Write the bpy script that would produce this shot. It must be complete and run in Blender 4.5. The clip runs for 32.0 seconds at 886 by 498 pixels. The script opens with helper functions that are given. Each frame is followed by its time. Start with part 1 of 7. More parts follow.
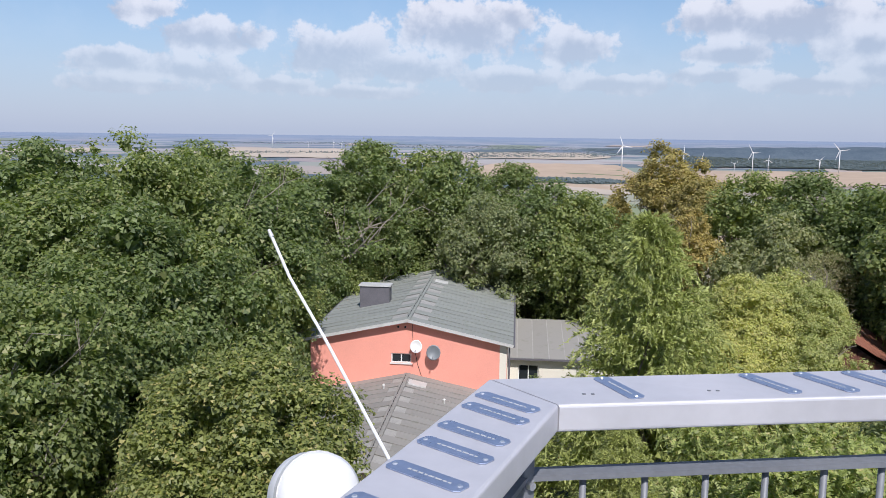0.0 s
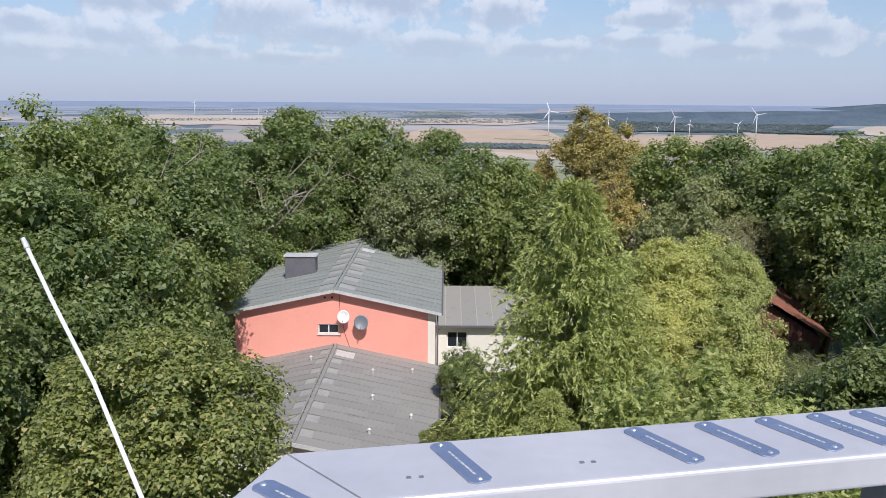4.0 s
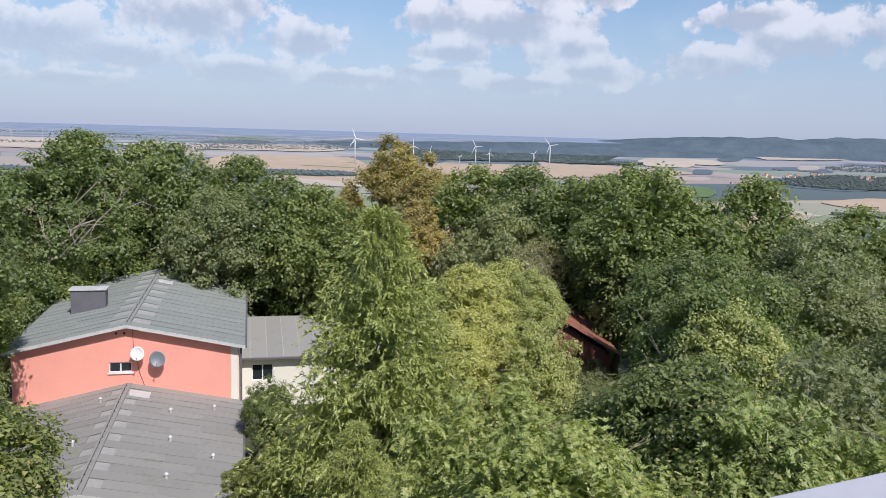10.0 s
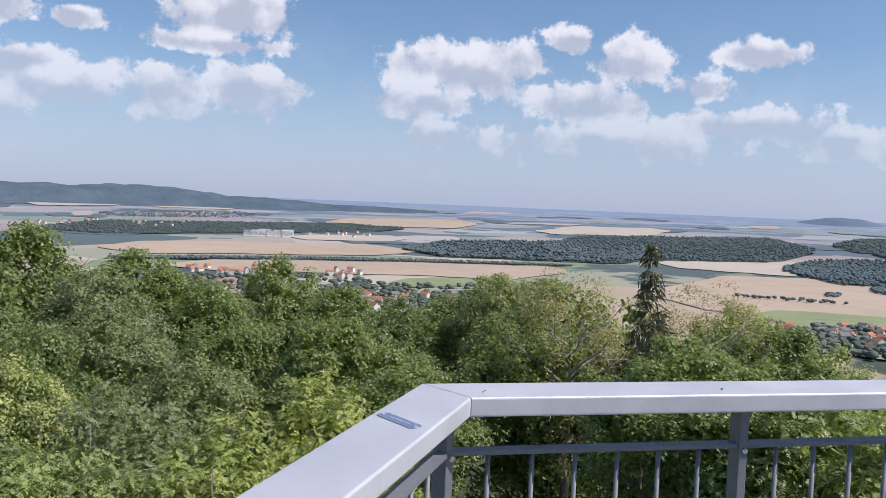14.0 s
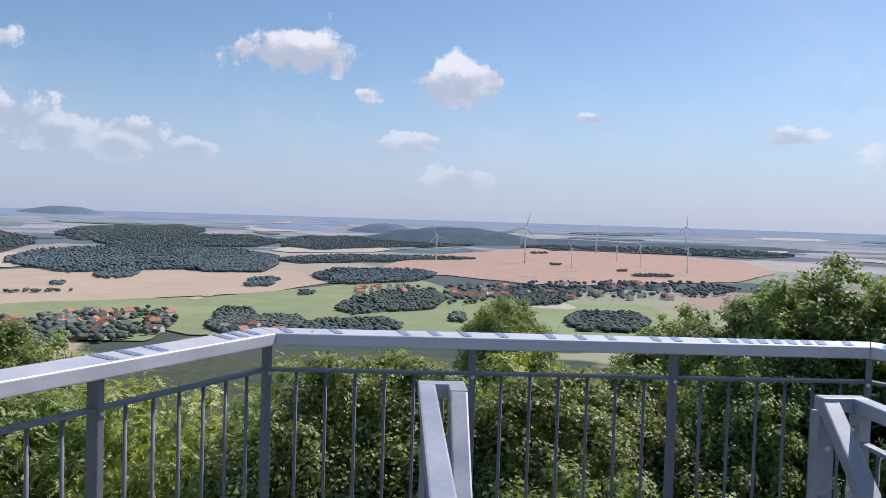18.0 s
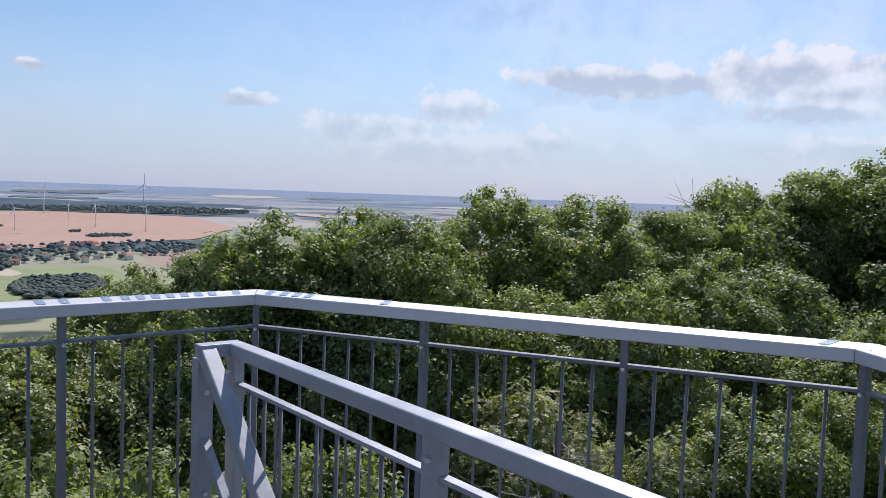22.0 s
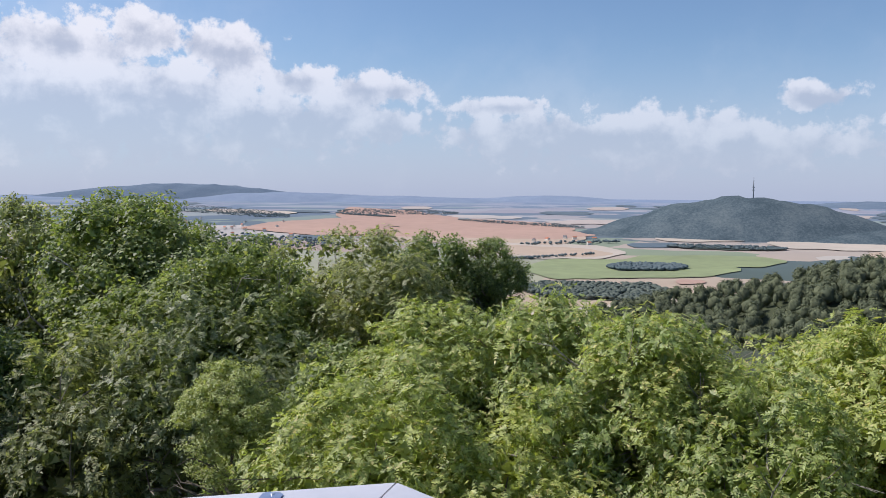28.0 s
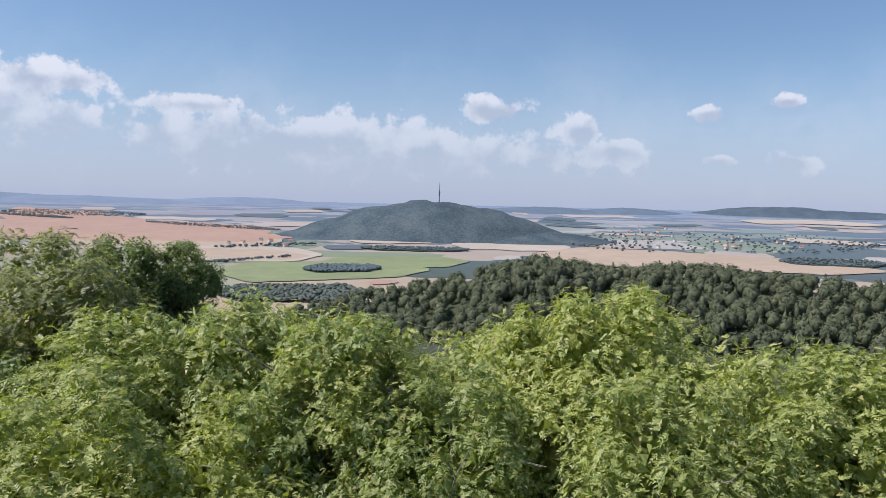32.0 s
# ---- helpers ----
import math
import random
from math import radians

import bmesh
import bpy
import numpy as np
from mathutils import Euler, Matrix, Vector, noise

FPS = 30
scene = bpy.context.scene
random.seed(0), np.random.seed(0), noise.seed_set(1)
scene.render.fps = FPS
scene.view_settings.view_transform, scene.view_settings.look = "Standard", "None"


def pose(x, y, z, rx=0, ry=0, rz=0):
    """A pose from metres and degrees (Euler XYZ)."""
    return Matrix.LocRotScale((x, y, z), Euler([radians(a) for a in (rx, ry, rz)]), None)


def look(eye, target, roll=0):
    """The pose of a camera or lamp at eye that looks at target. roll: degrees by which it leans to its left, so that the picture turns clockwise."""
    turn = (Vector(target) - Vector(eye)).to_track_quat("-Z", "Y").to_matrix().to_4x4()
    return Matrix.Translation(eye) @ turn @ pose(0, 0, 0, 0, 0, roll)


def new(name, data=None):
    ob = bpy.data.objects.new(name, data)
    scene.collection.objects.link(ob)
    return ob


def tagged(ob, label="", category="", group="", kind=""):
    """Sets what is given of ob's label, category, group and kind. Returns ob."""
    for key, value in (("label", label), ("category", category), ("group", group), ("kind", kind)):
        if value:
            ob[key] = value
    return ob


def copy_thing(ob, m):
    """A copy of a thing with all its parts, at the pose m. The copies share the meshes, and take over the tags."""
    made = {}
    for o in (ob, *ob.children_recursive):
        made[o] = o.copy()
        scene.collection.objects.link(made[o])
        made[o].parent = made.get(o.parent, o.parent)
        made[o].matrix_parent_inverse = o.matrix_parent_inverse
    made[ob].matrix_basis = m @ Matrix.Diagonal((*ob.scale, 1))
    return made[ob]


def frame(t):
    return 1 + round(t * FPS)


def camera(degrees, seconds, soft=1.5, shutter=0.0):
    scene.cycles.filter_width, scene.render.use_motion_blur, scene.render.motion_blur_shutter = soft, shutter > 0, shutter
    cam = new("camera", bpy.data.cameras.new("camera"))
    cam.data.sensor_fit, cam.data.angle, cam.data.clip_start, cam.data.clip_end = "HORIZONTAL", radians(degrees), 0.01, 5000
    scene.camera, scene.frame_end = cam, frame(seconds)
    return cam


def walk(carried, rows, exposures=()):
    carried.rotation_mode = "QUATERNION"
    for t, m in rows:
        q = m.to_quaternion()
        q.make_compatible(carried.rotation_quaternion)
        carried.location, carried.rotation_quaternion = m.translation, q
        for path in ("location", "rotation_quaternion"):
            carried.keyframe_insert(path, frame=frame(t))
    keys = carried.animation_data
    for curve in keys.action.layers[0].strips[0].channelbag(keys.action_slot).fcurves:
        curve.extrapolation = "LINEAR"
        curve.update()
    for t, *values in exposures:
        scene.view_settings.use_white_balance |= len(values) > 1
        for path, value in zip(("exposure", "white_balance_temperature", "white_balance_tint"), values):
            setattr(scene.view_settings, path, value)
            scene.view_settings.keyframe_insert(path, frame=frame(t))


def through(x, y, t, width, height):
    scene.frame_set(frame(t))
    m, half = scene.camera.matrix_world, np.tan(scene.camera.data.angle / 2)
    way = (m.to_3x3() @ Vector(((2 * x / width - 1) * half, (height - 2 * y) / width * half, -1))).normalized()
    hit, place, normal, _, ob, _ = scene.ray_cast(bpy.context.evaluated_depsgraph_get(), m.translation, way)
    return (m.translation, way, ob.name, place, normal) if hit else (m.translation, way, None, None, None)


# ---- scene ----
DECK = 15.9          # height of the tower's deck over the hilltop
EYE = 17.5           # height of the eye over the hilltop
PLAIN = 132.0        # how far the plain lies below the eye

# ---- camera ----
cam = camera(56.34, 32.0, soft=0.5)


def station(x, y, z, yaw, pitch, roll):
    eye = Vector((x, y, z + DECK))
    a, b = radians(yaw), radians(pitch)
    way = Vector((-math.sin(a) * math.cos(b), math.cos(a) * math.cos(b), math.sin(b)))
    return look(eye, eye + way, roll)


PATH = [
    (0.0, -1.645, 0.615, 1.600, -1.89, -8.04, 0.68),
    (0.5, -1.645, 0.682, 1.582, -3.31, -8.42, 0.40),
    (1.0, -1.550, 0.822, 1.561, -3.63, -8.62, 0.33),
    (1.5, -1.460, 0.868, 1.579, -3.49, -8.69, 0.42),
    (2.0, -1.421, 0.892, 1.586, -4.31, -9.37, 0.70),
    (2.5, -1.440, 0.955, 1.602, -5.38, -8.92, 0.80),
    (3.0, -1.441, 0.972, 1.630, -6.23, -8.85, 0.40),
    (3.5, -1.416, 1.033, 1.621, -6.80, -9.49, 0.38),
    (4.0, -1.418, 1.049, 1.617, -6.82, -10.30, 0.43),
    (4.5, -1.412, 1.049, 1.635, -7.01, -10.55, 0.52),
    (6.5, -1.284, 1.179, 1.619, -6.71, -11.24, 0.02),
    (7.0, -1.285, 1.243, 1.627, -7.30, -11.34, 0.41),
    (7.5, -1.307, 1.290, 1.628, -8.58, -11.35, 0.70),
    (8.0, -1.316, 1.302, 1.628, -9.82, -11.84, 0.85),
    (8.5, -1.319, 1.316, 1.634, -11.26, -12.29, 0.97),
    (9.0, -1.322, 1.355, 1.644, -13.85, -11.99, 1.31),
    (9.5, -1.299, 1.370, 1.625, -16.74, -10.19, 1.42),
    (10.0, -1.231, 1.378, 1.622, -20.18, -8.21, 1.66),
    (10.5, -1.123, 1.377, 1.623, -24.89, -6.32, 1.97),
    (11.0, -1.009, 1.377, 1.615, -29.99, -4.72, 2.38),
    (11.5, -0.924, 1.394, 1.604, -34.91, -4.14, 2.70),
    (12.0, -0.859, 1.439, 1.597, -40.23, -3.70, 2.84),
    (12.5, -0.825, 1.487, 1.598, -45.83, -3.06, 2.84),
    (13.0, -0.812, 1.522, 1.598, -53.95, -3.20, 2.24),
    (13.5, -0.835, 1.524, 1.611, -61.17, -3.42, 2.25),
    (14.0, -0.870, 1.506, 1.618, -67.38, -3.37, 2.34),
    (14.5, -0.897, 1.468, 1.619, -73.57, -2.94, 2.64),
    (16.5, -0.889, 1.203, 1.613, -98.10, -1.97, 2.23),
    (17.0, -0.861, 1.163, 1.621, -105.23, -2.03, 2.15),
    (17.5, -0.819, 1.156, 1.621, -111.65, -1.89, 2.08),
    (18.0, -0.777, 1.162, 1.620, -117.76, -2.27, 1.76),
    (18.5, -0.747, 1.166, 1.620, -123.74, -2.89, 1.75),
    (19.0, -0.741, 1.166, 1.621, -128.85, -3.10, 1.61),
    (19.5, -0.772, 1.132, 1.623, -133.88, -3.31, 1.51),
    (20.0, -0.792, 1.110, 1.622, -138.43, -3.49, 1.64),
    (20.5, -0.820, 1.073, 1.623, -142.52, -3.70, 1.59),
    (21.0, -0.855, 1.036, 1.625, -146.25, -3.59, 1.54),
    (21.5, -0.905, 1.005, 1.623, -149.41, -3.58, 1.82),
    (22.0, -0.967, 0.967, 1.624, -154.07, -3.95, 2.08),
    (22.5, -1.017, 0.929, 1.622, -159.78, -4.31, 1.91),
    (23.0, -1.055, 0.889, 1.622, -166.48, -4.40, 2.08),
    (23.5, -1.070, 0.844, 1.621, -172.06, -4.65, 1.70),
    (24.0, -1.085, 0.781, 1.622, -177.93, -5.64, 1.59),
    (24.5, -1.119, 0.710, 1.626, -184.73, -5.96, 1.71),
    (25.0, -1.204, 0.676, 1.626, -190.50, -5.45, 1.38),
    (25.5, -1.299, 0.648, 1.634, -198.61, -5.35, 1.42),
    (26.0, -1.367, 0.600, 1.655, -208.84, -4.50, 2.20),
    (26.5, -1.358, 0.494, 1.655, -220.91, -4.16, 1.19),
    (28.5, -1.430, 0.319, 1.598, -254.67, -3.81, 0.93),
    (29.0, -1.460, 0.315, 1.606, -260.81, -3.84, 1.36),
    (29.5, -1.472, 0.311, 1.623, -265.70, -3.37, 1.36),
    (30.0, -1.449, 0.313, 1.631, -268.05, -3.34, 1.20),
    (30.5, -1.423, 0.343, 1.630, -268.42, -3.80, 1.13),
    (31.0, -1.391, 0.352, 1.624, -267.72, -4.46, 1.08),
    (31.5, -1.378, 0.371, 1.627, -268.33, -3.65, 1.07),
    (32.0, -1.368, 0.365, 1.626, -268.78, -3.36, 1.30),
]
walk(cam, [(row[0], station(*row[1:])) for row in PATH], exposures=((0.0, 0.0, 6150.0, 15.0), (32.0, 0.0, 6150.0, 15.0)))

# ---- light: an early afternoon sun behind the first view, a hazy sky with cumulus ----
SUN_AZ, SUN_EL = -171.0, 50.0     # azimuth to the left of +y, elevation
sun_way = Vector((-math.sin(radians(SUN_AZ)) * math.cos(radians(SUN_EL)), math.cos(radians(SUN_AZ)) * math.cos(radians(SUN_EL)), math.sin(radians(SUN_EL))))
sun = new("sun", bpy.data.lights.new("sun", "SUN"))
sun.data.energy, sun.data.angle, sun.data.color = 4.6, radians(0.55), (1.0, 0.95, 0.87)
sun.matrix_world = look(sun_way * 200, (0, 0, 0))

world = bpy.data.worlds.new("world")
scene.world = world
world.use_nodes = True
wt = world.node_tree
wt.nodes.clear()


class Net:
    """Short hand for node trees."""

    def __init__(self, tree):
        self.t = tree

    def n(self, kind, **at):
        node = self.t.nodes.new(kind)
        for k, v in at.items():
            if k == "operation":
                node.operation = v
            elif k == "blend":
                node.blend_type = v
            elif k == "dtype":
                node.data_type = v
        return node

    def put(self, socket, value):
        if hasattr(value, "is_output"):
            self.t.links.new(value, socket)
        elif value is not None:
            socket.default_value = value

    def math(self, op, a, b=None, c=None, clamp=False):
        node = self.n("ShaderNodeMath", operation=op)
        node.use_clamp = clamp
        for s, v in zip(node.inputs, (a, b, c)):
            self.put(s, v)
        return node.outputs[0]

    def vec(self, op, a, b=None, c=None, scale=None):
        node = self.n("ShaderNodeVectorMath", operation=op)
        for s, v in zip(node.inputs, (a, b, c)):
            self.put(s, v)
        if scale is not None:
            self.put(node.inputs["Scale"], scale)
        return node.outputs["Value"] if op in ("LENGTH", "DOT_PRODUCT") else node.outputs["Vector"]

    def mix(self, f, a, b, blend="MIX"):
        node = self.n("ShaderNodeMix", dtype="RGBA", blend=blend)
        self.put(node.inputs[0], f)
        for s, v in ((node.inputs[6], a), (node.inputs[7], b)):
            self.put(s, (*v, 1.0) if isinstance(v, tuple) and len(v) == 3 else v)
        return node.outputs[2]

    def step(self, v, lo, hi, to0=0.0, to1=1.0, smooth=True):
        node = self.n("ShaderNodeMapRange")
        node.interpolation_type = "SMOOTHSTEP" if smooth else "LINEAR"
        for s, x in zip(node.inputs, (v, lo, hi, to0, to1)):
            self.put(s, x)
        return node.outputs[0]

    def noise(self, vector, scale, detail=4.0, rough=0.55, colour=False, warp=0.0):
        node = self.n("ShaderNodeTexNoise")
        self.put(node.inputs["Vector"], vector)
        for k, v in (("Scale", scale), ("Detail", detail), ("Roughness", rough), ("Distortion", warp)):
            self.put(node.inputs[k], v)
        return node.outputs["Color" if colour else "Fac"]

    def ramp(self, f, *stops, hard=False):
        node = self.n("ShaderNodeValToRGB")
        e = node.color_ramp.elements
        node.color_ramp.interpolation = "CONSTANT" if hard else "LINEAR"
        while len(e) < len(stops):
            e.new(0.5)
        for el, (at, col) in zip(e, stops):
            el.position, el.color = at, (*col, 1.0)
        self.put(node.inputs[0], f)
        return node.outputs[0]


W = Net(wt)
sky = W.n("ShaderNodeTexSky")
sky.sky_type, sky.sun_disc = "NISHITA", False
sky.sun_elevation, sky.sun_rotation = radians(SUN_EL), radians(-SUN_AZ)
sky.altitude, sky.air_density, sky.dust_density, sky.ozone_density = 300.0, 1.0, 0.7, 1.6
way = W.n("ShaderNodeTexCoord").outputs["Generated"]
xyz = W.n("ShaderNodeSeparateXYZ")
W.put(xyz.inputs[0], way)
azim = W.math("MULTIPLY", W.math("ARCTAN2", W.math("MULTIPLY", xyz.outputs[0], -1.0), xyz.outputs[1]), 180 / math.pi)
azim = W.math("SUBTRACT", azim, W.math("MULTIPLY", W.math("GREATER_THAN", azim, 60.0), 360.0))
elev = W.math("MULTIPLY", W.math("ARCSINE", xyz.outputs[2]), 180 / math.pi)
spot = W.n("ShaderNodeCombineXYZ")
W.put(spot.inputs[0], azim)
W.put(spot.inputs[1], elev)
spot = spot.outputs[0]
puff = W.noise(spot, 0.46, 9.0, 0.62)
puff2 = W.noise(spot, 0.16, 4.0, 0.5)
billow = W.math("ADD", W.math("MULTIPLY", W.math("SUBTRACT", puff, 0.5), 2.6), W.math("MULTIPLY", W.math("SUBTRACT", puff2, 0.5), 1.0))
above = W.noise(W.vec("ADD", spot, (0.25, 0.55, 0.0)), 0.42, 5.0, 0.55)
heap = None
lit = None


def cloud(az, el, half_w, half_h):
    """One cumulus of the sky, by its azimuth, height and half sizes in degrees."""
    global heap
    off = W.vec("MULTIPLY", W.vec("SUBTRACT", spot, (az, el, 0.0)), (1.0 / half_w, 1.0 / half_h, 0.0))
    inside = W.math("SUBTRACT", 1.0, W.vec("LENGTH", off))
    heap = inside if heap is None else W.math("SMOOTH_MAX", heap, inside, 0.25)
    global lit
    off = W.vec("MULTIPLY", W.vec("SUBTRACT", spot, (az - 0.1 * half_w, el + 0.55 * half_h, 0.0)), (1.0 / half_w, 1.0 / half_h, 0.0))
    inside = W.math("SUBTRACT", 1.0, W.vec("LENGTH", off))
    lit = inside if lit is None else W.math("SMOOTH_MAX", lit, inside, 0.25)


cloud(13.7, 6.1, 4.4, 1.5)
cloud(5.3, 5.3, 5.4, 1.9)
cloud(-2.9, 6.9, 5.4, 2.2)
cloud(-6.3, 7.7, 2.4, 1.5)
cloud(0.7, 4.3, 5.4, 1.4)
cloud(-10.7, 5.7, 3.4, 1.5)
cloud(-20.4, 5.2, 2.9, 0.9)
cloud(-24.0, 7.0, 7.3, 2.2)
cloud(-27.9, 5.5, 2.9, 1.5)
cloud(17.1, 7.5, 2.4, 1.0)
cloud(19.6, 4.4, 2.9, 1.0)
cloud(15.2, 3.8, 4.9, 1.3)
cloud(-23.3, 9.3, 2.9, 1.7)
cloud(-20.9, 7.3, 5.4, 1.5)
cloud(-26.5, 8.9, 3.4, 1.5)
cloud(-30.2, 9.2, 2.9, 1.2)
cloud(-20.3, 5.3, 3.4, 1.0)
cloud(-28.1, 5.7, 2.9, 1.1)
cloud(-38.6, 11.0, 2.9, 1.4)
cloud(-43.2, 10.5, 1.5, 0.7)
cloud(-52.6, 11.6, 4.9, 2.3)
cloud(-51.6, 9.6, 5.4, 0.8)
cloud(-39.9, 7.5, 3.9, 1.2)
cloud(-37.3, 4.9, 3.7, 1.2)
cloud(-42.7, 6.0, 4.4, 1.6)
cloud(-48.4, 6.4, 3.9, 2.1)
cloud(-54.0, 6.9, 3.9, 1.8)
cloud(-30.4, 4.0, 4.4, 1.1)
cloud(-67.8, 8.8, 5.1, 2.0)
cloud(-71.7, 9.7, 2.9, 1.8)
cloud(-65.6, 6.6, 3.7, 1.6)
cloud(-75.5, 11.0, 2.0, 1.0)
cloud(-79.8, 9.7, 2.9, 2.1)
cloud(-76.5, 6.7, 5.1, 1.8)
cloud(-84.0, 8.1, 2.4, 1.2)
cloud(-87.3, 10.1, 2.9, 1.1)
cloud(-77.8, 4.3, 9.8, 1.6)
cloud(-87.2, 5.5, 7.3, 1.3)
cloud(-93.3, 4.6, 2.9, 1.2)
cloud(-97.3, 4.8, 2.0, 1.2)
cloud(-66.9, 4.5, 3.4, 1.2)
cloud(-107.5, 10.6, 4.6, 1.8)
cloud(-118.5, 9.3, 3.0, 1.7)
cloud(-112.1, 8.1, 1.1, 0.6)
cloud(-92.6, 4.7, 2.3, 1.0)
cloud(-96.2, 4.0, 2.4, 1.0)
cloud(-100.8, 4.0, 1.8, 0.7)
cloud(-115.8, 5.0, 2.4, 0.7)
cloud(-118.7, 2.6, 2.4, 0.9)
cloud(-127.4, 6.9, 1.2, 0.4)
cloud(-140.1, 5.8, 2.1, 0.6)
cloud(-149.4, 4.1, 5.4, 1.2)
cloud(-154.5, 5.5, 3.4, 1.5)
cloud(-115.1, 4.8, 2.3, 0.7)
cloud(-118.5, 2.5, 2.7, 0.9)
cloud(-140.3, 5.6, 2.1, 0.5)
cloud(-149.0, 3.7, 4.4, 1.2)
cloud(-154.3, 5.6, 2.4, 1.0)
cloud(-160.6, 3.5, 2.9, 1.2)
cloud(-167.5, 7.8, 9.3, 1.2)
cloud(-176.2, 8.4, 5.9, 1.7)
cloud(-179.5, 6.8, 4.9, 1.5)
cloud(-154.4, 2.9, 10.8, 1.4)
cloud(-166.4, 7.7, 8.3, 1.2)
cloud(-175.8, 7.9, 7.3, 2.0)
cloud(-184.1, 8.6, 3.9, 2.4)
cloud(-178.1, 5.8, 6.4, 0.9)
cloud(-195.5, 9.5, 4.9, 2.0)
cloud(-198.4, 8.4, 2.0, 1.2)
cloud(-203.3, 8.7, 6.4, 2.9)
cloud(-208.6, 5.5, 7.3, 2.4)
cloud(-190.8, 3.9, 7.3, 1.8)
cloud(-181.2, 3.3, 8.3, 1.3)
cloud(-205.1, 9.2, 7.3, 2.9)
cloud(-211.2, 10.2, 3.9, 1.8)
cloud(-217.0, 8.5, 4.4, 1.8)
cloud(-224.0, 8.9, 5.9, 2.4)
cloud(-228.5, 9.9, 3.4, 1.8)
cloud(-233.1, 9.4, 3.9, 2.0)
cloud(-227.7, 6.0, 12.7, 2.9)
cloud(-209.1, 5.2, 10.8, 2.7)
cloud(-193.9, 4.9, 9.8, 2.4)
cloud(-228.2, 10.3, 2.9, 1.5)
cloud(-233.7, 9.2, 3.2, 2.1)
cloud(-238.5, 7.3, 2.9, 1.6)
cloud(-242.9, 6.9, 4.6, 1.5)
cloud(-251.8, 5.9, 3.7, 0.8)
cloud(-236.4, 4.8, 12.7, 2.7)
cloud(-259.0, 3.9, 14.7, 2.1)
cloud(-272.0, 6.2, 2.5, 1.3)
cloud(-277.9, 4.8, 1.6, 1.4)
cloud(-266.7, 3.2, 14.7, 2.0)
cloud(-280.5, 3.5, 3.4, 1.0)
cloud(-286.1, 6.0, 1.4, 0.6)
cloud(-291.0, 6.7, 1.1, 0.5)
cloud(-291.4, 2.8, 1.9, 0.9)
cloud(-287.1, 3.0, 1.2, 0.5)
cloud(18.0, 2.8, 4.4, 0.7)
cloud(9.8, 3.0, 3.9, 0.7)
cloud(3.4, 2.6, 4.9, 0.6)
cloud(-6.2, 3.6, 5.9, 0.9)
cloud(-13.7, 3.3, 4.4, 0.7)
cloud(-19.1, 3.8, 3.9, 0.7)
cloud(-25.8, 3.2, 5.4, 0.7)
cloud(-201.4, 4.5, 20.5, 4.4)
cloud(-222.4, 5.2, 19.6, 3.9)
cloud(-185.3, 7.4, 5.9, 2.4)
body = W.math("ADD", W.math("MAXIMUM", heap, -1.5), billow)
cover = W.step(body, -0.04, 0.32)
relief = W.math("SUBTRACT", puff, above)
shade = W.math("ADD", W.math("MULTIPLY", relief, 1.6), W.math("ADD", 0.76, W.math("MULTIPLY", W.math("SUBTRACT", lit, heap), 0.55)))
shade = W.math("SUBTRACT", shade, W.math("MULTIPLY", W.step(body, 0.3, 1.3), 0.16))
veil = W.math("MULTIPLY", W.step(elev, 14.0, 1.0), W.step(W.noise(spot, 0.12, 5.0, 0.6), 0.42, 0.7))
cover = W.math("MAXIMUM", cover, W.math("MULTIPLY", veil, 0.25))
bright = W.math("MULTIPLY", W.step(W.math("ABSOLUTE", W.math("ADD", azim, 188.0)), 62.0, 8.0), W.step(W.noise(spot, 0.09, 5.0, 0.6), 0.25, 0.7))
cover = W.math("MAXIMUM", cover, W.math("MULTIPLY", bright, 0.5))
white = W.mix(W.step(shade, 0.35, 1.05), (0.50, 0.54, 0.63), (0.86, 0.86, 0.885))
clear = W.mix(1.0, sky.outputs[0], (0.096, 0.105, 0.111), "MULTIPLY")
haze = W.step(elev, 11.0, -0.5)
clear = W.mix(W.math("MULTIPLY", haze, 0.72), clear, (0.46, 0.53, 0.715))
fade = W.step(elev, 0.0, 11.0, 0.22, 0.95)
seen = W.mix(W.math("MULTIPLY", cover, fade), clear, white)
back = W.n("ShaderNodeBackground")
W.put(back.inputs[0], seen)
W.put(back.inputs[1], 1.0)
wout = W.n("ShaderNodeOutputWorld")
W.put(wout.inputs[0], back.outputs[0])

# ---- materials ----
def material(name, rough=0.6, metal=0.0):
    m = bpy.data.materials.new(name)
    m.use_nodes = True
    net = Net(m.node_tree)
    bsdf = m.node_tree.nodes["Principled BSDF"]
    bsdf.inputs["Roughness"].default_value = rough
    bsdf.inputs["Metallic"].default_value = metal
    net.bsdf = bsdf
    net.place = net.n("ShaderNodeTexCoord").outputs["Object"]
    net.world = net.n("ShaderNodeNewGeometry").outputs["Position"]
    return m, net


def bump(net, height, strength=0.3, distance=0.01):
    node = net.n("ShaderNodeBump")
    node.inputs["Strength"].default_value, node.inputs["Distance"].default_value = strength, distance
    net.put(node.inputs["Height"], height)
    net.put(net.bsdf.inputs["Normal"], node.outputs[0])


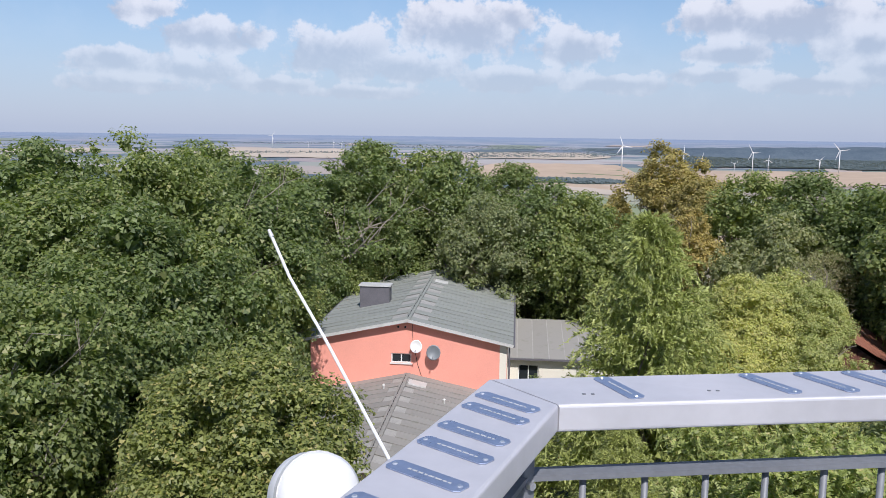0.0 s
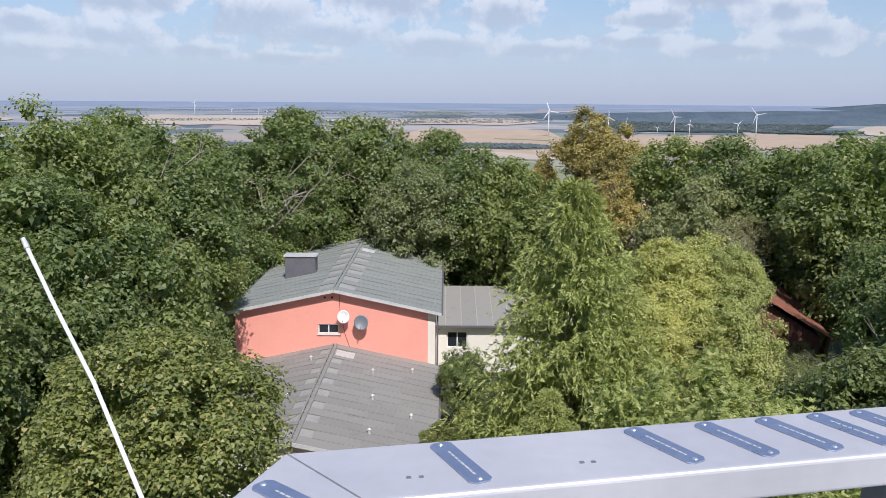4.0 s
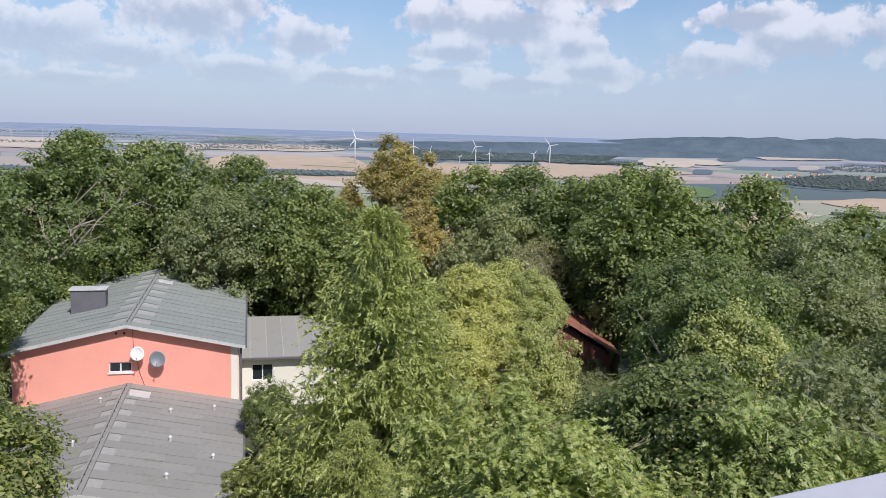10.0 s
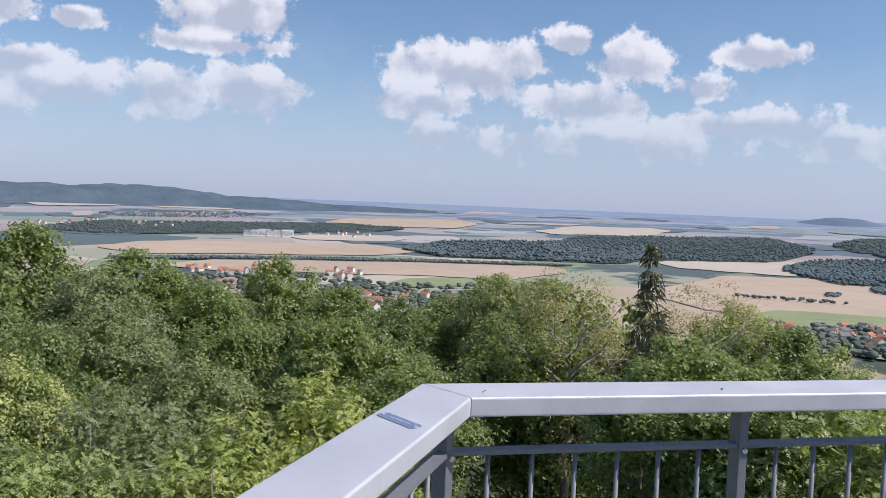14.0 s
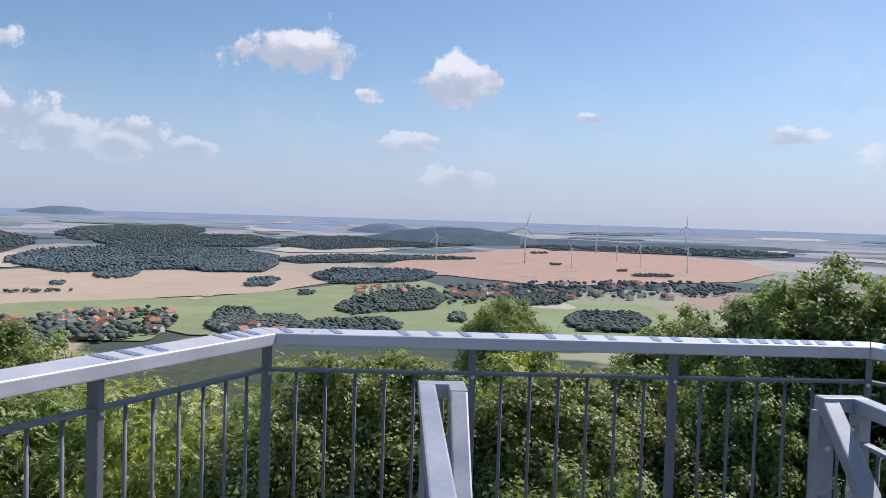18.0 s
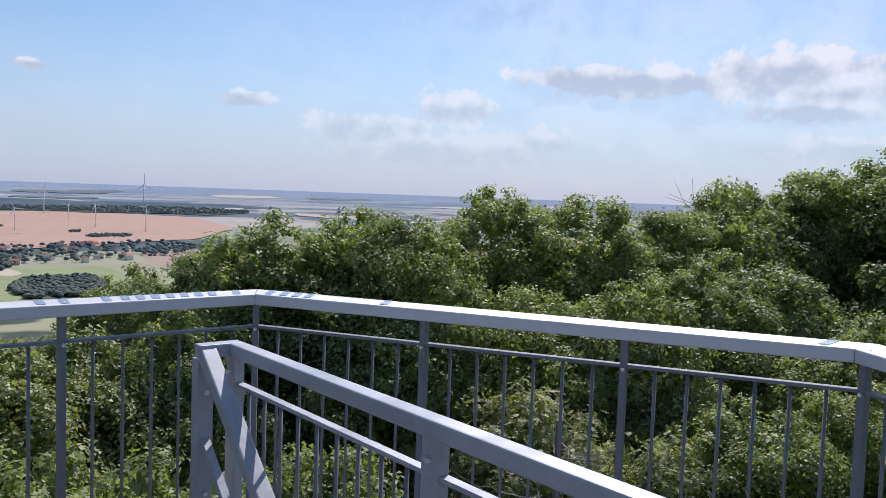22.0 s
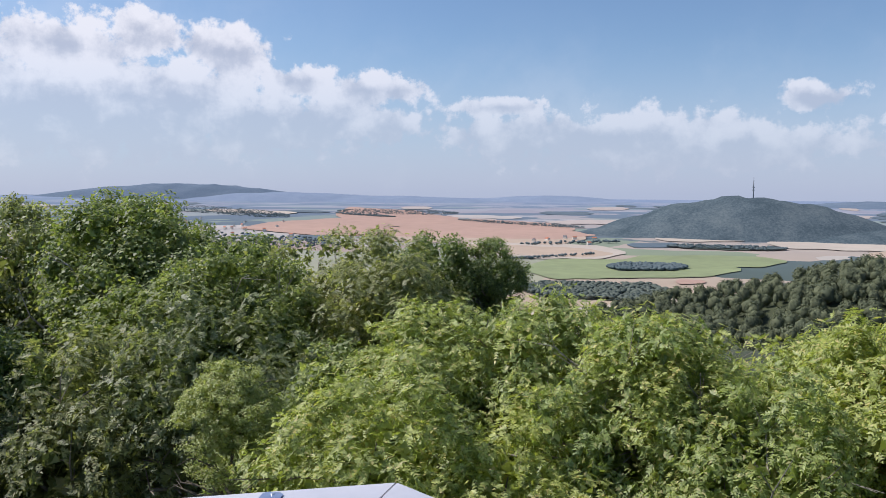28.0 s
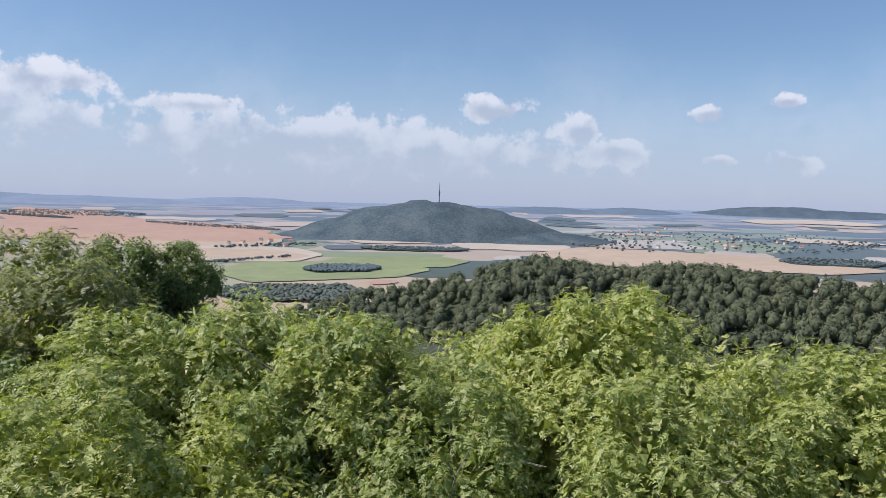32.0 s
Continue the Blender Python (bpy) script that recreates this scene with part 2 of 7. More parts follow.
def plain(name, colour, rough=0.6, metal=0.0, vary=0.15, grain=40.0, stain=3.0, relief=0.1):
    """A surface of one colour with grain and stains."""
    m, net = material(name, rough, metal)
    fine = net.noise(net.world, grain, 4.0)
    broad = net.noise(net.world, stain, 3.0)
    k = net.math("ADD", net.math("MULTIPLY", fine, 0.5), net.math("MULTIPLY", broad, 0.5))
    lo = tuple(c * (1 - vary) for c in colour)
    hi = tuple(min(1.0, c * (1 + vary)) for c in colour)
    net.put(net.bsdf.inputs["Base Color"], net.ramp(k, (0.3, lo), (0.7, hi)))
    net.put(net.bsdf.inputs["Roughness"], net.step(broad, 0.3, 0.7, rough - 0.06, rough + 0.08))
    bump(net, fine, relief, 0.004)
    return m


def foliage(name, dark, light, warm=None, through=0.35, gloss=0.54, spread=1.0, blotch=0.5, shine=0.7):
    """Leaves: each one has its own shade, and some light passes through."""
    m, net = material(name, gloss)
    leaf = net.n("ShaderNodeNewGeometry").outputs["Random Per Island"]
    tree = net.n("ShaderNodeObjectInfo").outputs["Random"]
    tone = net.math("ADD", net.math("MULTIPLY", leaf, 0.65), net.math("MULTIPLY", net.noise(net.world, blotch, 2.0), 0.35 * spread))
    col = net.ramp(tone, (0.12, dark), (0.85, light))
    if warm:
        col = net.mix(net.step(leaf, 0.9, 0.93), col, warm)
    tint = net.mix(tree, (0.96, 0.96, 1.06), (1.36, 1.22, 1.22))
    col = net.mix(1.0, col, tint, "MULTIPLY")
    net.put(net.bsdf.inputs["Base Color"], col)
    net.bsdf.inputs["Specular IOR Level"].default_value = shine
    tr = net.n("ShaderNodeBsdfTranslucent")
    net.put(tr.inputs[0], net.mix(1.0, col, (1.25, 1.35, 0.6), "MULTIPLY"))
    mx = net.n("ShaderNodeMixShader")
    mx.inputs[0].default_value = through
    net.put(mx.inputs[1], net.bsdf.outputs[0])
    net.put(mx.inputs[2], tr.outputs[0])
    out = [n for n in m.node_tree.nodes if n.type == "OUTPUT_MATERIAL"][0]
    net.put(out.inputs[0], mx.outputs[0])
    return m


M_CAP = plain("zinc_grey_painted_cap", (0.62, 0.61, 0.635), 0.5, 0.35, 0.06, 30.0, 5.0, 0.05)
M_STEEL = plain("galvanised_steel", (0.19, 0.20, 0.22), 0.55, 0.15, 0.18, 60.0, 7.0, 0.12)
M_STAIR = plain("galvanised_stair_steel", (0.40, 0.41, 0.45), 0.45, 0.35, 0.14, 45.0, 6.0, 0.1)
M_PLATE = plain("blue_grey_engraved_plate", (0.34, 0.40, 0.54), 0.32, 0.65, 0.12, 90.0, 20.0, 0.08)
M_SCREW = plain("bright_screw", (0.75, 0.75, 0.76), 0.3, 0.8, 0.05)
M_WHITE = plain("white_enamel", (0.80, 0.80, 0.80), 0.35, 0.0, 0.05, 20.0, 3.0, 0.03)
M_DECK = plain("deck_grating", (0.30, 0.31, 0.33), 0.55, 0.5, 0.2, 30.0, 2.0, 0.2)
M_PINK = plain("salmon_render", (0.86, 0.37, 0.29), 0.85, 0.0, 0.07, 14.0, 0.6, 0.25)
M_CREAM = plain("cream_render", (0.78, 0.74, 0.64), 0.85, 0.0, 0.08, 14.0, 0.7, 0.25)
M_TRIMW = plain("pale_edge_metal", (0.62, 0.62, 0.60), 0.5, 0.2, 0.1, 20.0, 2.0)
M_ROOFB = plain("bitumen_bed", (0.36, 0.35, 0.33), 0.85, 0.0, 0.2, 10.0, 1.0, 0.3)
M_SLATEGREY = plain("dark_slate_cladding", (0.13, 0.125, 0.14), 0.6, 0.0, 0.2, 12.0, 2.0, 0.3)
M_BLACK = plain("black_iron", (0.02, 0.02, 0.022), 0.5, 0.3, 0.2)
M_DISHG = plain("grey_dish", (0.20, 0.22, 0.24), 0.45, 0.1, 0.1)
M_FRAMEW = plain("white_window_frame", (0.75, 0.75, 0.74), 0.45, 0.0, 0.05)
M_BARK = plain("bark", (0.20, 0.165, 0.125), 0.9, 0.0, 0.45, 12.0, 2.0, 0.6)
M_BARKPALE = plain("pale_bark", (0.33, 0.29, 0.24), 0.9, 0.0, 0.4, 12.0, 2.0, 0.5)
M_RED = plain("red_clay_roof", (0.30, 0.12, 0.075), 0.85, 0.0, 0.35, 8.0, 0.8, 0.4)
M_TERRACOTTA = plain("terracotta_roof_far", (0.42, 0.17, 0.10), 0.85, 0.0, 0.3, 0.5, 0.05)
M_HOUSEWALL = plain("pale_house_wall", (0.68, 0.64, 0.57), 0.85, 0.0, 0.2, 0.4, 0.03)
M_GREYROOF = plain("grey_house_roof", (0.20, 0.19, 0.185), 0.85, 0.0, 0.3, 0.4, 0.05)
M_DARKWOOD = plain("dark_boards", (0.11, 0.06, 0.045), 0.8, 0.0, 0.3, 8.0, 1.0, 0.3)
M_TURBINE = plain("turbine_white", (0.80, 0.80, 0.80), 0.5, 0.0, 0.03, 0.2, 0.02)
M_COPPER = plain("green_copper", (0.16, 0.36, 0.29), 0.6, 0.2, 0.15, 1.0, 0.2)


def roof_material(name, colour):
    m, net = material(name, 0.82)
    each = net.n("ShaderNodeObjectInfo").outputs["Random"]
    fine = net.noise(net.world, 22.0, 5.0)
    moss = net.noise(net.world, 1.3, 5.0, 0.65)
    col = net.mix(net.math("ADD", net.math("MULTIPLY", each, 0.6), net.math("MULTIPLY", fine, 0.4)), tuple(c * 0.91 for c in colour), tuple(c * 1.09 for c in colour))
    col = net.mix(net.math("MULTIPLY", net.step(moss, 0.55, 0.75), 0.5), col, (0.17, 0.18, 0.13))
    net.put(net.bsdf.inputs["Base Color"], col)
    bump(net, fine, 0.4, 0.006)
    return m


M_FELT = roof_material("grey_green_roof_felt", (0.27, 0.285, 0.26))
M_FELTB = roof_material("grey_roof_felt", (0.285, 0.275, 0.255))

m, net = material("window_glass", 0.05)
net.bsdf.inputs["Base Color"].default_value = (0.02, 0.025, 0.03, 1)
net.bsdf.inputs["Specular IOR Level"].default_value = 0.6
M_GLASS = m

LEAF = {
    "maple": foliage("maple_leaves", (0.088, 0.128, 0.040), (0.29, 0.365, 0.118), (0.33, 0.35, 0.14), 0.46),
    "linden": foliage("linden_leaves", (0.082, 0.115, 0.032), (0.27, 0.325, 0.092), (0.36, 0.35, 0.13), 0.38),
    "ash": foliage("ash_leaves", (0.16, 0.21, 0.055), (0.47, 0.545, 0.17), (0.48, 0.45, 0.18), 0.40),
    "elder": foliage("olive_ash_leaves", (0.120, 0.150, 0.066), (0.37, 0.415, 0.19), (0.38, 0.38, 0.20), 0.48),
    "locust": foliage("locust_leaves", (0.23, 0.27, 0.08), (0.57, 0.61, 0.22), (0.50, 0.47, 0.19), 0.36),
    "larch": foliage("larch_needles", (0.15, 0.19, 0.048), (0.50, 0.56, 0.18), None, 0.3),
    "brown": foliage("browning_leaves", (0.19, 0.165, 0.05), (0.50, 0.44, 0.14), (0.52, 0.40, 0.14), 0.35),
    "pale": foliage("pale_sparse_leaves", (0.20, 0.19, 0.075), (0.42, 0.40, 0.18), (0.44, 0.38, 0.20)),
    "spruce": foliage("spruce_needles", (0.045, 0.062, 0.026), (0.13, 0.14, 0.05), (0.30, 0.20, 0.08), 0.15),
    "ridge": foliage("ridge_forest_leaves", (0.045, 0.063, 0.040), (0.115, 0.14, 0.078), None, 0.1, 0.8, 1.8, 0.07, 0.2),
    # far leaves paled and greyed: some haze is painted into their colour
    "far": foliage("far_wood", (0.080, 0.105, 0.085), (0.135, 0.165, 0.125), None, 0.1, 0.8, shine=0.2),
}

# distant woods: bluish-grey haze put straight into the base colour
HAZY_WOOD, net = material("hazed_wood", 1.0)
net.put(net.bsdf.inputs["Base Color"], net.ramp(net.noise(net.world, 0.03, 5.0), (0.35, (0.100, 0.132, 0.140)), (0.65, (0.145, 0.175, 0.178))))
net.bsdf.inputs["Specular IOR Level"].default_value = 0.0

# ---- building helpers ----
def mesh_object(name, bm, mat, parent=None, smooth=False):
    me = bpy.data.meshes.new(name)
    bm.normal_update()
    bm.to_mesh(me)
    bm.free()
    if smooth:
        me.shade_smooth()
    for one in mat if isinstance(mat, (list, tuple)) else [mat]:
        me.materials.append(one)
    ob = new(name, me)
    if parent:
        ob.parent = parent
    return ob


def part(name, bm, mat, parent, label="", smooth=False):
    ob = mesh_object(name, bm, mat, parent, smooth)
    return tagged(ob, label) if label else ob


def empty(name, m=None):
    ob = new(name)
    ob.empty_display_size = 0.2
    if m is not None:
        ob.matrix_world = m
    return ob


def raw(name, verts, faces, mat, parent=None, smooth=False):
    me = bpy.data.meshes.new(name)
    verts = np.asarray(verts, np.float32)
    faces = np.asarray(faces, np.int32)
    me.vertices.add(len(verts))
    me.vertices.foreach_set("co", verts.ravel())
    k = faces.shape[1]
    me.loops.add(faces.size)
    me.loops.foreach_set("vertex_index", faces.ravel())
    me.polygons.add(len(faces))
    me.polygons.foreach_set("loop_start", np.arange(0, faces.size, k, dtype=np.int32))
    me.polygons.foreach_set("loop_total", np.full(len(faces), k, np.int32))
    me.update(calc_edges=True)
    if smooth:
        me.shade_smooth()
    me.materials.append(mat)
    ob = new(name, me)
    if parent:
        ob.parent = parent
    return ob


def box(bm, x0, x1, y0, y1, z0, z1, m=None, bevel=0.0):
    made = bmesh.ops.create_cube(bm, size=1.0, matrix=Matrix.LocRotScale(((x0 + x1) / 2, (y0 + y1) / 2, (z0 + z1) / 2), None, (x1 - x0, y1 - y0, z1 - z0)))
    vs = made["verts"]
    if bevel:
        es = list({e for v in vs for e in v.link_edges})
        done = bmesh.ops.bevel(bm, geom=es, offset=bevel, segments=2, affect="EDGES", profile=0.6)
        vs = list({v for f in done["faces"] for v in f.verts} | {v for v in vs if v.is_valid})
    if m is not None:
        bmesh.ops.transform(bm, matrix=m, verts=vs)
    return vs


def tube(bm, a, b, r0, r1=None, n=8):
    a, b = Vector(a), Vector(b)
    r1 = r0 if r1 is None else r1
    m = Matrix.Translation((a + b) / 2) @ (b - a).to_track_quat("Z", "Y").to_matrix().to_4x4()
    bmesh.ops.create_cone(bm, cap_ends=True, segments=n, radius1=r0, radius2=r1, depth=(b - a).length, matrix=m)


def beam(bm, a, b, wide, high, bevel=0.0):
    """A box section from a to b: wide across, high upright."""
    a, b = Vector(a), Vector(b)
    d = b - a
    side = Vector((d.y, -d.x, 0)).normalized() if d.xy.length > 1e-6 else Vector((1, 0, 0))
    up = side.cross(d.normalized())
    m = Matrix((side, d.normalized(), up)).transposed().to_4x4()
    m.translation = (a + b) / 2
    return box(bm, -wide / 2, wide / 2, -d.length / 2, d.length / 2, -high / 2, high / 2, m, bevel)


# ---- lie of the land ----
def smooth(t):
    t = min(1.0, max(0.0, t))
    return t * t * (3 - 2 * t)


def drawn(true):
    """Where ground at a true distance stands: past 1.5 km the plain is drawn in, so that it reaches the horizon."""
    return true if true < 1500 else 1500 + (true - 1500) * 3300 / (true - 1500 + 3300)


def plain_z(true):
    return EYE - PLAIN * drawn(true) / true


def bearing(az):
    return Vector((-math.sin(radians(az)), math.cos(radians(az)), 0))


def hill_z(x, y):
    """The hilltop and its slopes near the tower."""
    r = math.hypot(x, y)
    wave = noise.noise(Vector((x * 0.02, y * 0.02, 3.0))) * 2.0
    return -(PLAIN - EYE) * smooth((r - 62) / 520) + wave * smooth((r - 30) / 60)


def land(az, el, lift=0.0, near=1.0):
    """The point of the plain that shows at an azimuth and a height below level, in degrees, raised by lift metres."""
    true = PLAIN / math.tan(radians(max(0.12, -el)))
    r = drawn(true) * near
    p = bearing(az) * r
    p.z = EYE - r * math.tan(radians(-el)) + lift * drawn(true) / true
    return p, drawn(true) / true


m, net = material("fields", 0.95)
true_xy = net.n("ShaderNodeUVMap")
true_xy.uv_map = "true"
tv = true_xy.outputs[0]
warp = net.vec("ADD", net.vec("MULTIPLY", tv, (1.0, 1.7, 1.0)), net.vec("SCALE", net.noise(tv, 0.8, 2.0, colour=True), scale=0.35))
cell = net.n("ShaderNodeTexVoronoi")
net.put(cell.inputs["Vector"], warp)
cell.inputs["Scale"].default_value = 1.6
pick = net.n("ShaderNodeSeparateColor")
net.put(pick.inputs[0], cell.outputs["Color"])
crop = net.ramp(pick.outputs[0], (0.0, (0.46, 0.34, 0.22)), (0.3, (0.17, 0.20, 0.08)), (0.45, (0.50, 0.40, 0.27)), (0.62, (0.23, 0.26, 0.11)), (0.72, (0.36, 0.24, 0.17)), (0.86, (0.13, 0.16, 0.07)), hard=True)
rows_ = net.noise(net.vec("MULTIPLY", tv, (60.0, 6.0, 1.0)), 1.0, 3.0)
crop = net.mix(net.math("MULTIPLY", rows_, 0.25), crop, (0.30, 0.25, 0.15))
woods = net.math("ADD", net.noise(tv, 0.55, 5.0, 0.6), net.math("MULTIPLY", net.math("SUBTRACT", net.noise(tv, 6.0, 3.0), 0.5), 0.22))
crop = net.mix(net.step(woods, 0.545, 0.56), crop, (0.035, 0.055, 0.035))
net.put(net.bsdf.inputs["Base Color"], crop)
net.bsdf.inputs["Specular IOR Level"].default_value = 0.1
M_FIELDS = m

m, net = material("woodland_floor", 0.95)
litter = net.ramp(net.noise(net.world, 0.9, 5.0), (0.35, (0.03, 0.04, 0.018)), (0.65, (0.075, 0.085, 0.035)))
net.put(net.bsdf.inputs["Base Color"], litter)
bump(net, net.noise(net.world, 6.0, 4.0), 0.6, 0.1)
M_FLOOR = m


def sheet(name, mat, rings, label, sectors=240, mats=None):
    verts, uv = [], []
    for true in rings:
        for k in range(sectors):
            az = -360 * k / sectors
            d = bearing(az)
            r = drawn(true)
            p = d * r
            z = plain_z(true)
            if true < 700:
                z = max(hill_z(p.x, p.y), plain_z(max(true, 600.0)) if true > 560 else -1e9)
            verts.append((p.x, p.y, z))
            uv.append((d.x * true / 1000, d.y * true / 1000))
    faces = [(j * sectors + k, (j + 1) * sectors + k, (j + 1) * sectors + (k + 1) % sectors, j * sectors + (k + 1) % sectors) for j in range(len(rings) - 1) for k in range(sectors)]
    ob = raw(name, verts, faces, mat)
    lay = ob.data.uv_layers.new(name="true")
    idx = np.empty(len(ob.data.loops), np.int32)
    ob.data.loops.foreach_get("vertex_index", idx)
    lay.data.foreach_set("uv", np.asarray(uv, np.float32)[idx].ravel())
    return tagged(ob, label, "ground", kind="structure")


hill = [0.01, 4, 10, 18, 28, 40, 52, 64, 80, 100, 125, 150, 180, 215, 250, 290, 330, 380, 430, 480, 540, 600]
m, net = material("hazed_plain", 1.0)
true_xy = net.n("ShaderNodeUVMap")
true_xy.uv_map = "true"
tv = true_xy.outputs[0]
wander = net.vec("ADD", tv, net.vec("SCALE", net.noise(tv, 1.4, 3.0, 0.6, True), scale=0.22))


def plots(size, stretch):
    """Plots of land: one random number each."""
    cell = net.n("ShaderNodeTexVoronoi")
    cell.distance = "CHEBYCHEV"
    net.put(cell.inputs["Vector"], net.vec("MULTIPLY", wander, stretch))
    cell.inputs["Scale"].default_value = size
    sep = net.n("ShaderNodeSeparateXYZ")
    net.put(sep.inputs[0], cell.outputs["Color"])
    return sep.outputs[0]


plot = net.ramp(plots(1.7, (1.0, 1.5, 1.0)), (0.0, (0.44, 0.345, 0.25)), (0.24, (0.50, 0.43, 0.34)), (0.40, (0.24, 0.27, 0.14)), (0.56, (0.40, 0.29, 0.22)), (0.66, (0.085, 0.11, 0.085)), (0.86, (0.34, 0.33, 0.22)), hard=True)
woods = net.math("MULTIPLY", net.step(net.noise(tv, 0.9, 6.0, 0.62), 0.545, 0.565), 1.0)
tone = net.mix(woods, plot, net.mix(net.noise(tv, 30.0, 4.0), (0.055, 0.075, 0.065), (0.115, 0.135, 0.110)))
tone = net.mix(1.0, tone, net.mix(net.noise(tv, 6.0, 5.0), (0.88, 0.88, 0.88), (1.12, 1.12, 1.12)), "MULTIPLY")
# aerial haze put into the base colour: blends to blue-grey with distance
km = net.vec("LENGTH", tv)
haze_mix = net.step(net.math("LOGARITHM", km, 2.718), 0.0, 2.9, 0.0, 0.92, False)
tone = net.mix(haze_mix, tone, (0.225, 0.285, 0.395))
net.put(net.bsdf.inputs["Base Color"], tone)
net.bsdf.inputs["Specular IOR Level"].default_value = 0.0
M_FARPLAIN = m

plain_rings = [600, 700, 800, 900, 1000, 1150, 1300, 1500, 1750, 2000, 2300, 2700, 3200, 3800, 4500, 5500, 7000, 9000, 12000, 16000, 21000, 25000]
plain_rings = [a + (b - a) * k / 6 for a, b in zip(plain_rings[:-1], plain_rings[1:]) for k in range(6)] + [25000]
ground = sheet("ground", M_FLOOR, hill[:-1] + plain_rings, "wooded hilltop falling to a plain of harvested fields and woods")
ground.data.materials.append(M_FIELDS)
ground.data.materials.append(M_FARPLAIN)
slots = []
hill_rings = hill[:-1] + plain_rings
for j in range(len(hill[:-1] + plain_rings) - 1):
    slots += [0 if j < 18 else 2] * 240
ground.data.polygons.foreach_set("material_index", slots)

FIELD = {
    "stubble": plain("stubble_field", (0.44, 0.335, 0.245), 0.95, 0, 0.12, 0.02, 0.004),
    "pale": plain("pale_stubble", (0.47, 0.40, 0.325), 0.95, 0, 0.1, 0.02, 0.004),
    "ploughed": plain("reddish_field", (0.42, 0.27, 0.205), 0.95, 0, 0.12, 0.02, 0.004),
    "meadow": plain("meadow", (0.235, 0.27, 0.128), 0.95, 0, 0.2, 0.03, 0.006),
    "floor": plain("wood_floor_shade", (0.055, 0.072, 0.056), 0.95, 0, 0.2, 0.05, 0.01),
    # copies of the field and wood colours with haze mixed into them
    "haze_tan": plain("hazed_stubble", (0.41, 0.345, 0.305), 0.95, 0, 0.12, 0.02, 0.004),
    "haze_pale": plain("hazed_pale_stubble", (0.44, 0.39, 0.355), 0.95, 0, 0.1, 0.02, 0.004),
    "haze_green": plain("hazed_meadow", (0.215, 0.25, 0.215), 0.95, 0, 0.15, 0.02, 0.004),
    "haze_wood": plain("hazed_woods_strip", (0.100, 0.135, 0.160), 0.95, 0, 0.2, 0.03, 0.006),
    "green": plain("green_crop", (0.11, 0.17, 0.06), 0.95, 0, 0.15, 0.02, 0.005),
}
FIELD_LABEL = {"stubble": "tan harvested stubble field on the plain", "pale": "pale yellow stubble field on the plain", "ploughed": "reddish brown harvested field on the plain", "meadow": "light green mown meadow on the plain", "green": "dark green crop field on the plain", "haze_tan": "distant tan stubble strip with painted haze", "haze_pale": "distant pale stubble strip with painted haze", "haze_green": "distant green meadow strip with painted haze", "haze_wood": "distant strip of woods with bluish painted haze", "floor": "dark floor of a wood on the plain, shade put into its colour"}


laid = [0]


def field(kind, az0, az1, top0, top1, low0, low1):
    """A field between two azimuths; its far and near edges, at each end, in degrees below level."""
    n, rows = 24, 5
    laid[0] += 1
    close = 0.9985 - 0.00003 * laid[0]
    verts, faces = [], []
    for i in range(n + 1):
        u = i / n
        az = az0 + (az1 - az0) * u
        wob = 0.06 * noise.noise(Vector((az * 0.7, top0, 0.3)))
        top, low = top0 + (top1 - top0) * u, low0 + (low1 - low0) * u
        taper = min(1.0, 6 * u + 0.15, 6 * (1 - u) + 0.15)
        mid = (top + low) / 2
        for j in range(rows + 1):
            v = j / rows
            el = mid + ((top + (low - top) * v) - mid) * taper + wob * (1 if j in (0, rows) else 0.5)
            p, _ = land(az, min(-0.2, el), 0.0, close)
            verts.append(p)
    for i in range(n):
        for j in range(rows):
            a = i * (rows + 1) + j
            faces.append((a, a + rows + 1, a + rows + 2, a + 1))
    ob = raw("field", verts, faces, FIELD[kind])
    return tagged(ob, FIELD_LABEL[kind], "field", kind="structure")


# a clump of far foliage: a rough ball of a few faces
def clump_form(seed, n=2):
    rng = np.random.default_rng(seed)
    bm = bmesh.new()
    bmesh.ops.create_icosphere(bm, subdivisions=n, radius=1.0)
    vs = np.array([v.co[:] for v in bm.verts])
    fs = np.array([[v.index for v in f.verts] for f in bm.faces])
    bm.free()
    vs *= 1 + rng.uniform(-0.22, 0.22, (len(vs), 1))
    return vs, fs


FORMS = [clump_form(s, 1) for s in range(8)]


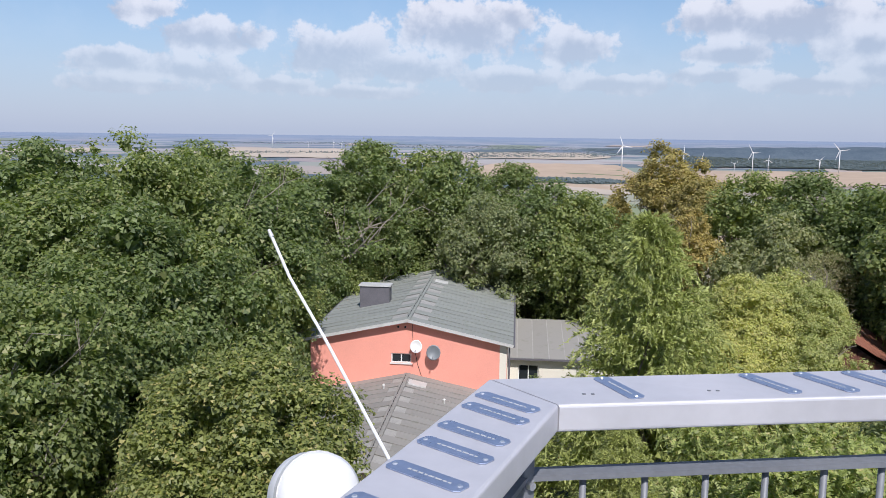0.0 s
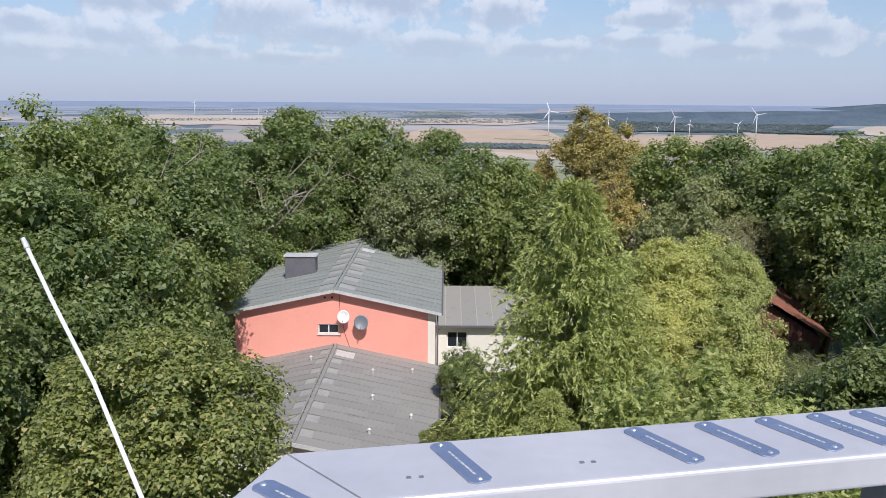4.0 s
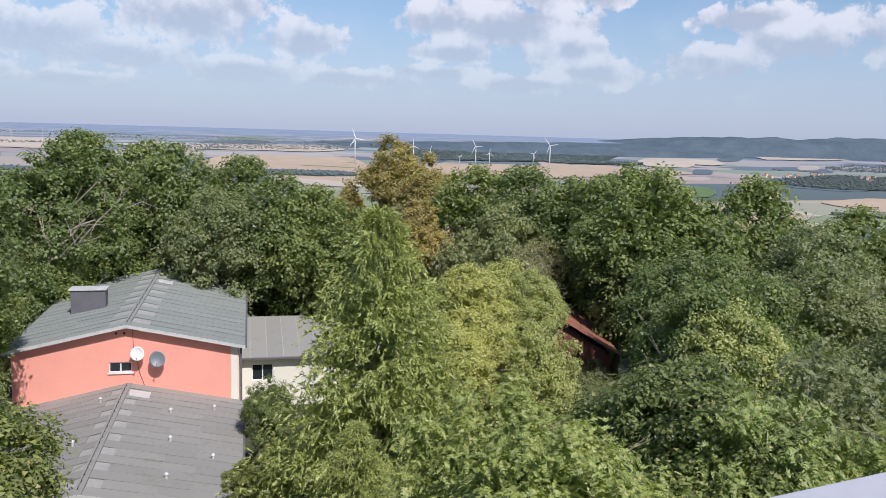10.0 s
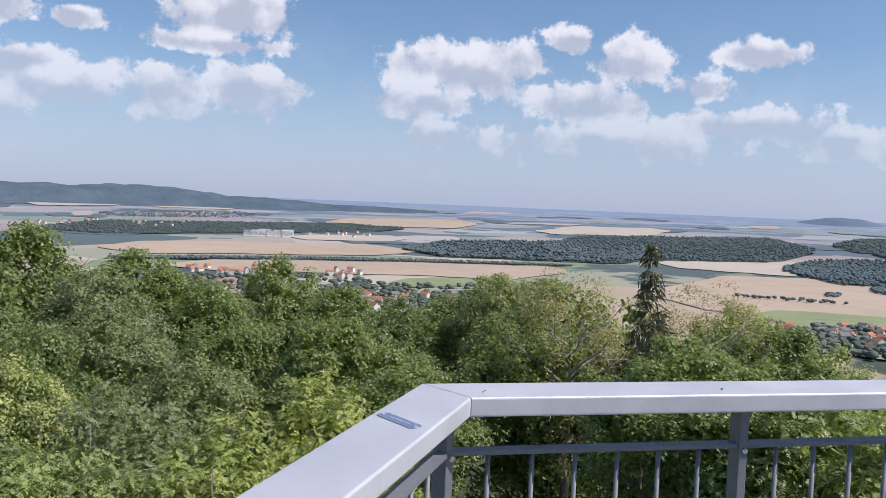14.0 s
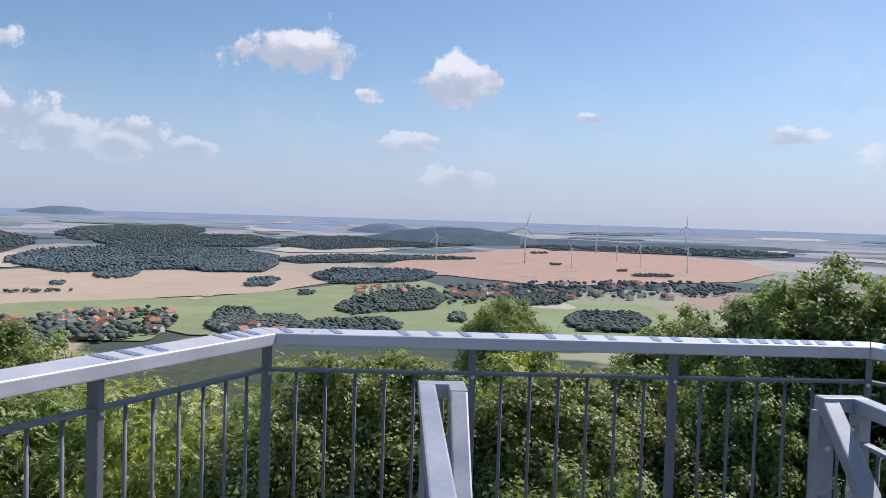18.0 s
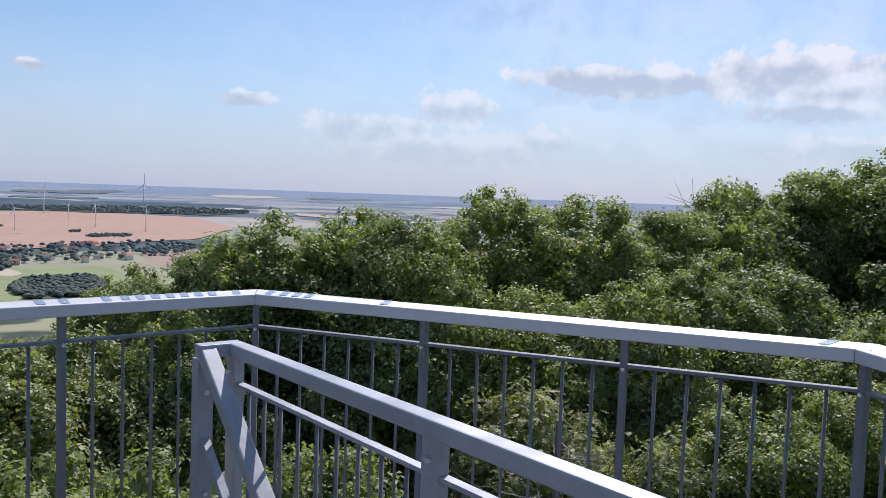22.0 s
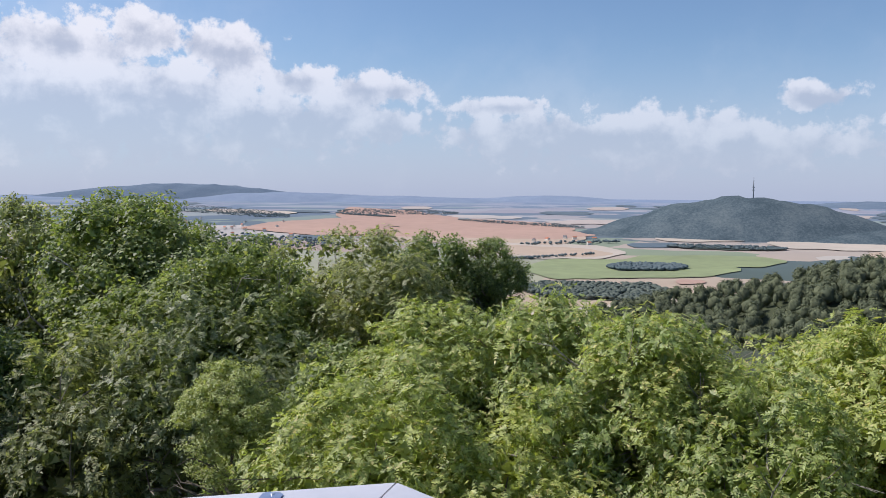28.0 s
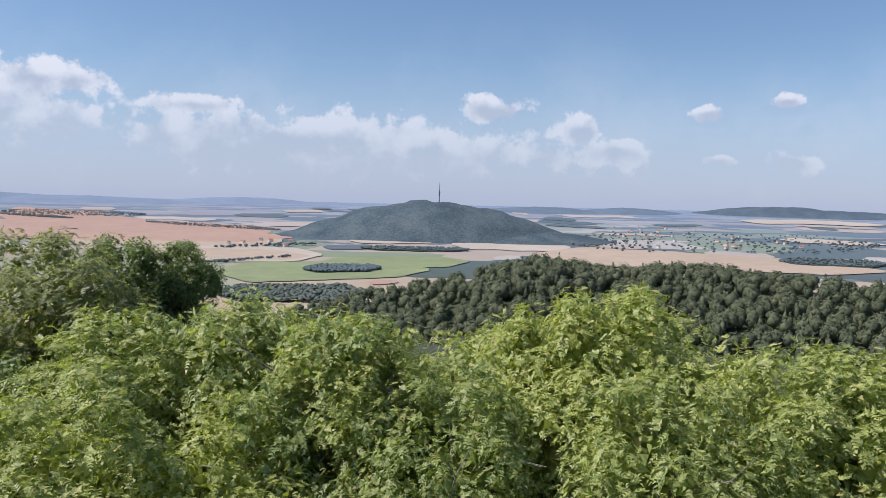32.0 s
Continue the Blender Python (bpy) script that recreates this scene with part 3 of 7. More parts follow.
def far_wood(az0, az1, top0, top1, low0, low1, tall=15.0, count=200, seed=1, name="wood", label="dark green wood on the plain with haze in its colour", mat=None, conifers=0.0, base=None):
    """A wood or a line of trees on the plain, of many tree crowns in one mesh."""
    # dark sheet under the crowns stands in for shade in their gaps
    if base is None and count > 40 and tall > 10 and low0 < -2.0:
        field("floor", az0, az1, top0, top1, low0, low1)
    rng = np.random.default_rng(seed)
    V, Fc, at = [], [], 0
    for k in range(int(count * (2.0 if base else 6.5 if tall > 10 else 1.6))):
        u = rng.random()
        v = rng.random()
        az = az0 + (az1 - az0) * u
        top, low = top0 + (top1 - top0) * u, low0 + (low1 - low0) * u
        taper = min(1.0, 5 * u + 0.2, 5 * (1 - u) + 0.2)
        el = (top + low) / 2 + (top - low) * (v - 0.5) * taper
        p, k_ = land(az, min(-0.25, el), 0.0, 0.987) if base is None else base(az, el)
        vs, fs = FORMS[rng.integers(0, 8)]
        h = (tall * 0.9 if tall <= 10 else tall * 0.52) * k_ * rng.uniform(0.75, 1.15)
        wide = h * rng.uniform(0.45, 0.7)
        if rng.random() < conifers:
            wide *= 0.6
            one = vs * (wide, wide, h * 0.62)
            one[:, :2] *= (1.25 - 0.75 * (vs[:, 2:3] + 1) / 2)
            one = one + (p.x, p.y, p.z + h * 0.45)
        else:
            one = vs * (wide, wide, h * 0.36) + (p.x, p.y, p.z + h * 0.42)
        V.append(one)
        Fc.append(fs + at)
        at += len(vs)
    # woods nearer the horizon take the stronger painted haze
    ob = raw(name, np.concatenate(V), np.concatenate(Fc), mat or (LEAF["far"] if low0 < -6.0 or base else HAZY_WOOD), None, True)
    return tagged(ob, label, "wood", kind="stuff")

# ---- the tower's hexagonal deck and parapet rail ----
SIDE = 2.52
TURN = 5.15
CAP_W, CAP_H, TOP = 0.162, 0.05, 1.136


def corner(k, out=0.0):
    a = radians(TURN + 120 - 60 * (k - 1))
    r = SIDE + out / math.cos(radians(30))
    return Vector((r * math.cos(a), r * math.sin(a), 0))


def along(k, f, out=0.0, z=0.0):
    p = corner(k, out).lerp(corner(k + 1, out), f)
    return Vector((p.x, p.y, DECK + z))


# axes of the stairwell: n points out through the middle of side 3, s runs along that side
AX_N = (corner(3) + corner(4)).normalized()
AX_S = (corner(4) - corner(3)).normalized()
WELL = (-0.55, 1.6, -0.57, 0.84)      # n from, n to, s from, s to


def well(n, s, z):
    p = AX_N * n + AX_S * s
    return Vector((p.x, p.y, DECK + z))


def clipped(poly, axis, limit, keep_less):
    """The part of a convex outline on one side of a line."""
    out = []
    for a, b in zip(poly, poly[1:] + poly[:1]):
        da, db = a.dot(axis) - limit, b.dot(axis) - limit
        if not keep_less:
            da, db = -da, -db
        if da <= 0:
            out.append(a)
        if da * db < 0:
            out.append(a.lerp(b, da / (da - db)))
    return out


hexagon = [corner(k, 0.1) for k in range(6)]
middle = clipped(clipped(hexagon, AX_S, WELL[2], False), AX_S, WELL[3], True)
floor_pieces = [clipped(hexagon, AX_S, WELL[2], True), clipped(hexagon, AX_S, WELL[3], False), clipped(middle, AX_N, WELL[0], True), clipped(middle, AX_N, WELL[1], False)]
deck = tagged(empty("deck_floor"), "grey steel grating deck of the lookout tower", "floor", kind="structure")
for poly in floor_pieces:
    bm = bmesh.new()
    f = bm.faces.new([bm.verts.new(p + Vector((0, 0, DECK))) for p in poly])
    made = bmesh.ops.extrude_face_region(bm, geom=[f])
    bmesh.ops.translate(bm, vec=(0, 0, -0.05), verts=[v for v in made["geom"] if isinstance(v, bmesh.types.BMVert)])
    bmesh.ops.recalc_face_normals(bm, faces=bm.faces)
    part("deck_panel", bm, M_DECK, deck)

# six tapering legs and ring beams carry the deck
tower = tagged(empty("tower_frame"), "galvanised steel lattice frame under the lookout deck", "tower")
for k in range(6):
    bm = bmesh.new()
    tube(bm, corner(k, 1.0), corner(k, -0.1) + Vector((0, 0, DECK - 0.07)), 0.11, 0.09, 12)
    part("leg", bm, M_STEEL, tower)
    for z in (0.35, 0.68, 0.97):
        a, b = corner(k, 1.0 - 1.1 * z), corner(k + 1, 1.0 - 1.1 * z)
        bm = bmesh.new()
        beam(bm, a + Vector((0, 0, DECK * z - 0.2)), b + Vector((0, 0, DECK * z - 0.2)), 0.08, 0.12)
        part("ring_beam", bm, M_STEEL, tower)


def prism_between(k, inner, outer, z0, z1, bevel=0.006, gap=0.002):
    """A bar along one side of the hexagon, mitred at both ends."""
    bm = bmesh.new()
    ring = []
    for f, s in ((0.0, 1), (1.0, -1)):
        slide = (corner(k + 1) - corner(k)).normalized() * gap * s
        for out, z in ((inner, z0), (outer, z0), (outer, z1), (inner, z1)):
            p = corner(k + int(f), out) + slide
            ring.append(bm.verts.new((p.x, p.y, DECK + z)))
    a, b = ring[:4], ring[4:]
    for i in range(4):
        bm.faces.new((a[i], a[(i + 1) % 4], b[(i + 1) % 4], b[i]))
    bm.faces.new(a[::-1])
    bm.faces.new(b)
    bmesh.ops.recalc_face_normals(bm, faces=bm.faces)
    if bevel:
        es = [e for e in bm.edges if not (e.verts[0] in a and e.verts[1] in a) and not (e.verts[0] in b and e.verts[1] in b)]
        bmesh.ops.bevel(bm, geom=es, offset=bevel, segments=3, affect="EDGES", profile=0.5)
    return bm


railing = tagged(empty("parapet_railing"), "galvanised steel parapet railing with broad pale cap round the hexagonal deck", "railing")
post_bm = bmesh.new()
box(post_bm, -0.013, 0.013, -0.026, 0.026, 0.0, TOP - CAP_H, None, 0.003)
post_mesh = mesh_object("post", post_bm, M_STEEL, railing)
bar_bm = bmesh.new()
tube(bar_bm, (0, 0, 0.10), (0, 0, TOP - 0.165), 0.0068, None, 8)
bar_mesh = mesh_object("baluster", bar_bm, M_STEEL, railing, True)
bolt_bm = bmesh.new()
tube(bolt_bm, (0, -0.026, 0), (0, -0.036, 0), 0.009, 0.008, 6)
bolt_mesh = mesh_object("bolt", bolt_bm, M_SCREW, railing)
first = {"post": True, "bar": True, "bolt": True}


def again(ob, key, m):
    if first[key]:
        first[key] = False
    else:
        ob = ob.copy()
        scene.collection.objects.link(ob)
    ob.matrix_world = m
    return ob


for k in range(6):
    part("cap", prism_between(k, -CAP_W / 2, CAP_W / 2, TOP - CAP_H, TOP), M_CAP, railing, "broad pale grey cap rail")
    part("upper_rail", prism_between(k, -0.02, 0.02, TOP - 0.165, TOP - 0.154, 0.0), M_STEEL, railing)
    part("lower_rail", prism_between(k, -0.02, 0.02, 0.085, 0.1, 0.0), M_STEEL, railing)
    face = radians(TURN - 60 * (k - 1))
    for j in range(3):
        turn = Euler((0, 0, face - (radians(-30) if j == 0 else 0)))
        at = along(k, j / 3)
        pm = Matrix.LocRotScale(at, turn, None)
        again(post_mesh, "post", pm)
        for z in (TOP - 0.17, 0.095):
            again(bolt_mesh, "bolt", pm @ pose(0, 0, z))
        for i in range(1, 7):
            again(bar_mesh, "bar", Matrix.LocRotScale(along(k, (j + i / 7) / 3), Euler((0, 0, face)), None))

# ---- guard rails and handrails of the stairwell ----
RAIL_Z = 1.012
SLOPE = math.tan(radians(41))


def stair_guard(side, outer, inner, far=0.0):
    """A level guard beside the well, joined by a bend to the handrail that goes down with the stairs."""
    g = tagged(empty("stair_guard"), "galvanised steel guard rail beside the stairwell with a sloping handrail", "railing", "guards of the stairwell")
    w, h = 0.06, 0.05
    bm = bmesh.new()
    beam(bm, well(1.66 + far, outer, RAIL_Z), well(-0.55, outer, RAIL_Z), w, h, 0.006)
    part("top_rail", bm, M_STAIR, g)
    bm = bmesh.new()
    lo, hi = sorted((outer - math.copysign(0.03, outer - inner) * -1, inner - math.copysign(0.03, outer - inner)))
    beam(bm, well(1.691 + far, lo, RAIL_Z), well(1.691 + far, hi, RAIL_Z), w, h, 0.006)
    part("bend", bm, M_STAIR, g)
    bm = bmesh.new()
    beam(bm, well(1.66 + far, inner, RAIL_Z), well(1.56, inner, RAIL_Z), w, h, 0.004)
    beam(bm, well(1.575, inner, RAIL_Z + 0.004), well(-0.75, inner, RAIL_Z - 2.3 * SLOPE), w, h, 0.006)
    part("handrail", bm, M_STAIR, g, "sloping stair handrail")
    for n in (1.56, 0.36, -0.5):
        bm = bmesh.new()
        p = well(n, outer, 0)
        box(bm, -0.035, 0.035, -0.02, 0.02, 0.0, RAIL_Z - h / 2 - 0.001, Matrix.LocRotScale(p, Euler((0, 0, math.atan2(AX_N.y, AX_N.x))), None), 0.003)
        post = part("guard_post", bm, M_STAIR, g)
        for z in (0.93, 0.72, 0.2):
            bm = bmesh.new()
            q = well(n, outer + math.copysign(0.02, inner - outer), z)
            tube(bm, q, q + AX_S * math.copysign(0.014, inner - outer), 0.012, 0.01, 6)
            part("bolt", bm, M_SCREW, post)
    bm = bmesh.new()
    beam(bm, well(1.54, outer, 0.885), well(-0.5, outer, 0.885), 0.03, 0.014)
    part("middle_rail", bm, M_STAIR, g)
    bm = bmesh.new()
    beam(bm, well(1.54, outer, 0.09), well(-0.5, outer, 0.09), 0.03, 0.014)
    part("bottom_rail", bm, M_STAIR, g)
    for k in range(1, 17):
        n = 1.56 - 0.12 * k
        if min(abs(n - q) for q in (1.56, 0.36, -0.5)) > 0.04:
            bm = bmesh.new()
            tube(bm, well(n, outer, 0.095), well(n, outer, 0.88), 0.0068, None, 8)
            part("baluster", bm, M_STEEL, g, "", True)
    # flat strut below the handrail, plate of the string and newel of the flight
    bm = bmesh.new()
    beam(bm, well(1.6, inner, 0.70), well(-0.75, inner, 0.70 - 2.35 * SLOPE), 0.03, 0.03)
    part("lower_handrail", bm, M_STAIR, g)
    bm = bmesh.new()
    p = well(1.6, inner, 0)
    box(bm, -0.03, 0.03, -0.03, 0.03, -0.2, RAIL_Z - 0.03, Matrix.LocRotScale(p, Euler((0, 0, math.atan2(AX_N.y, AX_N.x))), None), 0.003)
    newel = part("newel", bm, M_STAIR, g)
    for z in (0.86, 0.48):
        bm = bmesh.new()
        q = well(1.57, inner, z)
        tube(bm, q, q - AX_N * 0.014, 0.012, 0.01, 6)
        part("bolt", bm, M_SCREW, newel)
    return g


stair_guard("first", -0.625, -0.52)
stair_guard("second", 0.87, 0.76, -0.11)
stairs = tagged(empty("stair_flight"), "steel stair flight going down through the deck", "stairs")
for k in range(9):
    bm = bmesh.new()
    n, z = 1.6 - 0.24 * k, -0.03 - 0.2 * (k + 1)
    vs = box(bm, -0.13, 0.13, -0.56, 0.56, -0.02, 0.02, Matrix.LocRotScale(well(n - 0.12, 0.135, z), Euler((0, 0, math.atan2(AX_N.y, AX_N.x))), None))
    part("tread", bm, M_DECK, stairs)
for s in (-0.5, 0.69):
    bm = bmesh.new()
    beam(bm, well(1.58, s + (-0.02 if s < 0 else 0.02), -0.15), well(-0.6, s + (-0.02 if s < 0 else 0.02), -0.15 - 2.18 * 0.83), 0.012, 0.22)
    part("string", bm, M_STAIR, stairs)
bm = bmesh.new()
beam(bm, well(-0.52, -0.59, RAIL_Z), well(-0.52, 0.82, RAIL_Z), 0.05, 0.05, 0.005)
cross = tagged(mesh_object("cross_rail", bm, M_STAIR), "level galvanised rail closing the end of the stairwell", "railing")

# ---- the pink house below the tower ----
HOUSE = pose(-2.06, 46.15, 0, 0, 0, -6.9)
GABLE_W, LONG = 5.6, 16.4     # half width of the wall, length
EAVE, RIDGE = 5.95, 7.13


def wall_gable(y, thick, half, low, eave, ridge, hole=None):
    """A gable wall in the plane y, with an optional window opening (x0, x1, z0, z1)."""
    bm = bmesh.new()
    out = [(-half, low), (half, low), (half, eave), (0, ridge), (-half, eave)]
    if hole is None:
        vs = [bm.verts.new((x, y, z)) for x, z in out]
        bm.faces.new(vs)
    else:
        x0, x1, z0, z1 = hole
        o = [bm.verts.new((x, y, z)) for x, z in out]
        h = [bm.verts.new((x, y, z)) for x, z in ((x0, z0), (x1, z0), (x1, z1), (x0, z1))]
        bm.faces.new((o[0], o[1], h[1], h[0]))
        bm.faces.new((o[1], o[2], h[2], h[1]))
        bm.faces.new((o[2], o[3], h[3], h[2]))
        bm.faces.new((o[3], o[4], h[3]))
        bm.faces.new((o[4], o[0], h[0], h[3]))
    made = bmesh.ops.extrude_face_region(bm, geom=list(bm.faces))
    bmesh.ops.translate(bm, vec=(0, thick, 0), verts=[v for v in made["geom"] if isinstance(v, bmesh.types.BMVert)])
    bmesh.ops.recalc_face_normals(bm, faces=bm.faces)
    return bm


def window(parent, x0, x1, z0, z1, y, name="window", mullion=0.5):
    """A white framed window set into a wall that faces -y."""
    fr = bmesh.new()
    t = 0.06
    for a in ((x0, x1, z0, z0 + t), (x0, x1, z1 - t, z1), (x0, x0 + t, z0 + t, z1 - t), (x1 - t, x1, z0 + t, z1 - t)):
        box(fr, a[0], a[1], y + 0.06, y + 0.13, a[2], a[3])
    if mullion:
        xm = x0 + (x1 - x0) * mullion
        box(fr, xm - 0.035, xm + 0.035, y + 0.062, y + 0.128, z0 + t, z1 - t)
    ob = part(name, fr, M_FRAMEW, parent, "white framed window")
    gl = bmesh.new()
    box(gl, x0 + t, x1 - t, y + 0.09, y + 0.1, z0 + t, z1 - t)
    part("pane", gl, M_GLASS, ob)
    sl = bmesh.new()
    box(sl, x0 - 0.06, x1 + 0.06, y - 0.07, y + 0.058, z0 - 0.07, z0 - 0.002)
    part("sill", sl, M_FRAMEW, ob)
    return ob


def pitched(parent, half, y0, y1, eave, ridge, mat, step, run, name="roof_slab"):
    """Two roof slopes of felt sheets that run down from the ridge and lap one over the next, each a piece of its own."""
    slope = math.atan2(ridge - eave, half)
    length = half / math.cos(slope)
    for s in (-1, 1):
        bm = bmesh.new()
        m = Matrix.Translation((0, 0, ridge)) @ Matrix.Rotation(s * slope, 4, "Y")
        box(bm, 0 if s > 0 else -length, length if s > 0 else 0, y0, y1, -0.14, -0.02, m)
        base = part(name, bm, M_ROOFB, parent)
        courses = round((y1 - y0) / step)
        pieces = max(1, round(length / run))
        w, l = (y1 - y0) / courses, length / pieces
        strip = bmesh.new()
        box(strip, 0.006, l - 0.006, 0.0, w + 0.04, -0.02, 0.0, Matrix.Rotation(radians(-1.9), 4, "X"), 0.0)
        proto = None
        for c in range(courses):
            for q in range(pieces):
                d = (q + (0.35 if c % 2 and q < pieces - 1 else 0.0)) * l
                x = d if s > 0 else -(d + l)
                tilt = Matrix.Translation((x, y0 + c * w, 0.026 + 0.004 * ((c + 2 * q) % 3)))
                if proto is None:
                    proto = part("felt_strip", strip, mat, base)
                    ob = proto
                else:
                    ob = proto.copy()
                    scene.collection.objects.link(ob)
                ob.matrix_local = m @ tilt
    cap = None
    for k in range(int((y1 - y0) / 0.45)):
        if cap is None:
            bm = bmesh.new()
            box(bm, -0.16, 0.16, 0, 0.44, 0.004, 0.04, None)
            ob = cap = part("ridge_cap", bm, mat, parent)
        else:
            ob = cap.copy()
            scene.collection.objects.link(ob)
        ob.matrix_local = Matrix.Translation((0, y0 + 0.45 * k, ridge))
    for s in (-1, 1):
        bm = bmesh.new()
        a, b = (s * (half + 0.01), y0 - 0.02, eave - 0.06), (0, y0 - 0.02, ridge - 0.06)
        beam(bm, a, b, 0.03, 0.17)
        part("verge_trim", bm, M_TRIMW, parent, "pale metal verge strip")
        bm = bmesh.new()
        beam(bm, (s * (half + 0.05), y0, eave - 0.07), (s * (half + 0.05), y1, eave - 0.07), 0.11, 0.09)
        part("gutter", bm, M_SLATEGREY, parent, "dark rain gutter")


house = tagged(empty("pink_house", HOUSE), "two-storey salmon pink rendered house with a low grey gable roof", "house")
part("gable_wall", wall_gable(0, 0.35, GABLE_W, 0, EAVE - 0.03, RIDGE - 0.12, (-0.95, 0.2, 4.53, 5.08)), M_PINK, house, "salmon pink rendered gable wall")
part("rear_wall", wall_gable(LONG, 0.35, GABLE_W, 0, EAVE - 0.03, RIDGE - 0.12), M_PINK, house)
for s in (-1, 1):
    bm = bmesh.new()
    box(bm, *sorted((s * GABLE_W, s * (GABLE_W - 0.35))), 0.352, LONG - 0.002, 0, EAVE - 0.03)
    part("side_wall", bm, M_PINK if s < 0 else M_CREAM, house)
bm = bmesh.new()
box(bm, GABLE_W - 0.42, GABLE_W - 0.02, -0.012, -0.002, 0, EAVE - 0.1)
part("corner_strip", bm, M_CREAM, house, "unpainted pale strip at the wall's corner")
window(house, -0.95, 0.2, 4.53, 5.08, 0.0)
pitched(house, GABLE_W + 0.33, -0.4, LONG + 0.75, EAVE - 0.1, RIDGE, M_FELT, 1.0, 3.0)

bm = bmesh.new()
fall = math.atan2(RIDGE - EAVE + 0.1, GABLE_W + 0.33)
box(bm, 0.35, 1.25, LONG - 4.6, LONG - 3.9, 0.03, 0.14, Matrix.Translation((0, 0, RIDGE)) @ Matrix.Rotation(fall, 4, "Y"), 0.01)
part("roof_hatch", bm, M_TRIMW, house, "pale flat roof hatch")

# chimney stack clad in dark slate
bm = bmesh.new()
box(bm, -3.9, -2.0, 6.1, 7.0, 6.0, 7.72)
stack = part("chimney", bm, M_SLATEGREY, house, "broad chimney clad in dark slate")
bm = bmesh.new()
box(bm, -3.98, -1.92, 6.02, 7.08, 7.722, 7.8)
part("chimney_cap", bm, M_TRIMW, stack, "pale metal chimney cap")
bm = bmesh.new()
box(bm, 0.9, 1.75, 8.4, 9.2, 0, 0.06, Matrix.Translation((0, 0, 6.98)) @ Matrix.Rotation(radians(11.3), 4, "Y"), 0.01)
part("skylight", bm, M_TRIMW, house, "pale flat roof hatch")
for x, y in ((0.1, LONG + 0.3), (0.55, LONG + 0.2)):
    bm = bmesh.new()
    tube(bm, (x, y, RIDGE - 0.1), (x, y, RIDGE + 1.6), 0.016, 0.012, 6)
    part("lightning_rod", bm, M_STEEL, house)
bm = bmesh.new()
for k in range(24):
    y = 0.2 + k * 0.68
    tube(bm, (0, y, RIDGE + 0.02), (0, y, RIDGE + 0.13), 0.012, 0.012, 6)
tube(bm, (0, -0.3, RIDGE + 0.12), (0, LONG + 0.6, RIDGE + 0.12), 0.007, None, 6)
part("lightning_wire", bm, M_BLACK, house, "lightning wire on stands along the ridge")
for x in (-0.55, -0.15):
    bm = bmesh.new()
    tube(bm, (x, -0.06, 6.62), (x, 0.0, 6.62), 0.06, 0.06, 10)
    part("vent", bm, M_BLACK, house)
bm = bmesh.new()
tube(bm, (GABLE_W + 0.12, -0.08, 0.2), (GABLE_W + 0.12, -0.08, EAVE - 0.15), 0.05, None, 8)
part("downpipe", bm, M_SLATEGREY, house)
bm = bmesh.new()
for a, b in (((0.25, -0.02, 6.9), (0.28, -0.02, 5.9)), ((0.28, -0.02, 5.9), (0.55, -0.02, 4.5)), ((0.55, -0.02, 4.5), (0.8, -0.02, 3.75))):
    tube(bm, a, b, 0.012, None, 5)
part("cable", bm, M_BLACK, house)


def dish(x, z, r, mat, word):
    """A satellite dish on an arm off the gable wall."""
    d = tagged(empty("satellite_dish", HOUSE @ pose(x, -0.02, z)), word, "satellite dish", "dishes on the gable")
    bm = bmesh.new()
    n, rings = 20, 5
    rows = [[bm.verts.new((r * j / rings * math.cos(6.2832 * i / n), -0.48 + 0.12 * (1 - (j / rings) ** 2), r * 1.08 * j / rings * math.sin(6.2832 * i / n))) for i in range(n)] for j in range(1, rings + 1)]
    mid = bm.verts.new((0, -0.36, 0))
    for i in range(n):
        bm.faces.new((mid, rows[0][i], rows[0][(i + 1) % n]))
        for j in range(rings - 1):
            bm.faces.new((rows[j][i], rows[j + 1][i], rows[j + 1][(i + 1) % n], rows[j][(i + 1) % n]))
    made = bmesh.ops.extrude_face_region(bm, geom=list(bm.faces))
    bmesh.ops.translate(bm, vec=(0, 0.02, 0), verts=[v for v in made["geom"] if isinstance(v, bmesh.types.BMVert)])
    bmesh.ops.recalc_face_normals(bm, faces=bm.faces)
    bmesh.ops.rotate(bm, cent=(0, -0.4, 0), matrix=Matrix.Rotation(radians(-14), 3, "X"), verts=bm.verts)
    part("reflector", bm, mat, d, "", True)
    bm = bmesh.new()
    tube(bm, (0, 0.02, -0.15), (0, -0.34, -0.1), 0.022, None, 8)
    tube(bm, (0, -0.3, -0.35), (0, -0.3, 0.12), 0.022, None, 8)
    part("bracket", bm, M_STEEL, d)
    bm = bmesh.new()
    tube(bm, (0, -0.45, -r), (0, -0.95, -r * 0.35), 0.01, None, 6)
    part("feed_arm", bm, M_STEEL, d)
    bm = bmesh.new()
    tube(bm, (0, -0.93, -r * 0.42), (0, -0.85, -r * 0.28), 0.035, 0.03, 8)
    part("feed_horn", bm, M_DISHG, d)


dish(0.52, 5.62, 0.34, M_WHITE, "white satellite dish on the pink gable wall")
dish(1.5, 5.3, 0.4, M_DISHG, "grey satellite dish on the pink gable wall")

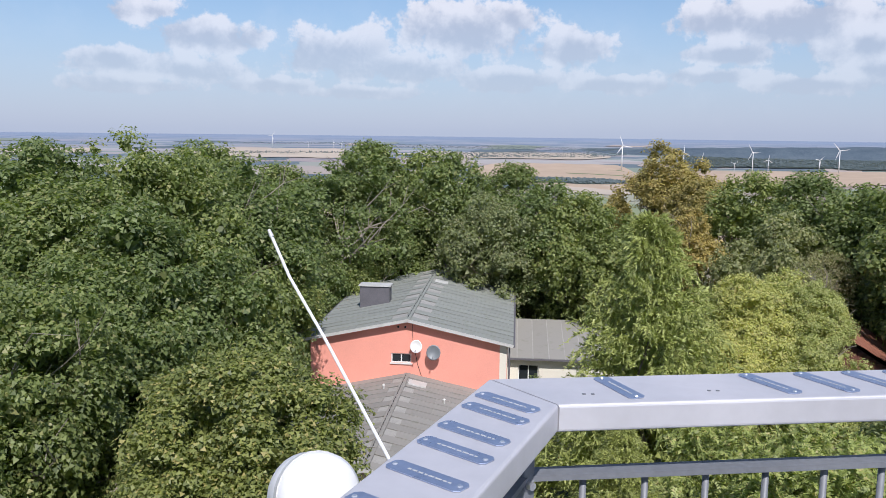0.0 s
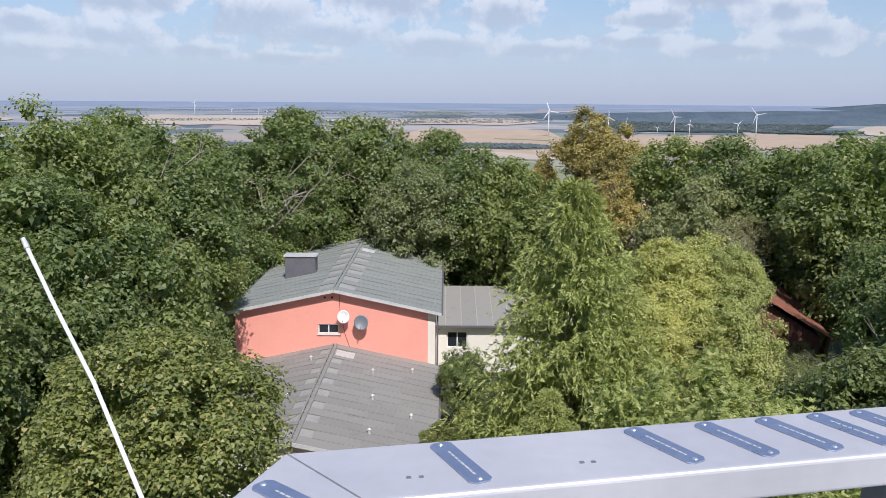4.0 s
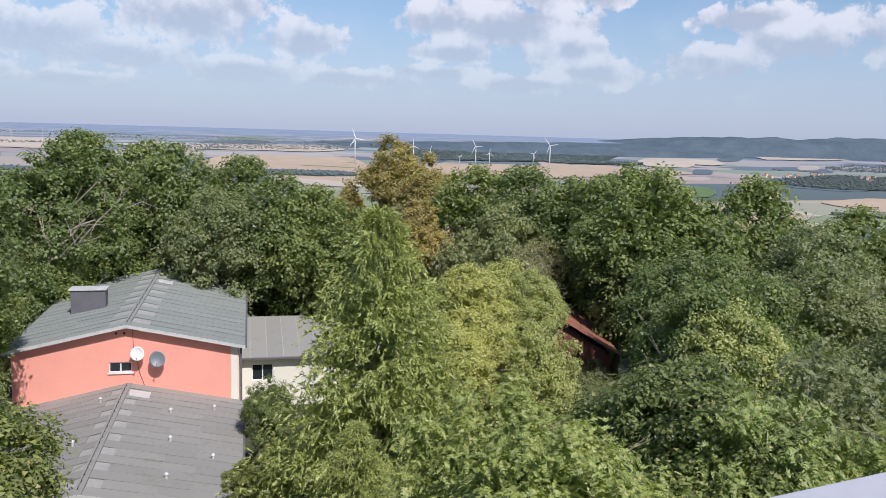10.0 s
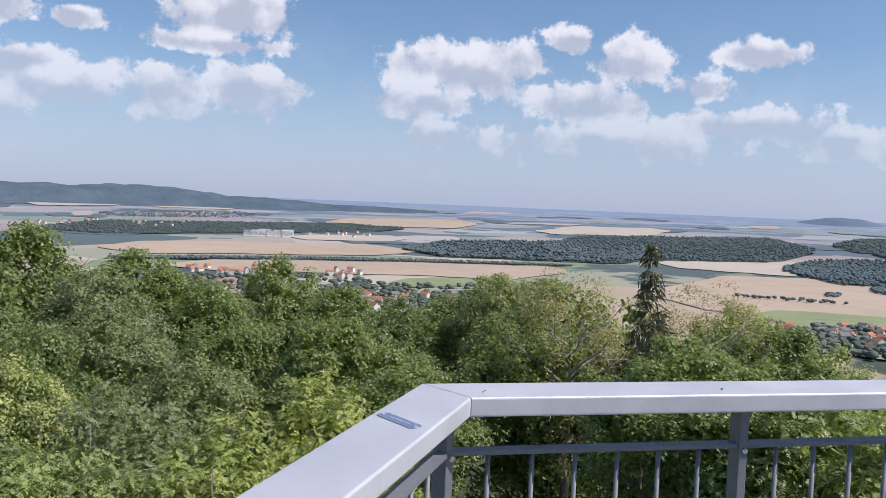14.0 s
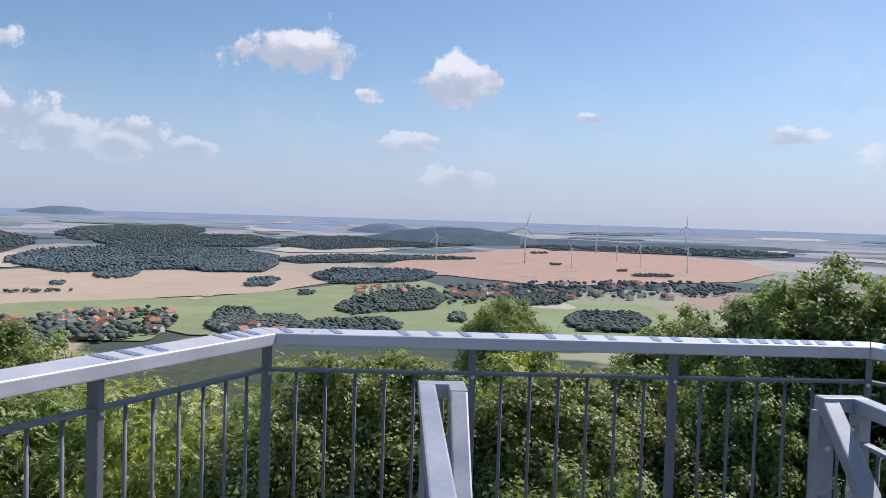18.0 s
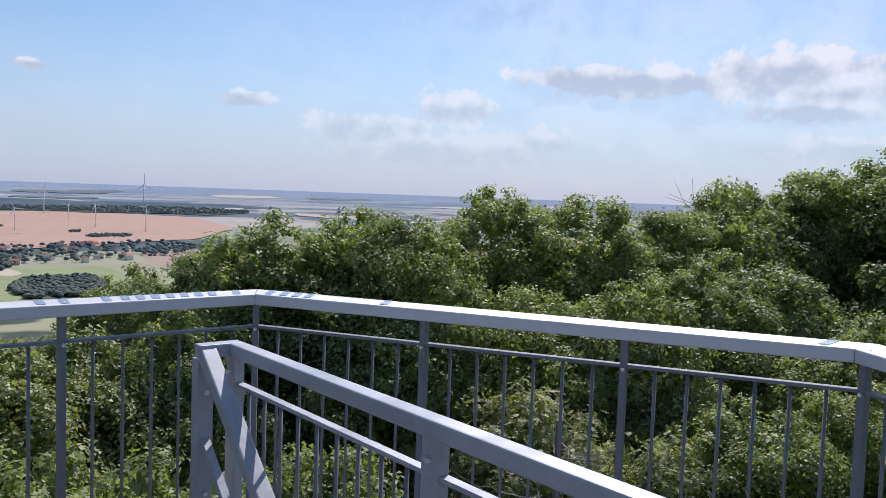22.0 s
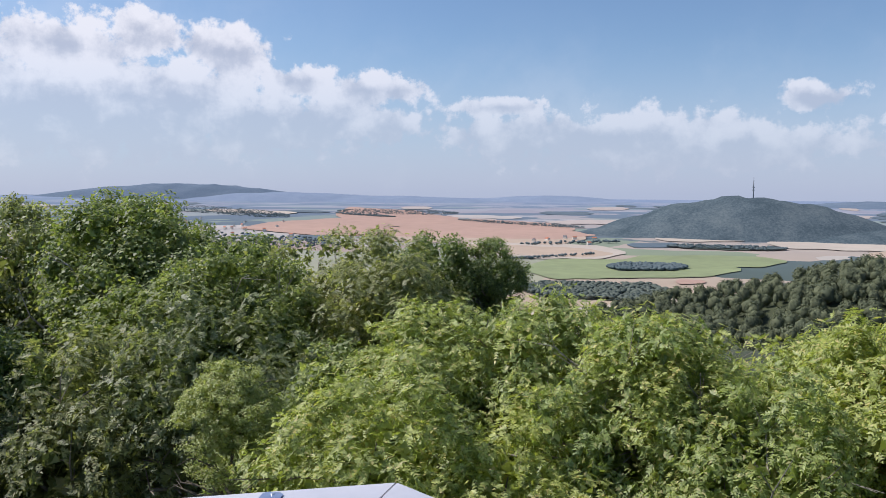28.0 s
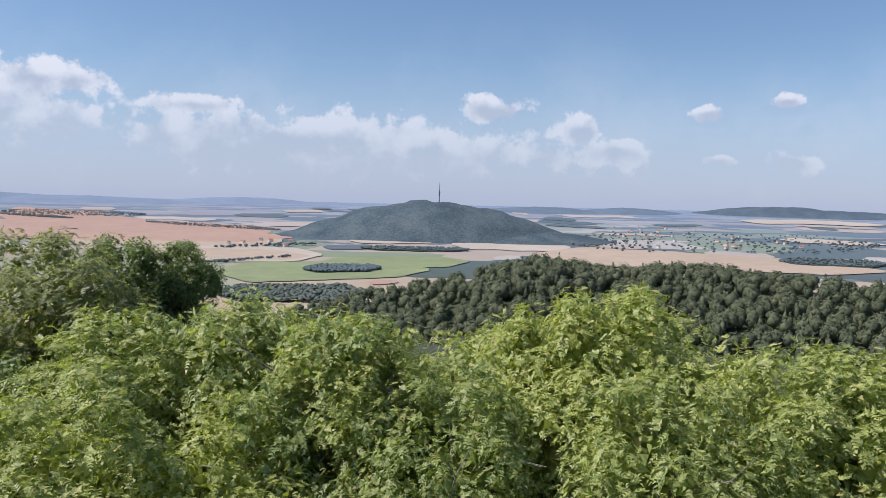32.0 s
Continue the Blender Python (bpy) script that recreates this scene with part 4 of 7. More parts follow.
# ---- the lower wing that runs towards the tower ----
WING = 13.6
wing = tagged(empty("low_wing", HOUSE), "single-storey cream wing with a low grey felt gable roof", "house")
part("front_wall", wall_gable(-WING + 0.35, 0.35, 5.5, 0, 2.72, 3.85), M_CREAM, wing, "cream rendered gable wall")
for s in (-1, 1):
    bm = bmesh.new()
    box(bm, *sorted((s * 5.5, s * 5.15)), -WING + 0.702, -0.004, 0, 2.72)
    part("side_wall", bm, M_CREAM, wing)
pitched(wing, 5.85, -WING, -0.02, 2.72, 3.95, M_FELTB, 0.8, 2.0)
bm = bmesh.new()
box(bm, 0.25, 1.25, -2.0, -1.2, 0, 0.1, Matrix.Translation((0, 0, 3.93)) @ Matrix.Rotation(radians(11.8), 4, "Y"), 0.01)
part("skylight", bm, M_TRIMW, wing, "pale flat roof hatch")
rng = np.random.default_rng(5)
for x, y in ((-1.0, -2.4), (2.4, -3.6), (2.7, -7.2), (2.9, -11.2), (4.6, -8.6), (-1.2, -8.0), (4.4, -2.2)):
    z = 3.95 - abs(x) * 0.21
    bm = bmesh.new()
    tube(bm, (x, y, z - 0.05), (x, y, z + 0.2), 0.055, None, 10)
    v = part("roof_vent", bm, M_TRIMW, wing)
    bm = bmesh.new()
    tube(bm, (x, y, z + 0.202), (x, y, z + 0.27), 0.1, 0.04, 10)
    part("cowl", bm, M_TRIMW, v)
bm = bmesh.new()
for k in range(20):
    tube(bm, (-0.02, -13.2 + k * 0.66, 3.97), (-0.02, -13.2 + k * 0.66, 4.08), 0.012, None, 6)
tube(bm, (-0.02, -13.4, 4.07), (-0.02, -0.4, 4.07), 0.007, None, 6)
part("lightning_wire", bm, M_BLACK, wing)
bm = bmesh.new()
beam(bm, (0.96, -WING - 2.0, 0.84), (0.96, -WING + 0.0, 1.43), 3.1, 0.03)
porch = part("porch_roof", bm, M_DARKWOOD, wing, "small red clay tiled porch roof")
tile = None
for k in range(7):
    for j in range(6):
        if tile is None:
            bm = bmesh.new()
            box(bm, 0.0, 0.5, 0.0, 0.33, 0.0, 0.04)
            ob = tile = part("tile", bm, M_RED, porch)
        else:
            ob = tile.copy()
            scene.collection.objects.link(ob)
        ob.matrix_local = Matrix.Translation((-0.6 + j * 0.52, -WING - 0.2 - 0.3 * k, 1.45 - 0.1 * k))
bm = bmesh.new()
for x in (-0.5, 2.4):
    box(bm, x, x + 0.12, -WING - 1.9, -WING - 1.78, 0, 0.92)
part("porch_post", bm, M_DARKWOOD, wing)

# ---- grey roofed annex beside the house ----
ANX = pose(3.9, 52.2, 0, 0, 0, -6.9)
annex = tagged(empty("annex", ANX), "low white rendered annex with a grey lean-to roof", "house")
bm = bmesh.new()
w = ((0.0, 1.1, 0, 3.2), (1.1, 2.4, 0, 1.7), (1.1, 2.4, 2.75, 3.2), (2.4, 9.0, 0, 3.2))
for a in w:
    box(bm, a[0], a[1], 0, 0.3, a[2], a[3])
part("front_wall", bm, M_CREAM, annex)
window(annex, 1.1, 2.4, 1.7, 2.75, 0.08)
bm = bmesh.new()
box(bm, 0, 9.0, 0.302, 6.2, 0, 3.2)
part("rear_body", bm, M_CREAM, annex)
m_ = Matrix.Translation((0, -0.4, 3.3)) @ Matrix.Rotation(radians(9.5), 4, "X")
bm = bmesh.new()
box(bm, -0.05, 9.2, 0, 6.6, -0.1, 0.0, m_)
slab = part("roof_slab", bm, M_ROOFB, annex)
bm = bmesh.new()
box(bm, 0.01, 0.97, 0, 6.6, 0.003, 0.02)
seam = None
for k in range(9):
    if seam is None:
        seam = part("felt_strip", bm, M_FELTB, slab)
        ob = seam
    else:
        ob = seam.copy()
        scene.collection.objects.link(ob)
    ob.matrix_local = m_ @ pose(k * 1.02, 0, 0)
bm = bmesh.new()
beam(bm, (-0.05, -0.46, 3.24), (9.2, -0.46, 3.24), 0.1, 0.1)
part("gutter", bm, M_SLATEGREY, annex)

M_BARNBOARD = plain("red_brown_boards", (0.19, 0.075, 0.055), 0.8, 0.0, 0.3, 8.0, 1.0, 0.3)
# ---- a red roofed barn among the trees ----
barn = tagged(empty("barn", pose(21.1, 45.1, -0.2, 0, 0, 70)), "weathered barn with a red clay tiled roof among trees", "barn")
bm = bmesh.new()
box(bm, -4, 4, -3.6, 3.6, -1.0, 5.6)
for x in (-4, 4):
    bm.faces.new([bm.verts.new(v) for v in ((x, -3.6, 5.6), (x, 3.6, 5.6), (x, 0, 7.8))])
part("wall", bm, M_DARKWOOD, barn)
for k in range(24):
    bm = bmesh.new()
    y = -3.6 + k * 0.3
    box(bm, -4.04, -4.003, y, y + 0.27, -1.0, 7.65 - abs(y + 0.13) * 0.585)
    part("board", bm, M_BARNBOARD, barn)
for s in (-1, 1):
    bm = bmesh.new()
    sl = math.atan2(2.4, 4.1)
    for k in range(10):
        for j in range(11):
            x = -4.4 + j * 0.8
            d = 4.75 * k / 10
            mm = Matrix.Translation((0, 0, 8.0)) @ Matrix.Rotation(s * -sl, 4, "X") if s > 0 else Matrix.Translation((0, 0, 8.0)) @ Matrix.Rotation(sl, 4, "X")
            y0, y1 = (d, d + 0.53) if s > 0 else (-d - 0.53, -d)
            box(bm, x, x + 0.78, y0, y1, 0.012 * ((j + k) % 2), 0.04 + 0.012 * ((j + k) % 2), mm)
    part("tiled_slope", bm, M_RED, barn, "red clay tiles")

# ---- trees ----
def leaf_tris(rng, at, way, up, length, wide):
    """Small pointed leaves of one face each."""
    n = len(at)
    side = np.cross(way, up)
    side /= np.linalg.norm(side, axis=1)[:, None] + 1e-9
    L, Wd = length[:, None], wide[:, None]
    skew = rng.uniform(-0.3, 0.3, (n, 1)) * L
    v = np.empty((n, 3, 3))
    v[:, 0] = at - side * Wd
    v[:, 1] = at + side * Wd + way * skew
    v[:, 2] = at + way * L
    return v.reshape(-1, 3), np.arange(n * 3).reshape(-1, 3)


def unit(rng, n):
    v = rng.normal(size=(n, 3))
    return v / np.linalg.norm(v, axis=1)[:, None]


def thicket(rng, at, size, flat, count=22, coarse=0.6):
    """The hearts of leaf clumps: crossed coarse leaves that stop the light."""
    n = len(at)
    which = np.repeat(np.arange(n), count)
    p = at[which] + unit(rng, len(which)) * (size[which] * rng.uniform(0.0, 0.85, len(which)))[:, None] * (1, 1, flat)
    L = size[which] * coarse * rng.uniform(0.7, 1.3, len(which))
    way = unit(rng, len(which))
    return leaf_tris(rng, p - way * L[:, None] * 0.5, way, unit(rng, len(which)), L, L * 0.5)


def crown(seed, clumps, per, leaf, tall=1.5, compound=0, clump_r=0.17, droop=0.25, slim=0.45, lobes=11, flat=0.8, heart=0.66, deep=0.5, thin=0.0):
    """A crown of unit radius with its top at z = 0: flattened sprays of leaves on the lobes of an uneven egg, with dark gaps between."""
    rng = np.random.default_rng(seed)
    d = unit(rng, clumps)
    d[:, 2] = np.abs(d[:, 2]) * np.where(rng.random(clumps) < 0.72, 1, -1)
    knobs = unit(rng, lobes)
    knobs[:, 2] = np.abs(knobs[:, 2]) * 1.1 - 0.25
    knobs[0] = (rng.normal() * 0.2, rng.normal() * 0.2, 1.0)
    knobs /= np.linalg.norm(knobs, axis=1)[:, None]
    tops = rng.uniform(0.82, 1.0, lobes)
    near = np.max(np.stack([t * np.exp(7 * (d @ b - 1)) for t, b in zip(tops, knobs)]), axis=0)
    rad = (0.56 + 0.36 * near) * rng.uniform(deep, 1.0, clumps) ** 0.4
    c = d * rad[:, None]
    c[:, 2] = np.where(c[:, 2] > 0, c[:, 2] * 1.2, c[:, 2] * (2 * tall - 0.95))
    size = clump_r * rng.uniform(0.55, 1.3, clumps)
    which = np.repeat(np.arange(clumps), np.maximum(3, (per * (size / clump_r) ** 2 * 0.95).astype(int)))
    n = len(which)
    o = unit(rng, n) + d[which] * 0.5 + (0, 0, 0.55)
    o /= np.linalg.norm(o, axis=1)[:, None]
    rim = rng.uniform(0.58, 1.2, n)
    at = c[which] + o * (size[which] * rim)[:, None] * (1, 1, flat)
    way = np.cross(o, unit(rng, n))
    way += o * rng.uniform(0.0, 0.7, (n, 1))
    way[:, 2] -= droop * rng.uniform(0.3, 1.7, n)
    way /= np.linalg.norm(way, axis=1)[:, None]
    up = o + unit(rng, n) * 0.45 + (0, 0, 0.65)
    peak = at[:, 2].max() + leaf * 0.4
    at[:, 2] -= peak
    c[:, 2] -= peak
    V = []
    if compound:
        side = np.cross(way, up)
        side /= np.linalg.norm(side, axis=1)[:, None] + 1e-9
        for j in range(compound):
            s = (j % 2) * 2 - 1
            t = (j // 2 + 0.6) / (compound / 2)
            w2 = way * 0.7 + side * s * 0.9 if j < compound - 1 else way.copy()
            w2 = w2 / np.linalg.norm(w2, axis=1)[:, None]
            L = leaf * rng.uniform(0.7, 1.15, n)
            stem = at + way * (leaf * 1.9 * t) - np.array((0, 0, 1)) * leaf * 0.4 * t * t
            V.append(leaf_tris(rng, stem, w2, up, L, L * 0.3))
    else:
        L = leaf * rng.uniform(0.65, 1.3, n)
        V.append(leaf_tris(rng, at, way, up, L, L * slim * 0.75))
    if heart:
        V.append(thicket(rng, c - (0, 0, 1) * (size * 0.1)[:, None], size * heart, flat))
    if thin < 0.5:
        m_in = 90
        di = unit(rng, m_in)
        ai = di * rng.uniform(0.1, 0.5, (m_in, 1))
        ai[:, 2] = np.where(ai[:, 2] > 0, ai[:, 2] * 1.15, ai[:, 2] * (2 * tall - 0.95)) - peak
        V.append(thicket(rng, ai, rng.uniform(0.12, 0.2, m_in), 0.9, 30, 0.5))
    out, faces, base = [], [], 0
    for v, f in V:
        out.append(v)
        faces.append(f + base)
        base += len(v)
    return np.concatenate(out), np.concatenate(faces)


def cone_crown(seed, tiers, arms, per, leaf, wide, hang=0.5, tall=3.2):
    """A conifer of unit base radius with its tip at z = 0: tiers of boughs hung with needle sprays."""
    rng = np.random.default_rng(seed)
    A, Wy = [], []
    for t in range(tiers):
        h = ((t + rng.uniform(0, 0.6)) / tiers) ** 0.9
        reach = (0.06 + 0.94 * h) * rng.uniform(0.8, 1.1)
        for a in range(max(4, int(arms * (0.35 + 0.65 * h)))):
            ang = rng.uniform(0, 6.2832)
            out = np.array((math.cos(ang), math.sin(ang), 0.0))
            r = reach * rng.uniform(0.72, 1.08)
            s = rng.uniform(0.12, 1.0, per) ** 0.7
            p = out * (r * s)[:, None] + (0, 0, -tall * h)
            p[:, 2] += 0.12 * r * np.sin(s * 3.0) - 0.22 * r * s
            p += rng.normal(size=(per, 3)) * (0.035, 0.035, 0.03)
            w = out * rng.uniform(0.2, 0.9, (per, 1)) + rng.normal(size=(per, 3)) * 0.45
            w[:, 2] -= hang * rng.uniform(0.2, 1.6, per)
            A.append(p)
            Wy.append(w)
    at, way = np.concatenate(A), np.concatenate(Wy)
    way /= np.linalg.norm(way, axis=1)[:, None]
    L = leaf * rng.uniform(0.6, 1.3, len(at))
    return leaf_tris(rng, at, way, unit(rng, len(at)), L, L * wide * 0.8)


def larch_crown(seed, tiers, arms, shoots, tufts, needle, tall):
    """A larch of unit base radius with its tip at z = 0: boughs that sweep out, hung with tufted shoots like fox tails."""
    rng = np.random.default_rng(seed)
    A, Wy, core, girth = [], [], [], []
    for t in range(tiers):
        h = ((t + rng.uniform(0, 0.8)) / tiers) ** 1.1
        for a in range(max(9, int(arms * (0.25 + 0.75 * h)))):
            ang = rng.uniform(0, 6.2832)
            out = np.array((math.cos(ang), math.sin(ang), 0.0))
            side = np.array((-out[1], out[0], 0.0))
            r = (0.03 + 0.96 * h ** 0.82) * rng.uniform(0.72, 1.1)
            s = 1 - rng.uniform(0.0, 0.75, shoots) ** 1.6
            base = out * (r * s)[:, None] + side * (rng.normal(size=shoots) * 0.09 * r)[:, None]
            base[:, 2] = -tall * h - 0.10 * r * s + 0.20 * r * s * s
            d = out * rng.uniform(0.2, 1.0, (shoots, 1)) + side * rng.normal(size=(shoots, 1)) * 0.45
            d[:, 2] += rng.uniform(-0.9, 0.5, shoots)
            d /= np.linalg.norm(d, axis=1)[:, None]
            ln = (0.045 + 0.075 * r ** 0.4 * rng.uniform(0.5, 1.2, shoots))
            q = (np.arange(tufts) + rng.uniform(0, 0.9, (shoots, tufts))) / tufts
            p = base[:, None] + d[:, None] * (ln[:, None] * q)[..., None]
            p[..., 2] -= ln[:, None] * q * q * 0.45
            w = d[:, None] + rng.normal(size=(shoots, tufts, 3)) * 0.36
            w[..., 2] += 0.1
            A.append(p.reshape(-1, 3))
            Wy.append(w.reshape(-1, 3))
            for f in (0.3, 0.45, 0.6, 0.75):
                core.append(out * r * f + (0, 0, -tall * h - 0.06 * r - 0.02))
                girth.append(0.014 + 0.05 * r)
    at, way = np.concatenate(A), np.concatenate(Wy)
    way /= np.linalg.norm(way, axis=1)[:, None]
    L = needle * rng.uniform(0.6, 1.3, len(at))
    v, f = leaf_tris(rng, at, way, unit(rng, len(at)) + (0, 0, 0.8), L, L * 0.19)
    cv, cf = thicket(rng, np.array(core), np.array(girth), 0.8, 8, 0.9)
    return np.concatenate([v, cv]), np.concatenate([f, cf + len(v)])


def skeleton_mesh(name, seed, mat, limbs=10, tall=2.6, stem=0.055, open_=1.0):
    """A tapered trunk with forking limbs inside a crown of unit radius, top at z = 0."""
    rng = np.random.default_rng(seed)
    bm = bmesh.new()
    pts = [Vector((0, 0, -tall))]
    for k in range(1, 7):
        pts.append(Vector((rng.normal() * 0.03, rng.normal() * 0.03, -tall + (tall - 0.35) * k / 6)))
    for k in range(6):
        tube(bm, pts[k], pts[k + 1], stem * (1 - k / 6.5), stem * (1 - (k + 1) / 6.5), 7)
    for k in range(limbs):
        s = rng.uniform(0.25, 0.9)
        j = min(5, int(s * 6))
        p = pts[j].lerp(pts[j + 1], s * 6 - j)
        ang = rng.uniform(0, 6.2832)
        r = stem * (1 - s) * 0.75 + 0.007
        d = Vector((math.cos(ang), math.sin(ang), rng.uniform(0.5, 1.2))).normalized()
        for q in range(3):
            e = p + d * (0.26 * open_ * rng.uniform(0.8, 1.2))
            tube(bm, p, e, r, r * 0.68, 6)
            for _ in range(2):
                tw = (d + Vector(rng.normal(size=3)) * 0.55).normalized()
                tube(bm, e, e + tw * 0.22 * open_, r * 0.5, r * 0.2, 5)
            p, r = e, r * 0.68
            d = (d + Vector(rng.normal(size=3)) * 0.3 + Vector((0, 0, 0.12))).normalized()
    ob = mesh_object(name, bm, mat)
    me = ob.data
    bpy.data.objects.remove(ob)
    return me


def crown_mesh(name, vf, mat):
    ob = raw(name, *vf, mat)
    me = ob.data
    bpy.data.objects.remove(ob)
    return me


# crowns for trees close by, in the middle distance and far: leaves grow coarser
CROWN, BOUGHS = {}, {}
for i in range(3):
    CROWN["maple", 0, i] = crown_mesh("maple_crown", crown(10 + i, 430, 74, 0.027, slim=0.7, clump_r=0.118, deep=0.3, lobes=16), LEAF["maple"])
    CROWN["maple", 1, i] = crown_mesh("maple_crown", crown(20 + i, 290, 80, 0.029, slim=0.75, clump_r=0.15, deep=0.4), LEAF["maple"])
    CROWN["maple", 2, i] = crown_mesh("maple_crown", crown(30 + i, 250, 52, 0.036, slim=0.75, clump_r=0.155), LEAF["maple"])
    CROWN["linden", 0, i] = crown_mesh("linden_crown", crown(15 + i, 330, 100, 0.027, slim=0.75, clump_r=0.13, lobes=16), LEAF["linden"])
    CROWN["ash", 0, i] = crown_mesh("ash_crown", crown(40 + i, 230, 24, 0.031, compound=7, droop=0.35, clump_r=0.14, heart=0.5, flat=0.95, deep=0.35), LEAF["ash"])
    CROWN["ash", 1, i] = crown_mesh("ash_crown", crown(50 + i, 370, 62, 0.032, slim=0.5, clump_r=0.118, flat=0.95, deep=0.3, lobes=16), LEAF["ash"])
    CROWN["ash", 2, i] = crown_mesh("ash_crown", crown(60 + i, 250, 52, 0.038, slim=0.55, clump_r=0.145, flat=0.75), LEAF["ash"])
    CROWN["locust", 1, i] = crown_mesh("locust_crown", crown(70 + i, 330, 75, 0.030, clump_r=0.125, slim=0.6, lobes=15), LEAF["locust"])
    CROWN["brown", 2, i] = crown_mesh("poplar_crown", crown(80 + i, 260, 60, 0.036, tall=2.1, clump_r=0.14, slim=0.7, flat=0.9), LEAF["brown"])
    CROWN["open", 2, i] = crown_mesh("open_crown", crown(85 + i, 150, 56, 0.034, tall=0.75, clump_r=0.125, slim=0.7, heart=0.55, thin=1.0), LEAF["maple"])
for i in range(3):
    CROWN["linden", 2, i] = CROWN["maple", 2, i].copy()
    CROWN["linden", 2, i].materials[0] = LEAF["linden"]
    for g in (0, 1, 2):
        CROWN["elder", g, i] = CROWN["ash", g, i].copy()
        CROWN["elder", g, i].materials[0] = LEAF["elder"]
CROWN["pale", 1, 0] = crown_mesh("sparse_crown", crown(90, 150, 60, 0.030, clump_r=0.17, slim=0.4, heart=0.0, thin=1.0), LEAF["pale"])
CROWN["larch", 1, 0] = crown_mesh("larch_crown", larch_crown(100, 46, 27, 8, 12, 0.025, 2.1), LEAF["larch"])
CROWN["spruce", 1, 0] = crown_mesh("spruce_crown", cone_crown(110, 30, 13, 20, 0.14, 0.16, 0.9, 4.2), LEAF["spruce"])
for i in range(3):
    BOUGHS["dark", i] = skeleton_mesh("limb", 200 + i, M_BARK)
    BOUGHS["pale", i] = skeleton_mesh("limb", 210 + i, M_BARKPALE, 15, 2.6, 0.045, 1.15)
BOUGHS["stem", 0] = skeleton_mesh("limb", 220, M_BARK, 0, 2.6, 0.035, 0.2)
bm = bmesh.new()
tube(bm, (0, 0, 0), (0, 0, 0.12), 1.5, 1.12, 9)
tube(bm, (0, 0, 0.12), (0, 0, 1), 1.12, 0.98, 9)
stem_ob = mesh_object("trunk", bm, M_BARK)
STEM = stem_ob.data
bpy.data.objects.remove(stem_ob)

TREE_WORDS = {
    "maple": ("maple_tree", "broad dark green maple with dense leaf clumps"),
    "linden": ("linden_tree", "fresh light green linden with small dense leaves"),
    "ash": ("ash_tree", "light green ash with feathery compound leaves"),
    "elder": ("ash_tree", "tall olive green ash with narrow leaves"),
    "open": ("oak_tree", "old tree with bare pale limbs under a thin crown"),
    "locust": ("locust_tree", "yellow-green locust tree with fine leaves"),
    "larch": ("larch_tree", "tall pale green larch with hanging needle sprays"),
    "brown": ("poplar_tree", "poplar with leaves turning brown"),
    "pale": ("shrubby_tree", "sparse pale tree with thin yellowish leaves"),
    "spruce": ("spruce_tree", "slender dark spruce with brown cones"),
}
planted = [0]


def tree(kind, x, y, top, radius, coarse=False):
    """A tree at (x, y) whose crown ends at the height top."""
    k = planted[0] = planted[0] + 1
    d = math.hypot(x, y)
    grain = 2 if coarse else 0 if d < 22.5 else 1 if d < 46 else 2
    while (kind, grain, 0) not in CROWN:
        grain = grain - 1 if grain > 0 else 3
        if grain == 3:
            grain = 2
            while (kind, grain, 0) not in CROWN:
                grain -= 1
    v = k % 3 if (kind, grain, 1) in CROWN else 0
    foot = hill_z(x, y)
    name, words = TREE_WORDS[kind]
    root = tagged(empty(name, pose(x, y, foot)), words, "tree", "trees round the tower")
    turn = Euler((0, 0, k * 2.399))
    high = top - foot
    c = new("crown", CROWN[kind, grain, v])
    c.parent = root
    c.matrix_local = Matrix.LocRotScale((0, 0, high), turn, (radius, radius, radius * (1.0 + 0.12 * math.sin(k * 1.7))))
    look_ = "stem" if kind in ("larch", "spruce") else "pale" if kind in ("pale", "open") or k % 5 == 0 else "dark"
    t = new("limb", BOUGHS[look_, 0 if look_ == "stem" else v])
    t.parent = root
    t.matrix_local = Matrix.LocRotScale((0, 0, high - radius * 0.3), turn, (radius, radius, radius))
    low = max(0.5, high - radius * 2.72)
    t = new("trunk", STEM)
    t.parent = root
    thick = radius * (0.035 if look_ == "stem" else 0.055)
    t.matrix_local = Matrix.LocRotScale((0, 0, -0.3), turn, (thick, thick, low + 0.32))
    return root


tree("maple", -19.1, 36.6, 17.0, 5)
tree("maple", -16.5, 33.5, 17.2, 4.5)
tree("maple", -14.0, 29.1, 16.1, 4.5)
tree("maple", -14.5, 26.7, 15.3, 4.5)
tree("maple", -11.3, 20.4, 13.9, 3.5)
tree("maple", -11.8, 24.6, 14.0, 4)
tree("maple", -14.3, 36.8, 17.7, 5)
tree("maple", -11.5, 32.5, 16.8, 4.5)
tree("maple", -12.6, 42.6, 17.2, 5)
tree("maple", -9.5, 37.2, 16.6, 5)
tree("maple", -10.8, 27.4, 15.3, 4.5)
tree("maple", -9.6, 29.9, 14.1, 4.5)
tree("maple", -8.8, 35.3, 13.2, 3.6)
tree("maple", -9.1, 46.4, 10.6, 3)
tree("maple", -10.4, 24.4, 12.9, 4)
tree("maple", -9.7, 26.8, 12.1, 3.5)
tree("maple", -11.0, 41.9, 14.9, 5)
tree("maple", -11.8, 62.2, 15.3, 5)
tree("maple", -11.9, 60.1, 14.0, 4)
tree("brown", 17.7, 57.9, 12.7, 3.2)
tree("maple", -5.4, 68.9, 17.0, 6)
tree("maple", -1.4, 71.0, 16.4, 6)
tree("maple", 1.1, 67.0, 16.2, 5)
tree("maple", 6.9, 72.6, 15.2, 5)
tree("maple", 8.6, 62.2, 14.3, 5)
